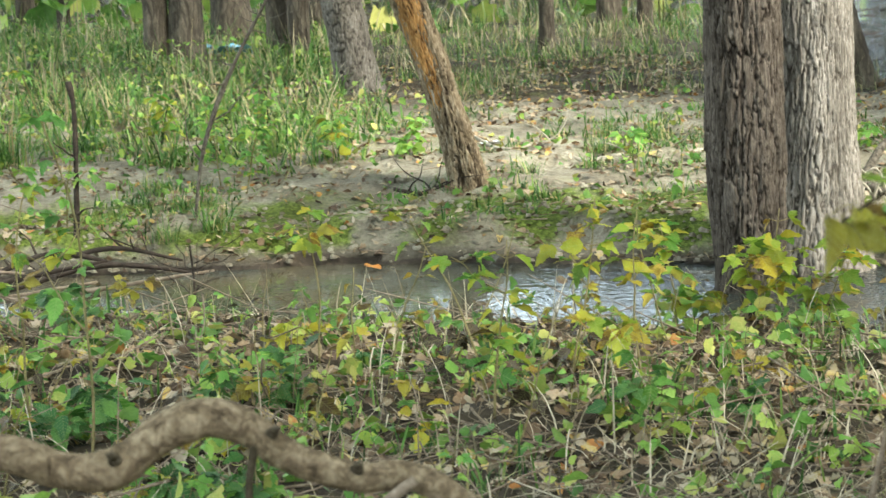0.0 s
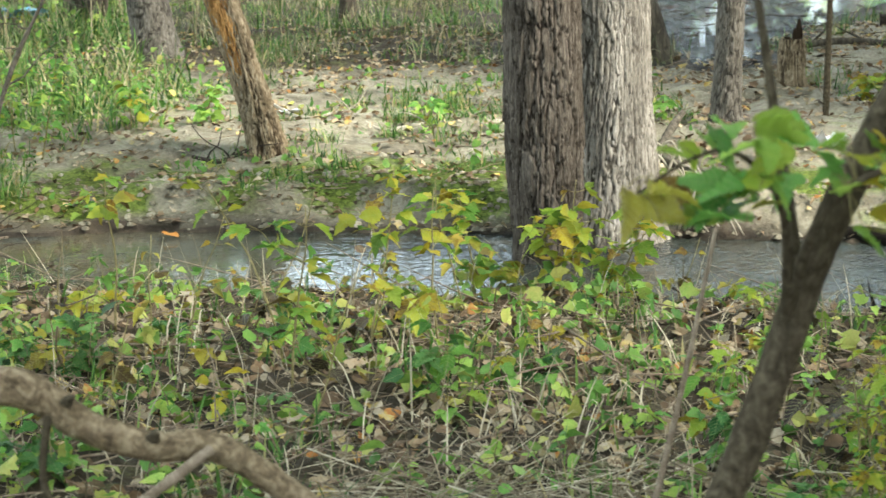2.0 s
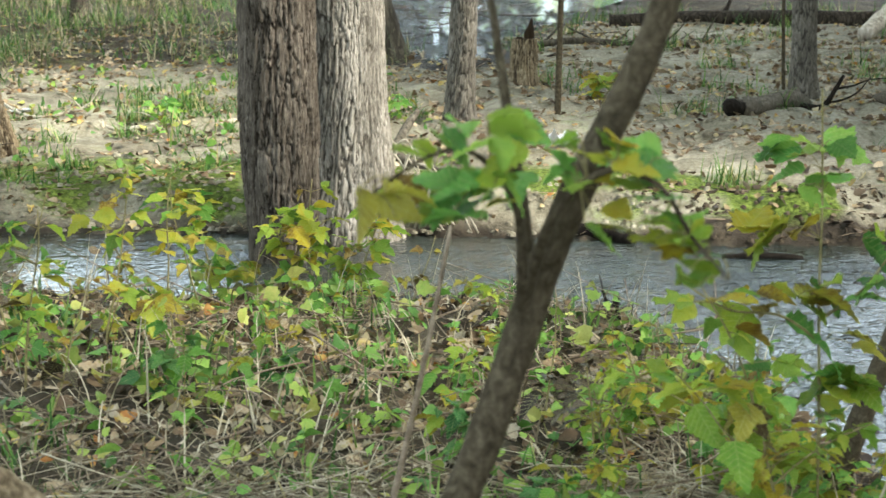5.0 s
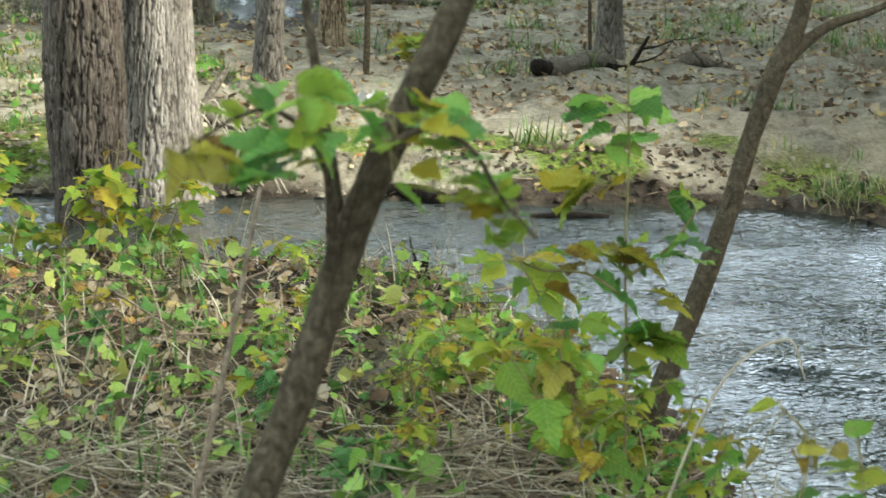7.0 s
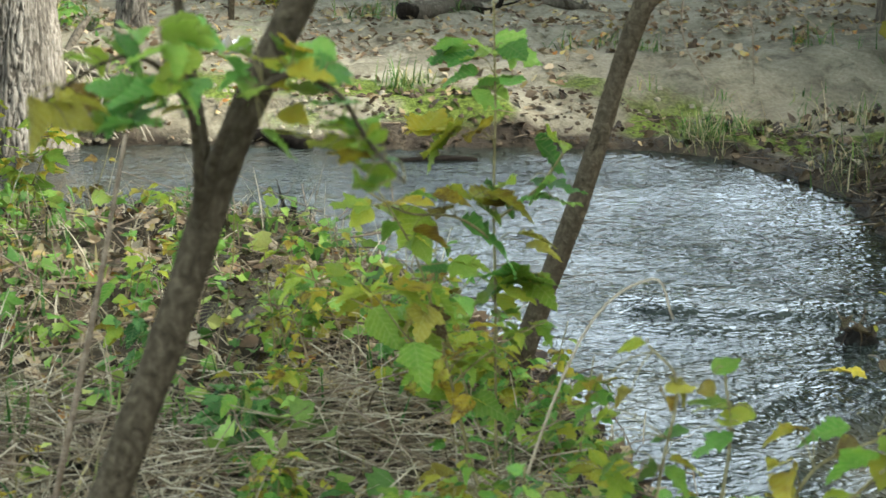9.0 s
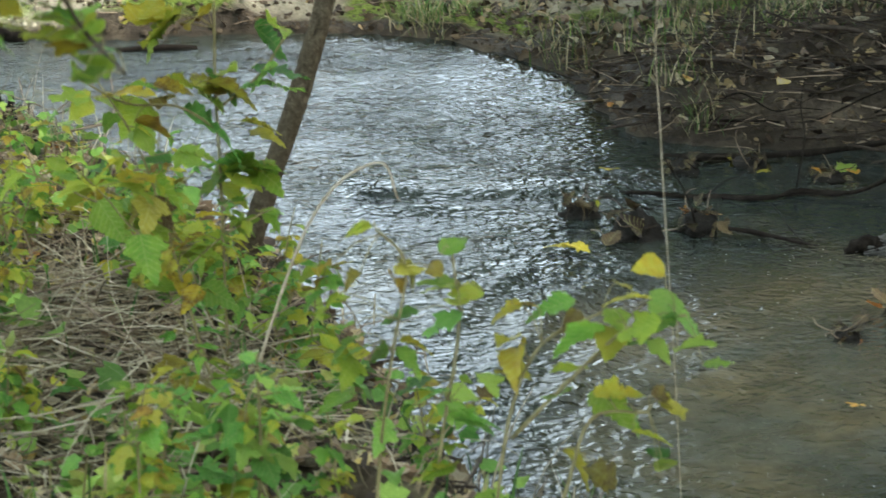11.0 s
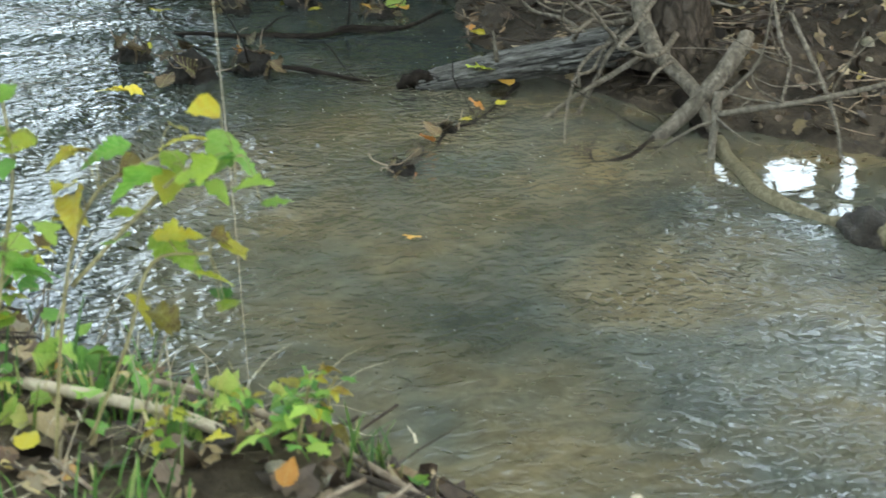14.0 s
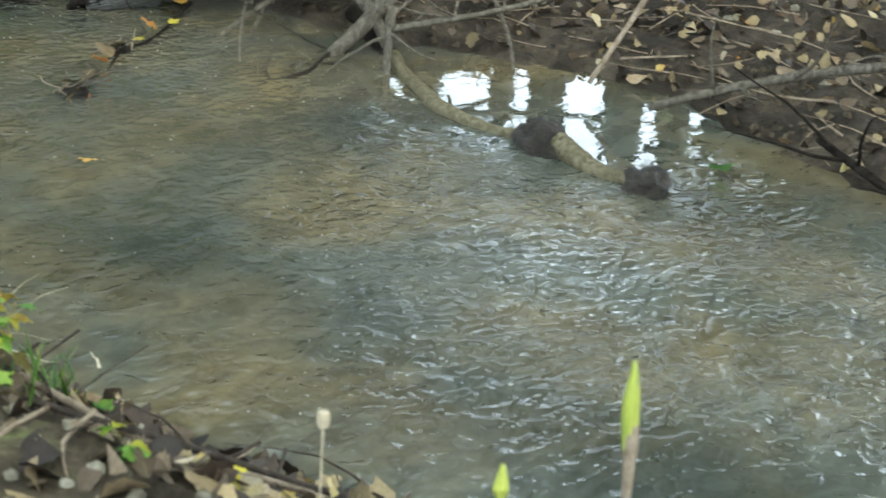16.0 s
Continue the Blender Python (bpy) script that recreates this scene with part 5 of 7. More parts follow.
# leaves adrift or caught on the water, and the sunken sticks that hold them
def surface_flecks():
    """Tiny pale flecks scattered over the creek's surface, in one mesh."""
    rg = random.Random(88)
    V, F = [], []
    while len(F) < 650:
        x, y = rg.uniform(2.6, 4.9), rg.uniform(2.6, 6.3)
        P = np.array([(x, y)])
        if not inside(P, CREEK)[0] or lump(P, 0.5, 91.0)[0] < -0.1 + 0.5 * rg.random() ** 2:
            continue
        r, o, a0 = rg.choice((0.0006, 0.0008, 0.001, 0.0018)), len(V), rg.uniform(0, 6)
        V += [(x + r * 1.6 * rg.uniform(0.6, 1.2) * math.cos(a0 + k * 1.047), y + r * rg.uniform(0.6, 1.2) * math.sin(a0 + k * 1.047), 0.009 + 0.003 * (k % 2)) for k in range(6)]
        F.append(tuple(range(o, o + 6)))
    tagged(new("foam", mesh_of("foam", (V, F), FLECK)), "tiny pale flecks on the creek surface", "foam", kind="stuff")


surface_flecks()


def drift_leaf(x, y, size, material, az, label, tilt=0.15, z=0.016):
    ob = new("fallen_leaf", mesh_of("fallen_leaf", LEAF_FORMS[int(az * 7) % 3], material))
    ob.matrix_basis = Matrix.LocRotScale((x, y, z), Euler((tilt, 0.1, az)), (size, size, size))
    return tagged(ob, label, "leaf", "leaves on the water")


YELLOW_LEAF = leaf_mat("bright_yellow_leaf", [(0.0, (0.45, 0.36, 0.03)), (0.6, (0.58, 0.47, 0.04)), (1.0, (0.40, 0.40, 0.05))], 0.25)
ORANGE_LEAF = leaf_mat("orange_leaf", [(0.0, (0.30, 0.10, 0.02)), (0.6, (0.48, 0.20, 0.03)), (1.0, (0.55, 0.30, 0.05))], 0.2)
BROWN_LEAF = leaf_mat("brown_leaf", [(0.0, (0.02, 0.012, 0.008)), (0.6, (0.045, 0.026, 0.014)), (1.0, (0.11, 0.068, 0.034))], 0.1)
for k, (x, y, s, m, lab) in enumerate([
        (3.55, 5.55, 0.15, YELLOW_LEAF, "yellow-green leaf caught against a stone"), (3.44, 4.08, 0.055, ORANGE_LEAF, "orange leaf floating on the creek"),
        (4.22, 4.82, 0.05, YELLOW_LEAF, "bright yellow leaf caught on a sunken stick"), (4.42, 4.88, 0.042, YELLOW_LEAF, "bright yellow leaf caught on a sunken stick"),
        (4.60, 5.02, 0.07, ORANGE_LEAF, "orange-brown leaf on a sunken stick"), (-0.31, 10.44, 0.10, ORANGE_LEAF, "orange leaf at the far waterline"),
        (4.20, 6.43, 0.08, YELLOW_LEAF, "yellow-green leaf standing in the current"), (4.65, 6.17, 0.06, YELLOW_LEAF, "yellow leaf on wet sticks"),
        (4.91, 6.04, 0.10, LEAF_GREEN, "pale green leaf on wet sticks"), (4.95, 5.98, 0.06, ORANGE_LEAF, "orange leaf on wet sticks"),
        (4.56, 5.05, 0.10, LEAF_YELLOW, "long pale leaf lying on a log"), (4.70, 3.0, 0.09, LEAF_GREEN, "green leaf floating by the bank"),
        (3.78, 4.56, 0.08, BROWN_LEAF, "curled brown leaf in the shallows"), (3.84, 4.60, 0.06, BROWN_LEAF, "curled brown leaf in the shallows"),
        (4.05, 4.72, 0.08, BROWN_LEAF, "dark curled leaf on a sunken stick"), (4.10, 5.72, 0.09, BROWN_LEAF, "brown leaf caught on a stone"),
        (3.84, 6.04, 0.09, BROWN_LEAF, "brown leaf caught on a stone"), (4.12, 5.76, 0.07, ORANGE_LEAF, "orange leaf caught on a stone"),
        (3.64, 5.60, 0.09, BROWN_LEAF, "dark leaf against a stone"), (0.55, 9.9, 0.08, BROWN_LEAF, "brown leaf standing in the creek"), (2.35, 8.75, 0.14, BROWN_LEAF, "brown leaf stranded in the creek")]):
    drift_leaf(x, y, s, m, 0.7 + 1.3 * k, lab, 0.5 if m is BROWN_LEAF else 0.3, 0.07 if "log" in lab else 0.02)
debris(3.83, 5.71, 0.14, 0.135, 1, "dark wet stone in the creek under caught leaves and twigs", 1, 5)
debris(3.79, 6.0, 0.085, 0.09, 2, "small dark stone with sodden leaves in the current", 1)
debris(4.04, 5.65, 0.10, 0.11, 3, "heap of dark leaves and dry twigs in the creek", 2)
debris(3.78, 4.56, 0.06, 0.05, 6, "clod of wet curled leaves in the shallows", 1)
debris(4.45, 6.35, 0.09, 0.07, 7, "clump of brown leaves and twigs by the wet bank", 1)
debris(4.72, 6.30, 0.10, 0.08, 8, "clump of brown leaves and twigs by the wet bank", 1)
debris(4.86, 6.02, 0.09, 0.05, 9, "sodden leaves caught on wet sticks", 2)
debris(4.98, 5.55, 0.09, 0.05, 10, "sodden leaves caught on wet sticks", 1)
for k, (x, y) in enumerate([(3.92, 4.64), (4.02, 4.71), (4.13, 4.78), (4.28, 4.83), (4.36, 4.87), (4.5, 4.95), (4.42, 4.33), (4.3, 4.36), (4.52, 4.36)]):
    drift_leaf(x, y, 0.05 + 0.012 * (k % 3), (BROWN_LEAF, ORANGE_LEAF, BROWN_LEAF)[k % 3] if k < 6 else BROWN_LEAF, 1.7 * k, ("sodden brown leaf on a sunken stick", "rusty curled leaf on a sunken stick", "sodden brown leaf on a sunken stick")[k % 3], 0.7, 0.012)
debris(4.15, 4.80, 0.05, 0.03, 11, "small clump of dark leaves on a sunken stick")
branch("stick", [(3.72, 4.5, -0.01, 0.004), (3.86, 4.62, 0.0, 0.005), (4.0, 4.68, -0.002, 0.004), (4.16, 4.8, 0.004, 0.006), (4.3, 4.83, 0.0, 0.005), (4.65, 5.03, 0.012, 0.006)], WETWOOD, "dark sunken stick with leaves caught along it", "stick", 7, 0.3, twigs=2, seed=81)
branch("stick", [(4.02, 6.25, -0.006, 0.005), (4.15, 6.15, 0.004, 0.008), (4.23, 6.04, 0.008, 0.007), (4.38, 5.97, 0.003, 0.010), (4.5, 5.87, 0.012, 0.008), (4.62, 5.9, 0.014, 0.011), (4.76, 5.78, 0.02, 0.009), (4.97, 5.8, 0.05, 0.008)], WETWOOD, "dark wet stick running out from the bank", "stick", 8, 0.45, twigs=3, seed=82)
branch("stick", [(4.15, 4.4, -0.012, 0.008), (4.4, 4.3, -0.004, 0.010), (4.6, 4.38, -0.002, 0.009), (4.75, 4.42, 0.03, 0.008)], WETWOOD, "dark sunken branch near bare roots", "stick", 7, 0.3, twigs=4, seed=83)
branch("stick", [(3.95, 5.75, -0.01, 0.008), (4.1, 5.55, 0.03, 0.008), (4.3, 5.35, -0.005, 0.006)], WETWOOD, "thin bent twig rising from the water", "stick", 6, 0.2, twigs=3, seed=84)
branch("stick", [(4.5, 6.62, -0.004, 0.007), (4.62, 6.45, 0.016, 0.012), (4.78, 6.4, 0.014, 0.011), (4.96, 6.3, 0.026, 0.014), (5.12, 6.28, 0.03, 0.011), (5.27, 6.2, 0.06, 0.013), (5.6, 6.0, 0.16, 0.01)], WETWOOD, "dark limb lying along the foot of the bank", "stick", 9, 0.2, seed=85)
branch("stick", [(4.9, 3.6, 0.06, 0.008), (5.15, 3.6, 0.28, 0.009), (5.35, 3.62, 0.48, 0.008)], TWIG, "pale stick leaning up the bank", "stick", 7, 0.15, seed=86)
branch("stick", [(4.85, 3.35, 0.06, 0.012), (5.05, 3.15, 0.14, 0.014), (5.3, 2.85, 0.22, 0.014), (5.5, 2.5, 0.25, 0.012)], ROOT, "bent pale root along the foot of the bank", "root", 8, 0.2, twigs=8, seed=87)
branch("stick", [(4.95, 2.85, 0.08, 0.012), (4.85, 2.6, 0.05, 0.014), (4.8, 2.4, 0.0, 0.012)], WETWOOD, "dark forked stick at the water's edge", "stick", 8, 0.25, twigs=6, seed=88)

branch("stick", [(1.9, 3.4, 0.24, 0.012), (1.99, 3.26, 0.235, 0.013), (2.08, 3.12, 0.225, 0.013), (2.13, 2.98, 0.20, 0.012), (2.13, 2.82, 0.16, 0.010)], STRAW, "curved pale peeled stick on the near bank", "stick", 9, 0.1, seed=91)
branch("stick", [(2.15, 3.35, 0.2, 0.008), (2.23, 3.2, 0.19, 0.009), (2.30, 2.93, 0.17, 0.008), (2.33, 2.57, 0.15, 0.007), (2.42, 2.3, 0.14, 0.006)], TWIG, "long brown stick along the near water's edge", "stick", 8, 0.2, seed=92)
branch("stick", [(2.2, 2.85, 0.2, 0.006), (2.3, 2.55, 0.19, 0.007), (2.42, 2.25, 0.16, 0.006)], TWIG_DARK, "dark stick along the near water's edge", "stick", 8, 0.2, seed=93)

# ---- plants of the near bank
BROWN_EDGE = leaf_mat("yellow_brown_leaf", [(0.0, (0.10, 0.06, 0.02)), (0.25, (0.30, 0.26, 0.04)), (0.6, (0.46, 0.41, 0.05)), (0.85, (0.32, 0.20, 0.03)), (1.0, (0.11, 0.055, 0.018))], 0.5)
LEAF_MESH = {}


def leaf_mesh(form, material):
    key = (form, material.name)
    if key not in LEAF_MESH:
        LEAF_MESH[key] = mesh_of("leaf", LEAF_FORMS[form], material)
    return LEAF_MESH[key]


def set_leaf(parent, at, az, pitch, size, material, rng, form=None, roll=0.4):
    ob = new("leaf", leaf_mesh(rng.choice((0, 0, 4, 4, 5, 1, 2)) if form is None else form, material))
    ob.parent = parent
    ob.matrix_basis = Matrix.LocRotScale(at, Euler((pitch, rng.gauss(0, roll), az)), (size, size, size))
    return ob


def plant(x, y, height, lean, nodes, size, material, seed, label, category="plant", bush=0, group="", bare=0.25, stem_r=0.004, z=None, trio=0.5, others=()):
    """A leafy shoot: a thin stem with side shoots and single or threefold leaves in pairs."""
    rng = random.Random(seed)
    z = ground_z(x, y) - 0.02 if z is None else z
    e = thing("plant", (x, y, z), label, category, group)
    stems = [limb_path((0, 0, 0), (lean[0], lean[1], 1), height, stem_r, stem_r * 0.4, rng, 5, 0.10)]
    for k in range(bush):
        s = smoothed(stems[0], 4)[rng.randrange(4, 16)]
        a = rng.uniform(0, 6.28)
        stems.append(limb_path(s[:3], (math.cos(a), math.sin(a), rng.uniform(0.2, 0.9)), height * rng.uniform(0.25, 0.5), stem_r * 0.6, stem_r * 0.3, rng, 4, 0.2))
    stalks = []
    for i, s in enumerate(stems):
        q = smoothed(s, 4)
        count = nodes if i == 0 else max(2, nodes // 3)
        for k in range(count):
            u = bare + (1 - bare) * (k + 0.5) / count if i == 0 else 0.3 + 0.7 * (k + 0.5) / count
            c = q[min(len(q) - 1, int(u * (len(q) - 1)))]
            a0 = k * 1.9 + rng.uniform(-0.5, 0.5)
            for side in (0, math.pi):
                az = a0 + side
                sz = size * rng.uniform(0.6, 1.2) * (1.1 - 0.45 * u)
                pt = Vector(c[:3]) + Vector((-math.sin(az), math.cos(az), rng.uniform(0.0, 0.5))) * sz * rng.uniform(0.35, 0.7)
                stalks.append(tube([(*c[:3], stem_r * 0.35), (*pt, stem_r * 0.25)], 3, per=1))
                m = rng.choice(others) if others and rng.random() < 0.18 else material
                if rng.random() < trio:
                    for d in (-1.0, 0, 1.0):
                        set_leaf(e, pt, az + d, rng.gauss(-0.2, 0.35), sz * (1 if d == 0 else 0.8), m, rng)
                else:
                    set_leaf(e, pt, az, rng.gauss(-0.2, 0.4), sz, m, rng, 3 if rng.random() < 0.1 else None)
    part("stem", joined([tube(s, 5, per=3) for s in stems] + stalks), STEM, e)
    return e


# shoots that stand out one by one: place, height, lean, pairs of leaves, leaf size, colour, side shoots, bare foot
for k, (x, y, h, lx, ly, nodes, size, m, bush, bare, lab) in enumerate([
        (1.16, 8.10, 0.52, 0.15, 0, 5, 0.095, LEAF_YELLOW, 6, 0.25, "yellow-green bush in front of the big trunk"),
        (1.42, 8.15, 0.42, 0.4, 0, 5, 0.09, LEAF_YELLOW, 4, 0.2, "yellow-green bush in front of the big trunk"),
        (0.95, 8.05, 0.45, -0.5, 0, 5, 0.09, LEAF, 4, 0.3, "yellow-green bush in front of the big trunk"),
        (0.14, 6.5, 0.58, 0.0, 0, 7, 0.085, LEAF, 1, 0.2, "upright leafy shoot with pale green leaves"),
        (0.125, 6.8, 0.68, -0.06, 0, 3, 0.085, LEAF_YELLOW, 0, 0.7, "tall thin shoot with a few yellowing leaves on top"),
        (0.40, 6.9, 0.66, 0.02, 0, 4, 0.09, LEAF_YELLOW, 1, 0.65, "tall thin shoot with a few yellowing leaves on top"),
        (-0.45, 7.5, 0.60, 0.02, 0, 3, 0.10, LEAF_YELLOW, 0, 0.7, "thin shoot with large yellow leaves"),
        (0.64, 7.0, 0.58, 0.05, 0, 4, 0.10, LEAF_YELLOW, 1, 0.65, "thin shoot with large yellow-green leaves"),
        (1.80, 4.36, 0.86, -0.15, 0.05, 7, 0.095, LEAF_YELLOW, 5, 0.35, "tall yellow-green shoot with broad leaves"),
        (1.50, 3.5, 0.45, 0.1, 0, 6, 0.08, LEAF_GREEN, 2, 0.2, "green leafy shoot on the bank edge"),
        (2.285, 2.97, 0.18, 0.1, 0, 1, 0.05, LEAF_GREEN, 0, 0.9, "single green leaf on a thin stalk by the water"),
        (2.165, 2.88, 0.17, 0.0, 0, 4, 0.045, LEAF_GREEN, 2, 0.2, "small green herb at the water's edge"),
        (2.44, 2.92, 0.07, 0.0, 0, 1, 0.045, LEAF_YELLOW, 0, 0.4, "tiny sprout in the shallows"),
        (-1.01, 5.92, 1.25, 0.02, 0, 6, 0.07, LEAF_GREEN, 2, 0.5, "tall thin shoot with small bright green leaves"),
        (-1.30, 6.6, 0.9, 0.0, 0, 6, 0.07, LEAF, 2, 0.4, "tall thin shoot with small green leaves"),
        (0.88, 4.0, 0.2, 0.0, 0, 3, 0.08, LEAF_GREEN, 1, 0.3, "low green leafy shoot on the near bank"),
        (-0.79, 10.83, 0.10, 0.0, 0, 3, 0.08, LEAF_GREEN, 0, 0.1, "pale green rosette on the far bank"),
        (-1.9, 10.9, 0.5, 0.0, 0, 5, 0.06, LEAF_GREEN, 1, 0.3, "small green shoot on the far bank"),
        (-1.05, 11.6, 0.62, 0.05, 0, 12, 0.06, LEAF_GREEN, 3, 0.2, "dense dark green shoot on the far bank"),
        (-1.2, 11.8, 0.55, -0.1, 0, 11, 0.06, LEAF_GREEN, 3, 0.2, "dense dark green shoot on the far bank"),
        (-0.6, 12.2, 0.3, 0.0, 0, 5, 0.09, LEAF_GREEN, 2, 0.2, "low green herb on the far bank"),
        (-0.2, 12.4, 0.25, 0.0, 0, 5, 0.09, LEAF_GREEN, 2, 0.2, "low green herb on the far bank"),
        (-1.6, 12.6, 0.4, 0.0, 0, 6, 0.1, LEAF, 2, 0.2, "yellowing green herb among the grass"),
        (1.05, 12.1, 0.16, 0.0, 0, 4, 0.09, LEAF_GREEN, 1, 0.1, "green rosette on the pale mud"),
        (2.35, 11.9, 0.18, 0.0, 0, 3, 0.09, LEAF_GREEN, 1, 0.2, "small bright green herb beside a tree"),
        (3.75, 12.6, 0.22, 0.3, 0, 5, 0.12, LEAF_YELLOW, 3, 0.1, "yellow-green broad-leaved herb by a stump")]):
    plant(x, y, h, (lx, ly), nodes, size * (1.35 if y < 5 and h > 0.4 else 1.25), m, 500 + k, lab, "plant", bush, "leafy shoots", bare, 0.005, trio=0.65, others=(LEAF_YELLOW, LEAF, BROWN_EDGE) if m is not LEAF_GREEN else (LEAF,))

rng = random.Random(29)
for k in range(30):
    x, y = (rng.uniform(1.25, 2.15), rng.uniform(5.0, 6.6)) if k < 15 else (rng.uniform(1.2, 1.75), rng.uniform(3.2, 4.3)) if k < 22 else (rng.uniform(1.9, 2.25), rng.uniform(4.0, 5.3))
    plant(x, y, rng.uniform(0.2, 0.42), (rng.gauss(0, 0.25), rng.gauss(0, 0.25)), rng.randint(3, 5), rng.uniform(0.055, 0.085), rng.choice((LEAF_YELLOW, LEAF, LEAF, LEAF_GREEN)), 700 + k, "low yellow-green bush crowding the near bank", "plant", 3, "bushes on the near bank", 0.25, 0.0035, trio=0.6, others=(LEAF_YELLOW, BROWN_EDGE))

# dead stalks that still hold withered leaves
for k in range(16):
    x, y = rng.uniform(-1.4, 1.7), rng.uniform(5.2, 8.2)
    plant(x, y, rng.uniform(0.3, 0.6), (rng.gauss(0, 0.35), rng.gauss(0, 0.3)), rng.randint(2, 4), rng.uniform(0.06, 0.1), (BROWN_LEAF, BROWN_EDGE)[k % 2], 800 + k, ("dead stalk with curled dark brown leaves", "yellowed stalk with spotted withering leaves")[k % 2], "plant", 1, "withered stalks on the near bank", 0.3, 0.004, trio=0.3, others=(BROWN_EDGE, BROWN_LEAF))
# low clumps of broad dark green leaves
for k in range(20):
    x, y = (rng.uniform(-1.9, 0.2), rng.uniform(5.4, 8.3)) if k < 16 else (rng.uniform(-0.4, 1.6), rng.uniform(4.6, 7.4))
    plant(x, y, rng.uniform(0.12, 0.26), (rng.gauss(0, 0.2), rng.gauss(0, 0.2)), 4, rng.uniform(0.08, 0.12), LEAF_DEEP, 840 + k, "low clump of broad dark green leaves", "plant", 2, "green clumps on the near bank", 0.2, 0.003, trio=0.4, others=(LEAF_GREEN, LEAF))

# shoots with broad, level leaves: bunches x, y, z, leaf length, leaves, colour
SHOOT_LEAVES = [(1.80, 4.56, 1.26, 0.11, 2, LEAF_GREEN), (1.91, 4.51, 1.27, 0.12, 2, LEAF_GREEN), (1.78, 4.56, 1.21, 0.11, 1, LEAF_GREEN), (1.88, 4.53, 1.17, 0.10, 4, LEAF_GREEN), (1.75, 4.58, 1.06, 0.15, 2, LEAF_YELLOW), (1.81, 4.55, 1.02, 0.11, 1, LEAF_YELLOW), (2.02, 4.46, 1.04, 0.13, 1, LEAF), (1.80, 4.56, 0.92, 0.12, 2, LEAF_YELLOW), (1.87, 4.53, 0.92, 0.13, 3, LEAF), (1.95, 4.49, 0.95, 0.12, 2, LEAF_GREEN), (2.02, 4.46, 0.94, 0.13, 1, LEAF_GREEN), (1.68, 4.60, 0.86, 0.15, 3, LEAF_YELLOW), (1.74, 4.58, 0.87, 0.11, 1, BROWN_EDGE), (1.91, 4.51, 0.84, 0.19, 1, LEAF_GREEN), (1.98, 4.48, 0.82, 0.11, 1, BROWN_EDGE), (1.87, 4.53, 0.74, 0.15, 3, LEAF), (1.95, 4.49, 0.71, 0.13, 3, LEAF_YELLOW), (1.77, 4.57, 0.71, 0.08, 1, LEAF_GREEN), (1.91, 4.51, 0.64, 0.11, 2, LEAF_YELLOW)]
ARM_LEAVES = [(0.69, 2.97, 1.52, 0.10, 2, LEAF_GREEN), (0.77, 2.95, 1.54, 0.08, 2, LEAF_GREEN), (0.77, 2.95, 1.48, 0.09, 2, LEAF_GREEN), (0.67, 2.97, 1.44, 0.10, 3, LEAF_GREEN), (0.72, 2.96, 1.45, 0.08, 3, LEAF_YELLOW), (0.60, 2.99, 1.45, 0.09, 2, BROWN_EDGE), (0.64, 2.98, 1.51, 0.06, 1, LEAF_YELLOW), (0.62, 2.99, 1.39, 0.07, 1, LEAF_YELLOW), (0.85, 2.93, 1.47, 0.06, 2, LEAF_GREEN), (0.90, 2.91, 1.52, 0.09, 2, LEAF_YELLOW), (0.93, 2.91, 1.48, 0.10, 3, LEAF_GREEN), (0.97, 2.89, 1.43, 0.08, 2, LEAF_GREEN), (0.90, 2.91, 1.42, 0.07, 2, LEAF_YELLOW), (0.96, 2.89, 1.38, 0.08, 2, LEAF_YELLOW), (1.01, 2.88, 1.36, 0.08, 2, LEAF), (1.03, 2.87, 1.33, 0.07, 1, LEAF_GREEN), (0.99, 2.88, 1.40, 0.06, 1, LEAF), (0.81, 2.94, 1.52, 0.05, 1, LEAF_YELLOW)]
EDGE_LEAVES = [(1.89, 3.06, 0.78, 0.11, 1, LEAF), (1.91, 3.05, 0.79, 0.06, 1, BROWN_EDGE), (1.85, 3.09, 0.76, 0.07, 1, LEAF_YELLOW), (1.82, 3.11, 0.73, 0.10, 3, BROWN_EDGE), (1.99, 3.00, 0.78, 0.08, 2, LEAF_YELLOW), (1.98, 3.01, 0.83, 0.05, 1, BROWN_EDGE), (2.07, 2.95, 0.79, 0.11, 2, LEAF_GREEN), (2.05, 2.96, 0.83, 0.08, 1, LEAF_YELLOW), (2.04, 2.97, 0.72, 0.07, 1, LEAF_GREEN), (2.11, 2.92, 0.72, 0.06, 1, LEAF_YELLOW), (1.92, 3.05, 0.67, 0.08, 1, LEAF_YELLOW), (1.99, 3.00, 0.64, 0.10, 2, LEAF_YELLOW), (2.07, 2.95, 0.63, 0.09, 1, BROWN_EDGE), (2.02, 2.98, 0.59, 0.07, 2, LEAF_YELLOW), (2.07, 2.95, 0.54, 0.07, 1, LEAF), (1.96, 3.02, 0.51, 0.09, 3, BROWN_EDGE)]
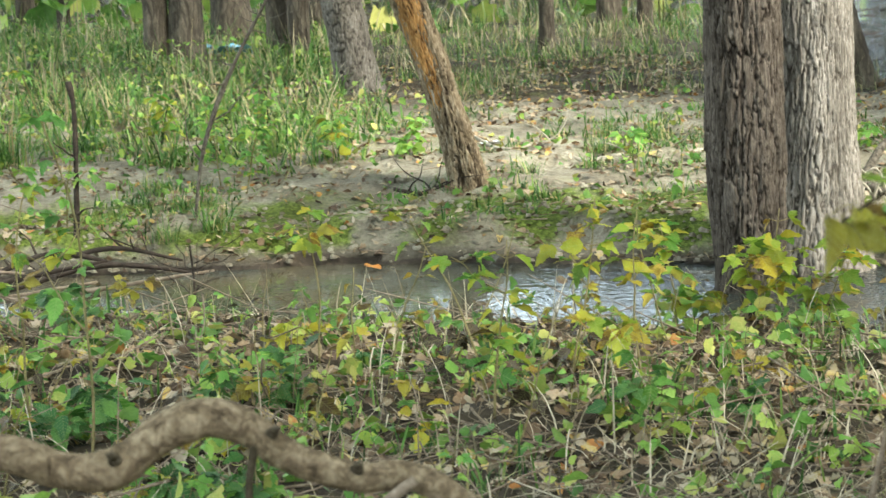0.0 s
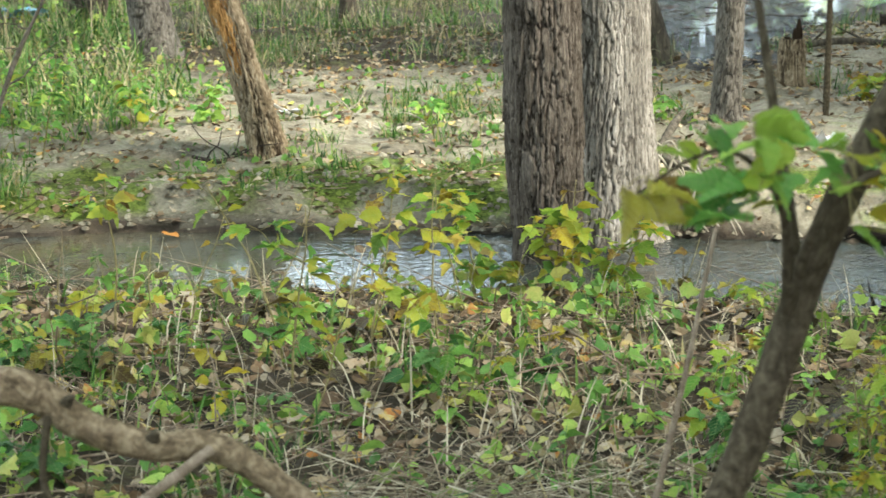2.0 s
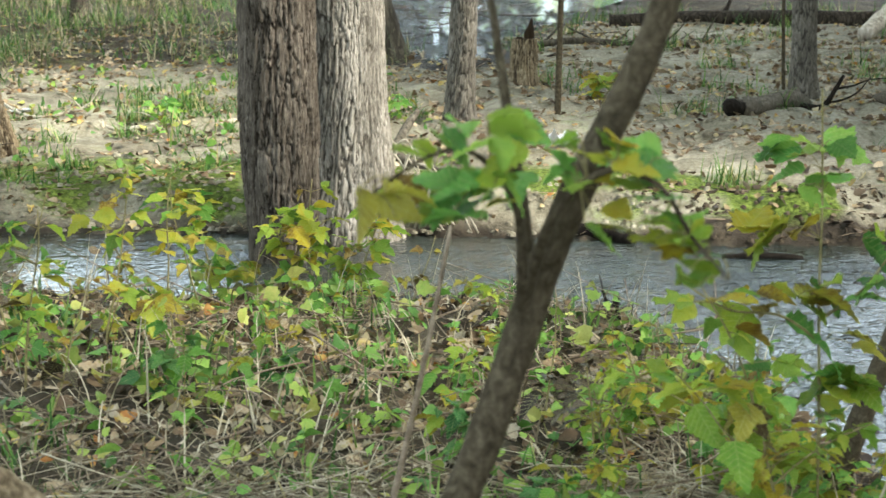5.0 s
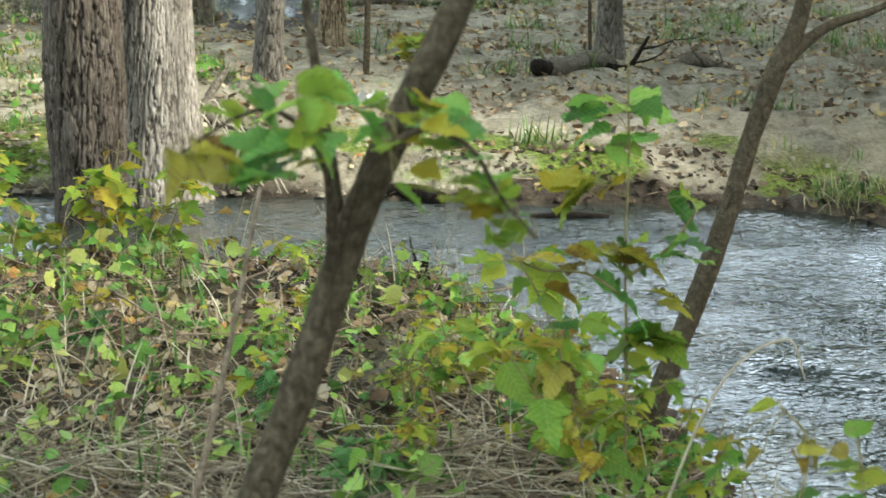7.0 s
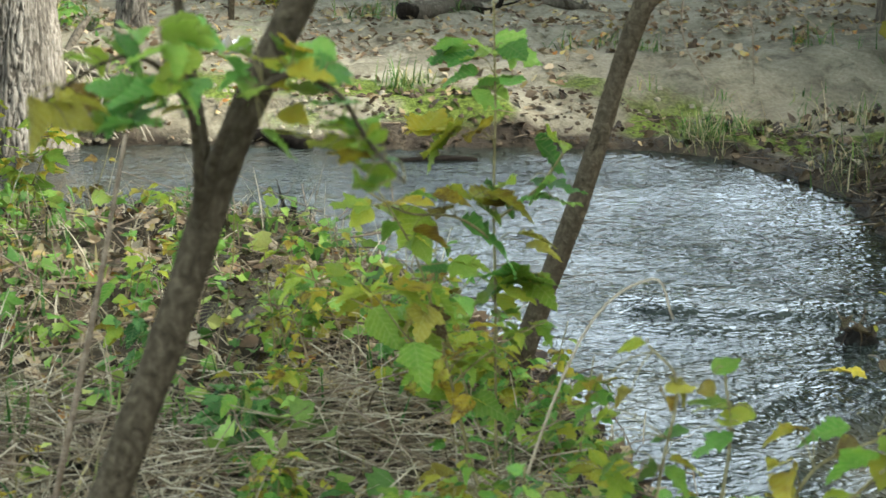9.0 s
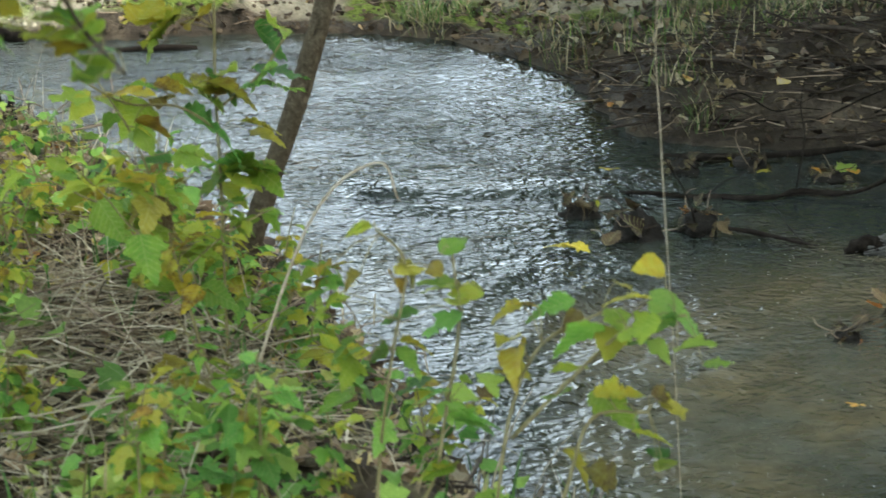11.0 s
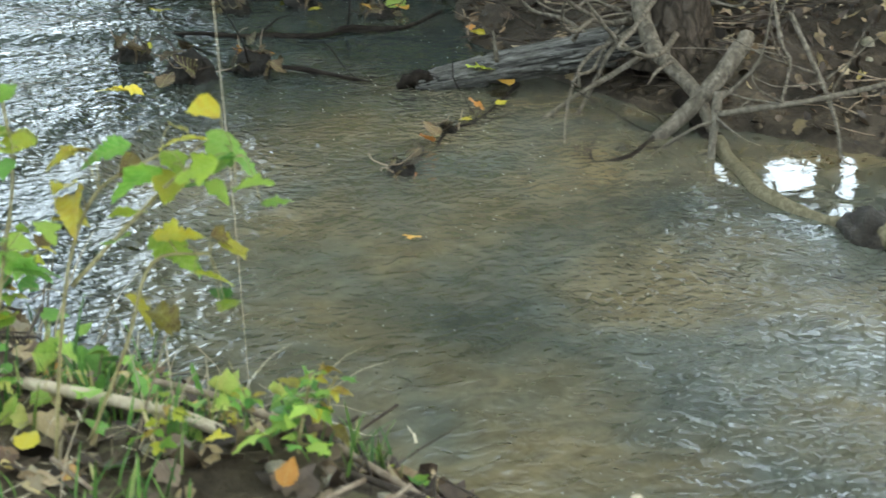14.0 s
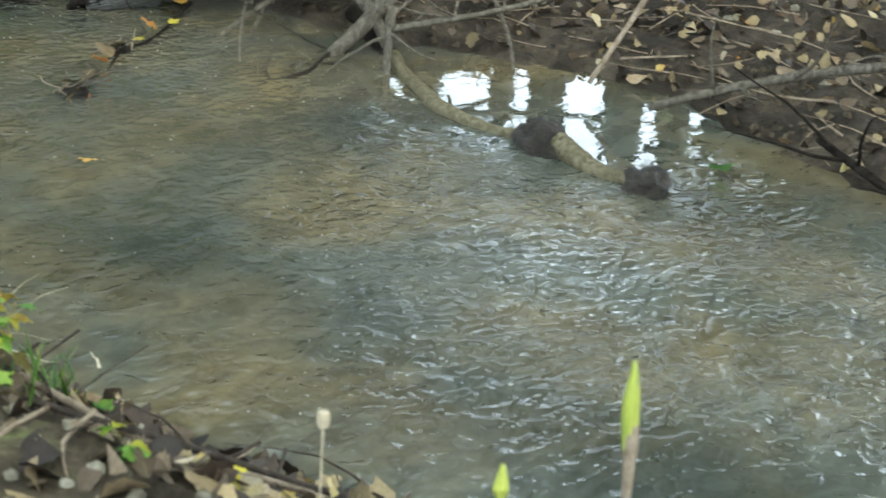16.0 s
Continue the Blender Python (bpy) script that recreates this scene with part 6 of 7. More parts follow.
BANK_LEAVES = [(1.76, 3.20, 0.81, 0.08, 2, LEAF), (1.76, 3.20, 0.88, 0.06, 1, LEAF_YELLOW), (1.69, 3.24, 0.85, 0.07, 2, BROWN_EDGE), (1.63, 3.27, 0.92, 0.07, 1, LEAF), (1.58, 3.29, 0.86, 0.06, 1, BROWN_EDGE), (1.73, 3.21, 0.77, 0.08, 2, LEAF_GREEN), (1.79, 3.18, 0.61, 0.08, 2, LEAF_GREEN), (1.80, 3.17, 0.56, 0.09, 2, LEAF_GREEN), (1.72, 3.22, 0.61, 0.07, 1, LEAF_GREEN), (1.67, 3.24, 0.57, 0.09, 1, LEAF_GREEN), (1.61, 3.27, 0.70, 0.09, 2, LEAF_YELLOW), (1.70, 3.23, 0.71, 0.08, 2, LEAF_YELLOW), (1.56, 3.30, 0.77, 0.08, 2, LEAF), (1.59, 3.29, 0.58, 0.09, 2, LEAF_YELLOW), (1.73, 3.21, 0.49, 0.09, 2, LEAF)]


def hang_leaves(parent, stems, bunches, seed, stalk_r=0.0012):
    """Broad leaves held level on thin stalks, each stalk growing from the nearest point of a stem."""
    rng = random.Random(seed)
    o = Vector(parent.location)
    knots = [Vector(q[:3]) for s in stems for q in smoothed(s, 6)]
    for x, y, z, size, n, m in bunches:
        c = Vector((x, y, z)) - o
        near = min(knots, key=lambda q: (q - c).length + 0.3 * max(0.0, q.z - c.z))
        for k in range(n):
            s = size * rng.uniform(0.8, 1.1)
            out = c - near
            az = math.atan2(-out.x, out.y) + rng.gauss(0, 0.7) + (k - (n - 1) / 2) * 0.9
            head = Vector((-math.sin(az), math.cos(az), 0))
            base = c - head * s * 0.5 + Vector((rng.gauss(0, 0.018), rng.gauss(0, 0.03), rng.gauss(0, 0.018)))
            part("leaf_stalk", tube([(*near, stalk_r), (*((near + base) / 2 + Vector((0, 0, 0.012))), stalk_r * 0.9), (*base, stalk_r * 0.7)], 4, per=3), STEM, parent)
            set_leaf(parent, base, az, rng.gauss(-0.12, 0.3), s, m, rng, 3 if m is BROWN_EDGE and rng.random() < 0.5 else None, 0.4)


def shoot(at, stems, bunches, seed, label, r=0.004):
    e = thing("plant", at, label, "plant", "leafy shoots")
    loc = [[(p[0] - at[0], p[1] - at[1], p[2] - at[2], r * (1 - 0.5 * k / len(s))) for k, p in enumerate(s)] for s in stems]
    for s in loc:
        part("stem", tube(s, 6, 0.1, 20, 5), STEM, e)
    hang_leaves(e, loc, bunches, seed)


shoot((1.89, 4.53, 0.2), [[(1.89, 4.53, 0.2), (1.88, 4.53, 0.64), (1.87, 4.53, 0.91), (1.87, 4.53, 1.11), (1.86, 4.53, 1.38)], [(1.88, 4.53, 0.8), (1.79, 4.56, 0.86), (1.68, 4.6, 0.87), (1.58, 4.64, 0.93)], [(1.87, 4.53, 0.85), (1.96, 4.49, 0.93), (2.02, 4.46, 1.03)]],
      SHOOT_LEAVES + SHOOT_LEAVES[::2], 601, "tall green and yellow shoot with broad level leaves")
shoot((1.80, 3.12, 0.2), [[(1.80, 3.12, 0.2), (1.81, 3.11, 0.44), (1.83, 3.10, 0.61), (1.87, 3.07, 0.73), (1.96, 3.02, 0.79)], [(1.83, 3.10, 0.55), (1.90, 3.05, 0.65), (2.0, 3.0, 0.76), (2.08, 2.94, 0.79)], [(1.85, 3.08, 0.26), (1.91, 3.05, 0.44), (1.95, 3.03, 0.59), (2.03, 2.97, 0.61)]],
      EDGE_LEAVES + EDGE_LEAVES[::2], 602, "yellow and brown leaved shoot leaning over the water")
shoot((1.64, 3.26, 0.2), [[(1.64, 3.26, 0.2), (1.65, 3.26, 0.48), (1.67, 3.25, 0.69), (1.69, 3.24, 0.85), (1.64, 3.26, 0.92)], [(1.65, 3.25, 0.3), (1.73, 3.21, 0.44), (1.75, 3.2, 0.57), (1.77, 3.19, 0.74), (1.76, 3.2, 0.88)]],
      BANK_LEAVES + BANK_LEAVES[::2], 603, "green and yellowing shoot on the bank edge")
ARMS = [[(0.805, 3.1, 1.2), (0.775, 3.0, 1.37), (0.744, 2.96, 1.45), (0.69, 2.97, 1.50), (0.63, 2.98, 1.49), (0.56, 3.0, 1.44)], [(0.80, 3.1, 1.22), (0.808, 2.95, 1.40), (0.868, 2.88, 1.48), (0.936, 2.85, 1.46), (0.98, 2.84, 1.39), (1.03, 2.82, 1.33)]]
hang_leaves(SAP1, [[(x - 0.47, y - 3.2, z - 0.22, 0.003) for x, y, z in s] for s in ARMS], ARM_LEAVES + ARM_LEAVES[::2] + ARM_LEAVES[1::2], 604)

branch("dry_stalk", [(0.70, 4.05, 0.25, 0.008), (0.782, 4.025, 0.63, 0.007), (0.84, 4.01, 0.9, 0.006), (0.896, 4.0, 1.2, 0.004)], TWIG, "thin reddish-brown dead stem on the near bank", "stem", 6, 0.1, twigs=2, seed=51)
branch("reed", [(2.33, 3.25, 0.05, 0.0006), (2.297, 3.275, 0.544, 0.0009), (2.26, 3.3, 1.0, 0.0013), (2.247, 3.31, 1.3, 0.001), (2.3, 3.3, 2.0, 0.001)], STRAW, "long thin straw-coloured stem over the water", "stem", 5, 0.0, seed=52)
branch("reed", [(1.62, 3.9, 0.25, 0.004), (1.764, 3.81, 0.766, 0.003), (1.889, 3.75, 0.9, 0.0025), (1.93, 3.73, 0.82, 0.002)], STRAW, "bent dry grass stem", "stem", 5, 0.0, seed=53)
branch("bare_shrub", [(-1.02, 8.75, 0.1, 0.008), (-1.02, 8.74, 0.3, 0.006), (-1.03, 8.74, 0.46, 0.003)], TWIG_DARK, "small bare twiggy shrub on the near bank", "shrub", 6, 0.1, twigs=9, seed=54)
branch("bud_shoot", [(2.16, 1.46, 0.2, 0.004), (2.152, 1.46, 0.587, 0.004), (2.151, 1.461, 0.64, 0.009), (2.149, 1.463, 0.70, 0.012), (2.148, 1.463, 0.77, 0.003)], BUD, "single furled yellow-green shoot", "shoot", 8, 0.1, seed=55)
branch("bud_shoot", [(2.06, 1.594, 0.2, 0.004), (2.054, 1.594, 0.53, 0.006), (2.054, 1.594, 0.56, 0.011), (2.054, 1.594, 0.60, 0.003)], BUD, "single furled yellow-green shoot", "shoot", 8, 0.1, seed=56)
branch("bud_shoot", [(2.115, 1.984, 0.2, 0.002), (2.115, 1.984, 0.483, 0.002), (2.115, 1.984, 0.488, 0.008), (2.115, 1.984, 0.503, 0.010), (2.115, 1.984, 0.514, 0.008)], STRAW, "dry seed head on a short stalk", "shoot", 8, 0.1, seed=57)

# low cover, thick near the water and thinner towards the eye
rng = random.Random(9)
made = 0
while made < 190:
    x, y = rng.uniform(-2.0, 2.55), rng.uniform(2.4, 8.7)
    P = np.array([(x, y)])
    if inside(P, CREEK)[0] or dist_to(P, NEAR)[0] < 0.12 or abs(x) > 0.36 * y + 0.5 and not (y < 4.5 and x > 0.8):
        continue
    if y < 5.3 and x > 0.4 and x < 1.9 and rng.random() < 0.75:
        continue
    if x > 1.5 and y < 2.9 and rng.random() < 0.8:
        continue
    if x > 1.5 and y > 6.4 and rng.random() < 0.6:
        continue
    if lump(P, 0.45, 51.0)[0] < 0.04 and rng.random() < 0.85:
        continue
    m = rng.choice([LEAF_GREEN, LEAF_GREEN, LEAF_GREEN, LEAF, LEAF, LEAF_YELLOW, BROWN_EDGE])
    plant(x, y, rng.choice((0.08, 0.12, 0.16, 0.22, 0.34)) * rng.uniform(0.8, 1.2), (rng.gauss(0, 0.4), rng.gauss(0, 0.4)), rng.randint(1, 4), (rng.uniform(0.035, 0.07) if rng.random() < 0.7 else rng.uniform(0.08, 0.12)) * (1 if y > 3.4 else 0.8), m, 1000 + made, "low green and yellowing seedling on the leaf litter", "plant", 0, "seedlings on the near bank", 0.35, 0.0025, others=(LEAF_YELLOW, BROWN_EDGE))
    made += 1


# ---- grass, litter and straw
def blades(spots, length, material, name, label, rng, per=14, spread=0.05, width=0.005, kind="stuff", bend=0.5):
    """Tufts of grass in one mesh: each blade a bent, tapering strip."""
    V, F = [], []
    for x, y, z in spots:
        n = max(3, int(per * rng.uniform(0.5, 1.4)))
        for k in range(n):
            a, L = rng.uniform(0, 6.28), length * rng.uniform(0.35, 1.2)
            bx, by = x + rng.gauss(0, spread), y + rng.gauss(0, spread)
            w = width * rng.uniform(0.6, 1.4)
            px, py = -math.sin(a) * w, math.cos(a) * w
            o = len(V)
            lean, curl = abs(rng.gauss(0, 0.35 * max(1.0, bend))), abs(rng.gauss(0, bend * 1.3))
            gone, cz = 0.0, z
            for u in (0, 0.25, 0.5, 0.75, 1.0):
                if u:
                    phi = min(2.4, lean + curl * (u - 0.125))
                    gone, cz = gone + 0.25 * L * math.sin(phi), max(z + 0.004, cz + 0.25 * L * math.cos(phi))
                cx, cy = bx + math.cos(a) * gone, by + math.sin(a) * gone
                t = 1 - 0.85 * u * u
                V += [(cx - px * t, cy - py * t, cz), (cx + px * t, cy + py * t, cz)]
            F += [(o, o + 1, o + 3, o + 2), (o + 2, o + 3, o + 5, o + 4), (o + 4, o + 5, o + 7, o + 6), (o + 6, o + 7, o + 9, o + 8)]
    return tagged(new(name, mesh_of(name, (V, F), material)), label, "grass", kind=kind)


def scatter(n, box, rng, ok=None):
    """n places on dry land in box (x0, y0, x1, y1), each with the ground's height."""
    out = []
    while len(out) < n:
        P = np.array([(rng.uniform(box[0], box[2]), rng.uniform(box[1], box[3])) for _ in range(n * 2)])
        z = land(P)[0]
        keep = ~inside(P, CREEK) & ~inside(P, POOL)
        if ok:
            keep &= ok(P)
        out += [(x, y, h) for (x, y), h, k in zip(P, z, keep) if k]
    return out[:n]


rng = random.Random(15)
patchy = lambda P: lump(P, 0.9, 4.0) > -0.02
left_wood = lambda P: (P[:, 0] < 0.25 - 0.05 * P[:, 1] + 0.35 * lump(P, 0.8, 1.0)) & (P[:, 1] > 12.1 + 0.9 * lump(P, 0.7, 2.0))
blades(scatter(900, (-6, 11.4, 0.6, 21), rng, lambda P: left_wood(P) & (lump(P, 0.7, 12.0) > -0.08)), 0.25, GRASS, "grass", "green grass under the trees on the far bank", rng, 24, 0.07, 0.0055, bend=1.5)
blades(scatter(150, (-6, 12.4, 0.4, 21), rng, lambda P: left_wood(P) & (lump(P, 0.9, 14.0) > 0.05)), 0.42, GRASS_DRY, "grass", "tall half-dry grass and stalks among the trees", rng, 18, 0.10, 0.0045, bend=1.1)
strewn("undergrowth", scatter(4200, (-6, 11.4, 0.8, 22), rng, lambda P: left_wood(P) & (lump(P, 0.55, 17.0) > 0.0)), 0.045, GREENERY, rng, "low green herbs under the far trees", "undergrowth", 0.7, lift=0.2)
blades(scatter(300, (-3.5, 10.85, 2.6, 14), rng, patchy), 0.10, GRASS, "grass", "short green grass tufts on the pale mud", rng, 22, 0.05, 0.004, bend=1.5)
strewn("undergrowth", scatter(900, (-3.5, 10.85, 2.6, 15), rng, lambda P: lump(P, 0.5, 24.0) > 0.02), 0.05, GREENERY, rng, "small green seedlings on the far mud", "undergrowth", 0.7, lift=0.07)
blades(scatter(170, (-0.6, 14.2, 3.0, 22), rng, lambda P: lump(P, 0.8, 33.0) > 0.1), 0.24, GRASS_DRY, "grass", "dry grass at the back of the mudflat", rng, 16, 0.08, 0.0035, bend=1.2)
blades(scatter(260, (-0.6, 15.0, 3.0, 24), rng, lambda P: lump(P, 0.9, 35.0) > 0.0), 0.18, GRASS, "grass", "green grass at the back of the mudflat", rng, 18, 0.08, 0.004, bend=1.3)
blades(scatter(200, (3.4, 11.8, 9.5, 18), rng, lambda P: lump(P, 0.8, 8.0) > 0.1), 0.18, GRASS, "grass", "green grass patches on the wet mudflat", rng, 20, 0.06, 0.003, bend=1.3)
blades(scatter(70, (4.6, 7.6, 8.0, 10.8), rng, lambda P: lump(P, 0.5, 6.0) > -0.05), 0.13, GRASS, "grass", "grass on the mossy creek bank", rng, 16, 0.05, 0.003, bend=1.3)
blades(scatter(260, (4.75, 6.7, 7.5, 9.2), rng, lambda P: lump(P, 0.5, 16.0) > 0.08), 0.22, GRASS_DRY, "grass", "straggling dry grass on the shaded bank", rng, 9, 0.06, 0.0025, bend=1.2)
blades(scatter(500, (8, 14, 20, 24), rng), 0.35, GRASS_DRY, "grass", "rough grass at the edge of the wood", rng, 9, 0.12, 0.007, bend=0.7)
blades(scatter(220, (-2.4, 3.0, 2.3, 8.6), rng), 0.13, GRASS, "grass", "sparse grass among the near plants", rng, 9, 0.05, 0.004)
blades(scatter(45, (1.0, 2.8, 2.4, 3.6), rng), 0.10, GRASS, "grass", "bright grass at the water's edge", rng, 14, 0.05, 0.004)
blades(scatter(1300, (-2.4, 3.0, 2.5, 8.6), rng), 0.26, STRAW, "grass", "dry stalks fallen about among the near plants", rng, 5, 0.07, 0.0022, bend=2.2)
strewn("undergrowth", scatter(3800, (-2.4, 2.2, 2.6, 8.8), rng, lambda P: (lump(P, 0.4, 21.0) > 0.03) & ~((P[:, 0] > 1.5) & (P[:, 1] < 2.9))), 0.062, GREENERY, rng, "small green ground leaves on the near bank", "undergrowth", 0.6, lift=0.10)
for k, (x, y, L) in enumerate([(-1.15, 10.85, 0.22), (-1.4, 10.8, 0.16), (0.45, 11.8, 0.12), (3.66, 10.15, 0.17), (3.8, 10.25, 0.12), (4.95, 9.2, 0.16), (1.0, 12.8, 0.16), (0.9, 12.3, 0.14), (1.25, 12.7, 0.16)]):
    blades([(x, y, ground_z(x, y))], L, GRASS, "grass_tuft", "thick green tuft of grass on the bank", rng, 90, 0.05, 0.003, "stuff", 1.2)["group"] = "grass tufts"
strewn("leaf_litter", scatter(15000, (-4, 10.7, 7.5, 17), rng, lambda P: lump(P, 0.35, 27.0) > -0.12), 0.042, LITTER, rng, "scattered dry fallen leaves on the far mud", "leaf litter")
strewn("leaf_litter", scatter(13000, (-2.6, 1.8, 2.7, 9.0), rng, lambda P: ~((P[:, 0] > 1.5) & (P[:, 1] < 3.3)) | (lump(P, 0.25, 67.0) > 0.2)), 0.052, LITTER, rng, "brown fallen leaves covering the near bank", "leaf litter", 0.5)
strewn("leaf_litter", scatter(2600, (2.4, 10.0, 9.0, 15.5), rng, lambda P: lump(P, 0.5, 37.0) > 0.0), 0.055, LITTER, rng, "fallen leaves scattered over the wet mudflat", "leaf litter", 0.6)


def along(line, n, lo, hi, rng, x0=-3.4):
    """Places on the land beside a shoreline, lo to hi metres from it."""
    out = []
    box = (x0, 2.0, 6.2, 12.2)
    while len(out) < n:
        P = np.array([(rng.uniform(box[0], box[2]), rng.uniform(box[1], box[3])) for _ in range(4000)])
        d = dist_to(P, line)
        keep = (d > lo) & (d < hi) & ~inside(P, CREEK)
        z = land(P[keep])[0]
        out += [(x, y, h) for (x, y), h in zip(P[keep], z)]
    return out[:n]


def clods(name, spots, size, material, rng, label):
    """Small crumbs of mud and stone, each an uneven lump, in one mesh."""
    V, F = [], []
    for x, y, z in spots:
        s = size * rng.uniform(0.4, 1.5)
        o = len(V)
        for k in range(3):
            ring = (0.0, 0.75, 1.0)[k]
            for j in range(6):
                a = j * math.pi / 3 + rng.uniform(-0.3, 0.3)
                r = s * (1.0, 0.8, 0.35)[k] * rng.uniform(0.7, 1.25)
                V.append((x + r * math.cos(a), y + r * math.sin(a), z - 0.3 * s + ring * s * rng.uniform(0.7, 1.1)))
        for k in range(2):
            for j in range(6):
                a, b = o + k * 6 + j, o + k * 6 + (j + 1) % 6
                F.append((a, b, b + 6, a + 6))
        F.append(tuple(range(o + 12, o + 18)))
    return tagged(new(name, mesh_of(name, (V, F), material)), label, "mud clods", kind="stuff")


DARK_LITTER = leaf_mat("sodden_leaf", [(0.0, (0.018, 0.012, 0.008)), (0.4, (0.045, 0.03, 0.02)), (0.75, (0.13, 0.09, 0.055)), (0.95, (0.26, 0.19, 0.095))], 0.05, True, 0.5)
CLOD = plain("dark_crumbly_mud", (0.022, 0.016, 0.010), (0.10, 0.076, 0.051), 25, 0.8, 0.6, 0.01)
bank = along(FAR, 2800, 0.0, 0.55, rng)
clods("mud_clods", [q for q in bank if q[0] > 3.2], 0.013, CLOD, rng, "dark crumbs of mud on the cut creek bank")
clods("mud_clods", [q for q in bank if q[0] <= 3.2], 0.015, MUD, rng, "crumbs of mud along the far waterline")
clods("mud_clods", along(FAR, 1500, 0.4, 3.0, rng), 0.018, MUD, rng, "pale crumbs of dried mud on the flat")
edge = along(FAR, 1500, 0.0, 0.5, rng)
strewn("leaf_litter", [q for q in edge if q[0] > 3.2], 0.05, DARK_LITTER, rng, "sodden dark leaves along the shaded waterline", "leaf litter", 0.6)
strewn("leaf_litter", [q for q in edge if q[0] <= 3.2][::2], 0.045, LITTER, rng, "fallen leaves along the far waterline", "leaf litter", 0.5)
strewn("leaf_litter", along(NEAR, 1200, 0.0, 0.5, rng), 0.055, DARK_LITTER, rng, "sodden dark leaves along the near waterline", "leaf litter", 0.6)
sodden = [q for q in along(FAR, 2600, 0.3, 2.4, rng, 4.4) if q[1] < 9.4]
strewn("leaf_litter", sodden, 0.055, DARK_LITTER, rng, "dark wet leaves covering the shaded bank", "leaf litter", 0.8, lift=0.03)
strewn("leaf_litter", scatter(520, (4.6, 2.0, 7.5, 8.6), rng), 0.05, LITTER, rng, "brown fallen leaves on the root-woven bank", "leaf litter", 0.5)


def sticks(name, spots, length, r, material, rng, label, rise=0.12):
    """Loose twigs and straws, crossing one another on the ground, in one mesh."""
    V, F = [], []
    for x, y, z in spots:
        a, L = rng.uniform(0, 6.28), length * rng.uniform(0.35, 1.3)
        t = rng.gauss(0, rise)
        d = Vector((math.cos(a), math.sin(a), t)).normalized()
        c = Vector((x, y, z + 0.012 + abs(t) * L * 0.5))
        side = Vector((-d.y, d.x, 0)) * L * rng.gauss(0, 0.1)
        w = r * rng.uniform(0.5, 1.4)
        v, f = tube([(*(c - d * L / 2), w), (*(c + side), w * 0.8), (*(c + d * L / 2), w * 0.3)], 5, per=2)
        o = len(V)
        V.extend(v)
        F.extend(tuple(i + o for i in q) for q in f)
    return tagged(new(name, mesh_of(name, (V, F), material)), label, "twigs", kind="stuff")


sticks("twigs", scatter(420, (-2.4, 1.9, 2.6, 8.9), rng), 0.30, 0.004, TWIG, rng, "dry twigs lying among the near plants", 0.05)
sticks("twigs", scatter(320, (-3.5, 10.6, 6.5, 15), rng), 0.22, 0.003, TWIG, rng, "dry twigs scattered over the far mud")
sticks("twigs", scatter(150, (4.6, 2.2, 6.6, 7.6), rng), 0.3, 0.0035, TWIG, rng, "tangle of dry twigs and roots on the bank", 0.06)
sticks("twigs", scatter(700, (4.6, 4.5, 6.8, 7.8), rng), 0.42, 0.0045, TWIG_DARK, rng, "dark wet twigs on the shaded bank", 0.12)
sticks("twigs", [(x, y, 0.365) for x, y in ((rng.uniform(2.8, 5.5), rng.uniform(14.5, 22)) for _ in range(240))], 0.3, 0.006, TWIG_DARK, rng, "drowned twigs in the far pool", 0.06)
sticks("straw", scatter(1700, (0.2, 4.0, 2.0, 5.4), rng), 0.36, 0.0021, STRAW, rng, "flattened mat of dry straw on the near bank", 0.2)
sticks("twigs", along(FAR, 300, -0.05, 0.5, rng), 0.2, 0.0025, TWIG, rng, "dark twigs and bare roots along the far waterline", 0.15)
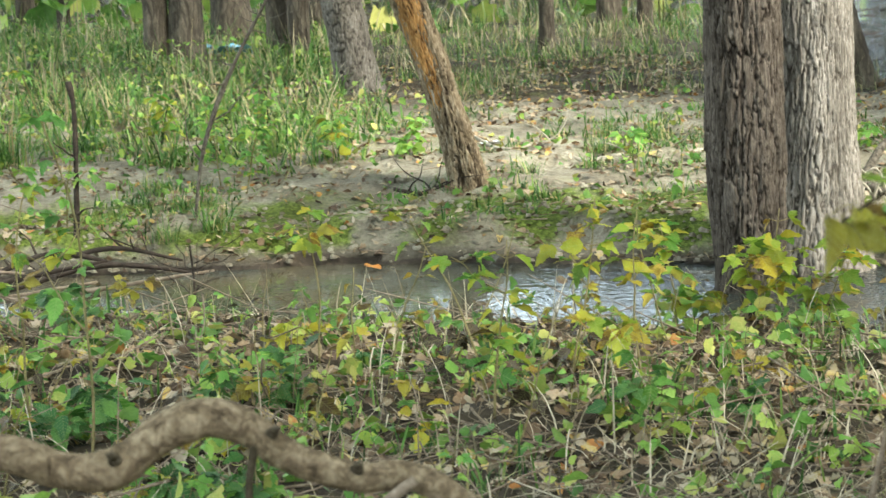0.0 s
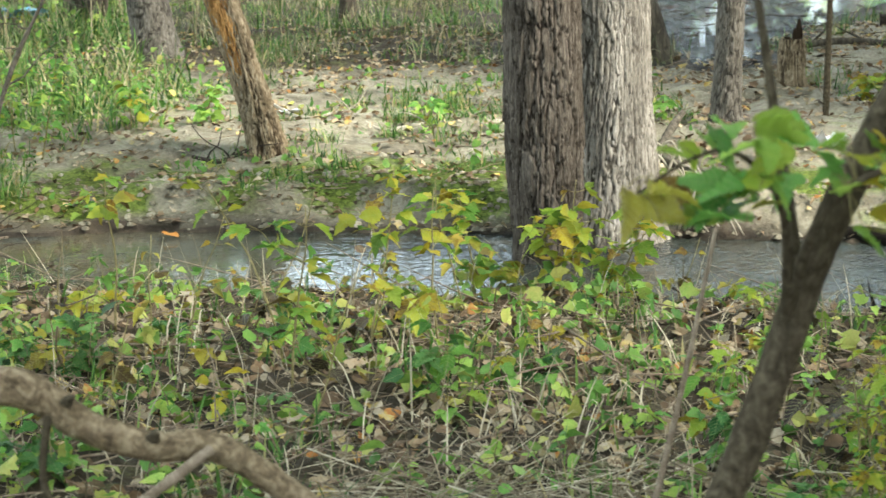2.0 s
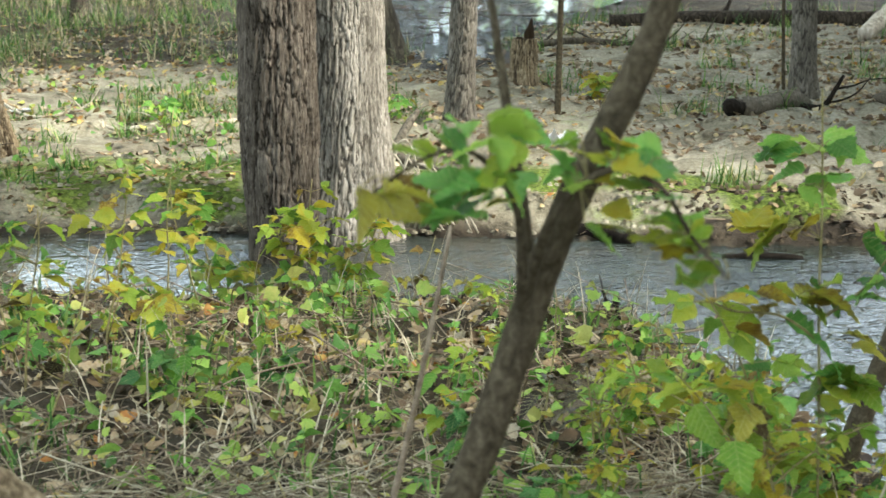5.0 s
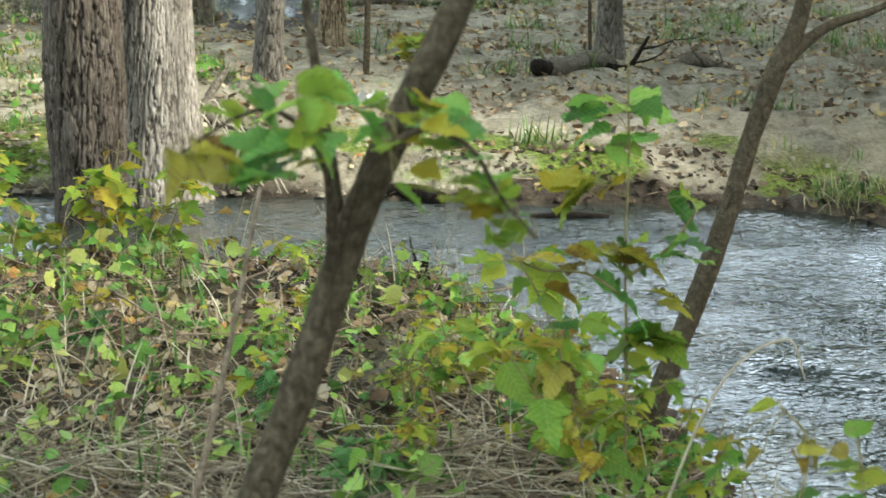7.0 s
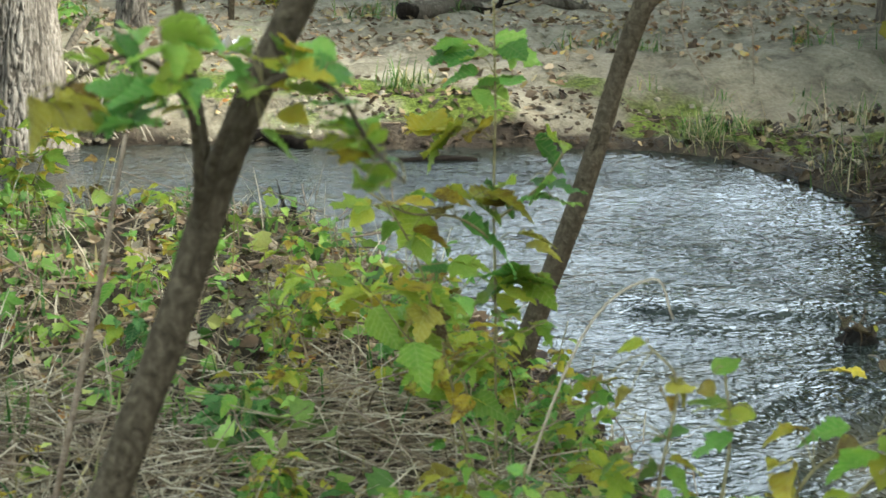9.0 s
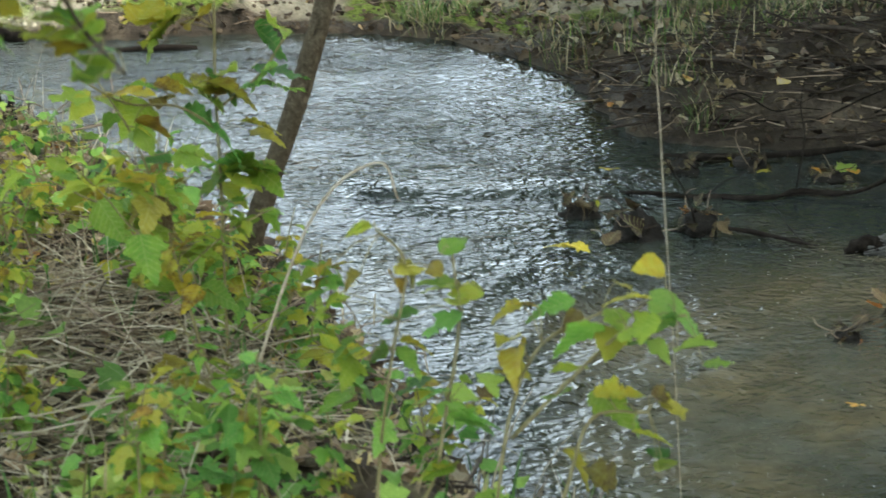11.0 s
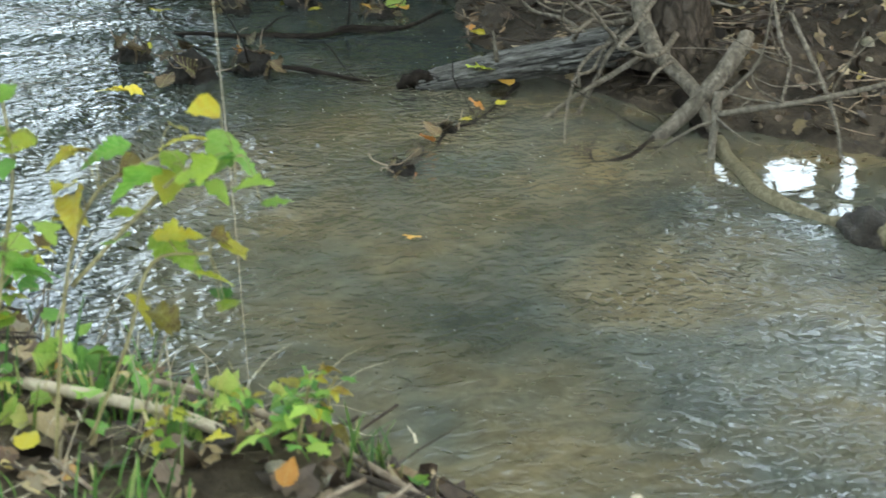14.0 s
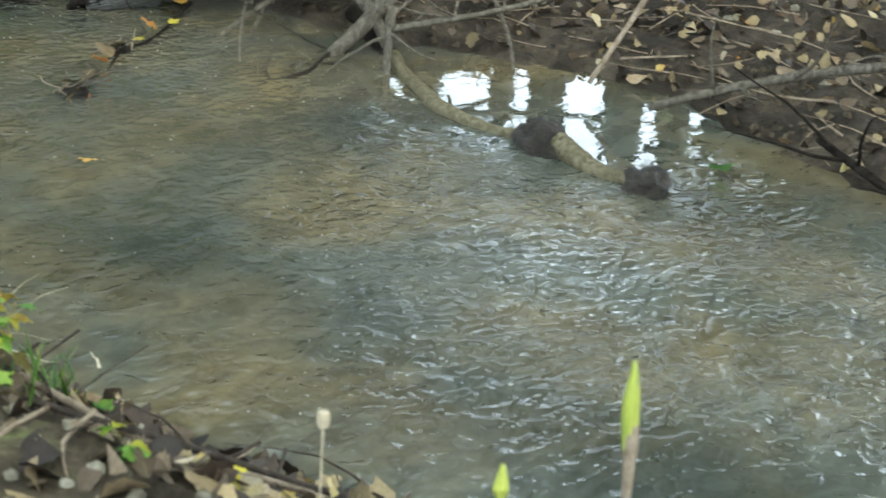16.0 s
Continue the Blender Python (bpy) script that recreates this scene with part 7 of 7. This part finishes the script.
sticks("twigs", along(NEAR, 170, 0.0, 0.4, rng), 0.3, 0.004, TWIG_DARK, rng, "dark twigs along the near waterline", 0.12)
strewn("undergrowth", scatter(2200, (-16, 20, 10, 34), rng), 0.32, GREENERY, rng, "undergrowth in the depth of the wood", "undergrowth", 0.8, lift=0.9)
blades(scatter(420, (-9, 20, 5, 30), rng), 0.42, GRASS_DRY, "grass", "rank grass in the depth of the wood", rng, 9, 0.25, 0.010, bend=1.1)
sticks("twigs", scatter(520, (-2.2, 4.0, 2.4, 8.7), rng), 0.5, 0.003, TWIG, rng, "dead stems tangled among the near plants", 0.22)

strewn("leaf_litter", scatter(420, (1.5, 1.6, 2.65, 3.6), rng), 0.075, DARK_LITTER, rng, "large curled brown leaves at the near water's edge", "leaf litter", 0.6)
strewn("leaf_litter", scatter(7000, (-9, -7, 2.3, 3.2), rng, lambda P: (P[:, 1] < 1.8) | (P[:, 0] < -2.5)), 0.055, LITTER, rng, "fallen leaves on the ground behind the near plants", "leaf litter", 0.5)
strewn("undergrowth", scatter(2600, (-9, -7, 2.3, 3.2), rng, lambda P: ((P[:, 1] < 2.2) | (P[:, 0] < -2.4)) & (lump(P, 0.7, 61.0) > 0.0)), 0.065, GREENERY, rng, "low green leaves on the ground behind the near plants", "undergrowth", 0.6, lift=0.08)
bright = scatter(26, (1.6, 1.8, 2.6, 3.2), rng)
for k, (x, y, z) in enumerate(bright):
    drift_leaf(x, y, rng.uniform(0.05, 0.085), (YELLOW_LEAF, ORANGE_LEAF, LEAF_GREEN, BROWN_LEAF)[k % 4], 0.9 * k, ("bright yellow leaf fallen on the near bank", "orange leaf fallen on the near bank", "green leaf fallen on the near bank", "curled brown leaf on the near bank")[k % 4], rng.gauss(0.2, 0.4), z + 0.03)["group"] = "bright leaves on the near bank"
branch("bud_husk", [(2.157, 1.459, 0.50, 0.0045), (2.152, 1.459, 0.60, 0.0075), (2.150, 1.459, 0.655, 0.0105), (2.150, 1.459, 0.68, 0.010)], TWIG, "brown husk round the foot of a furled shoot", "husk", 8, 0.15, seed=58)
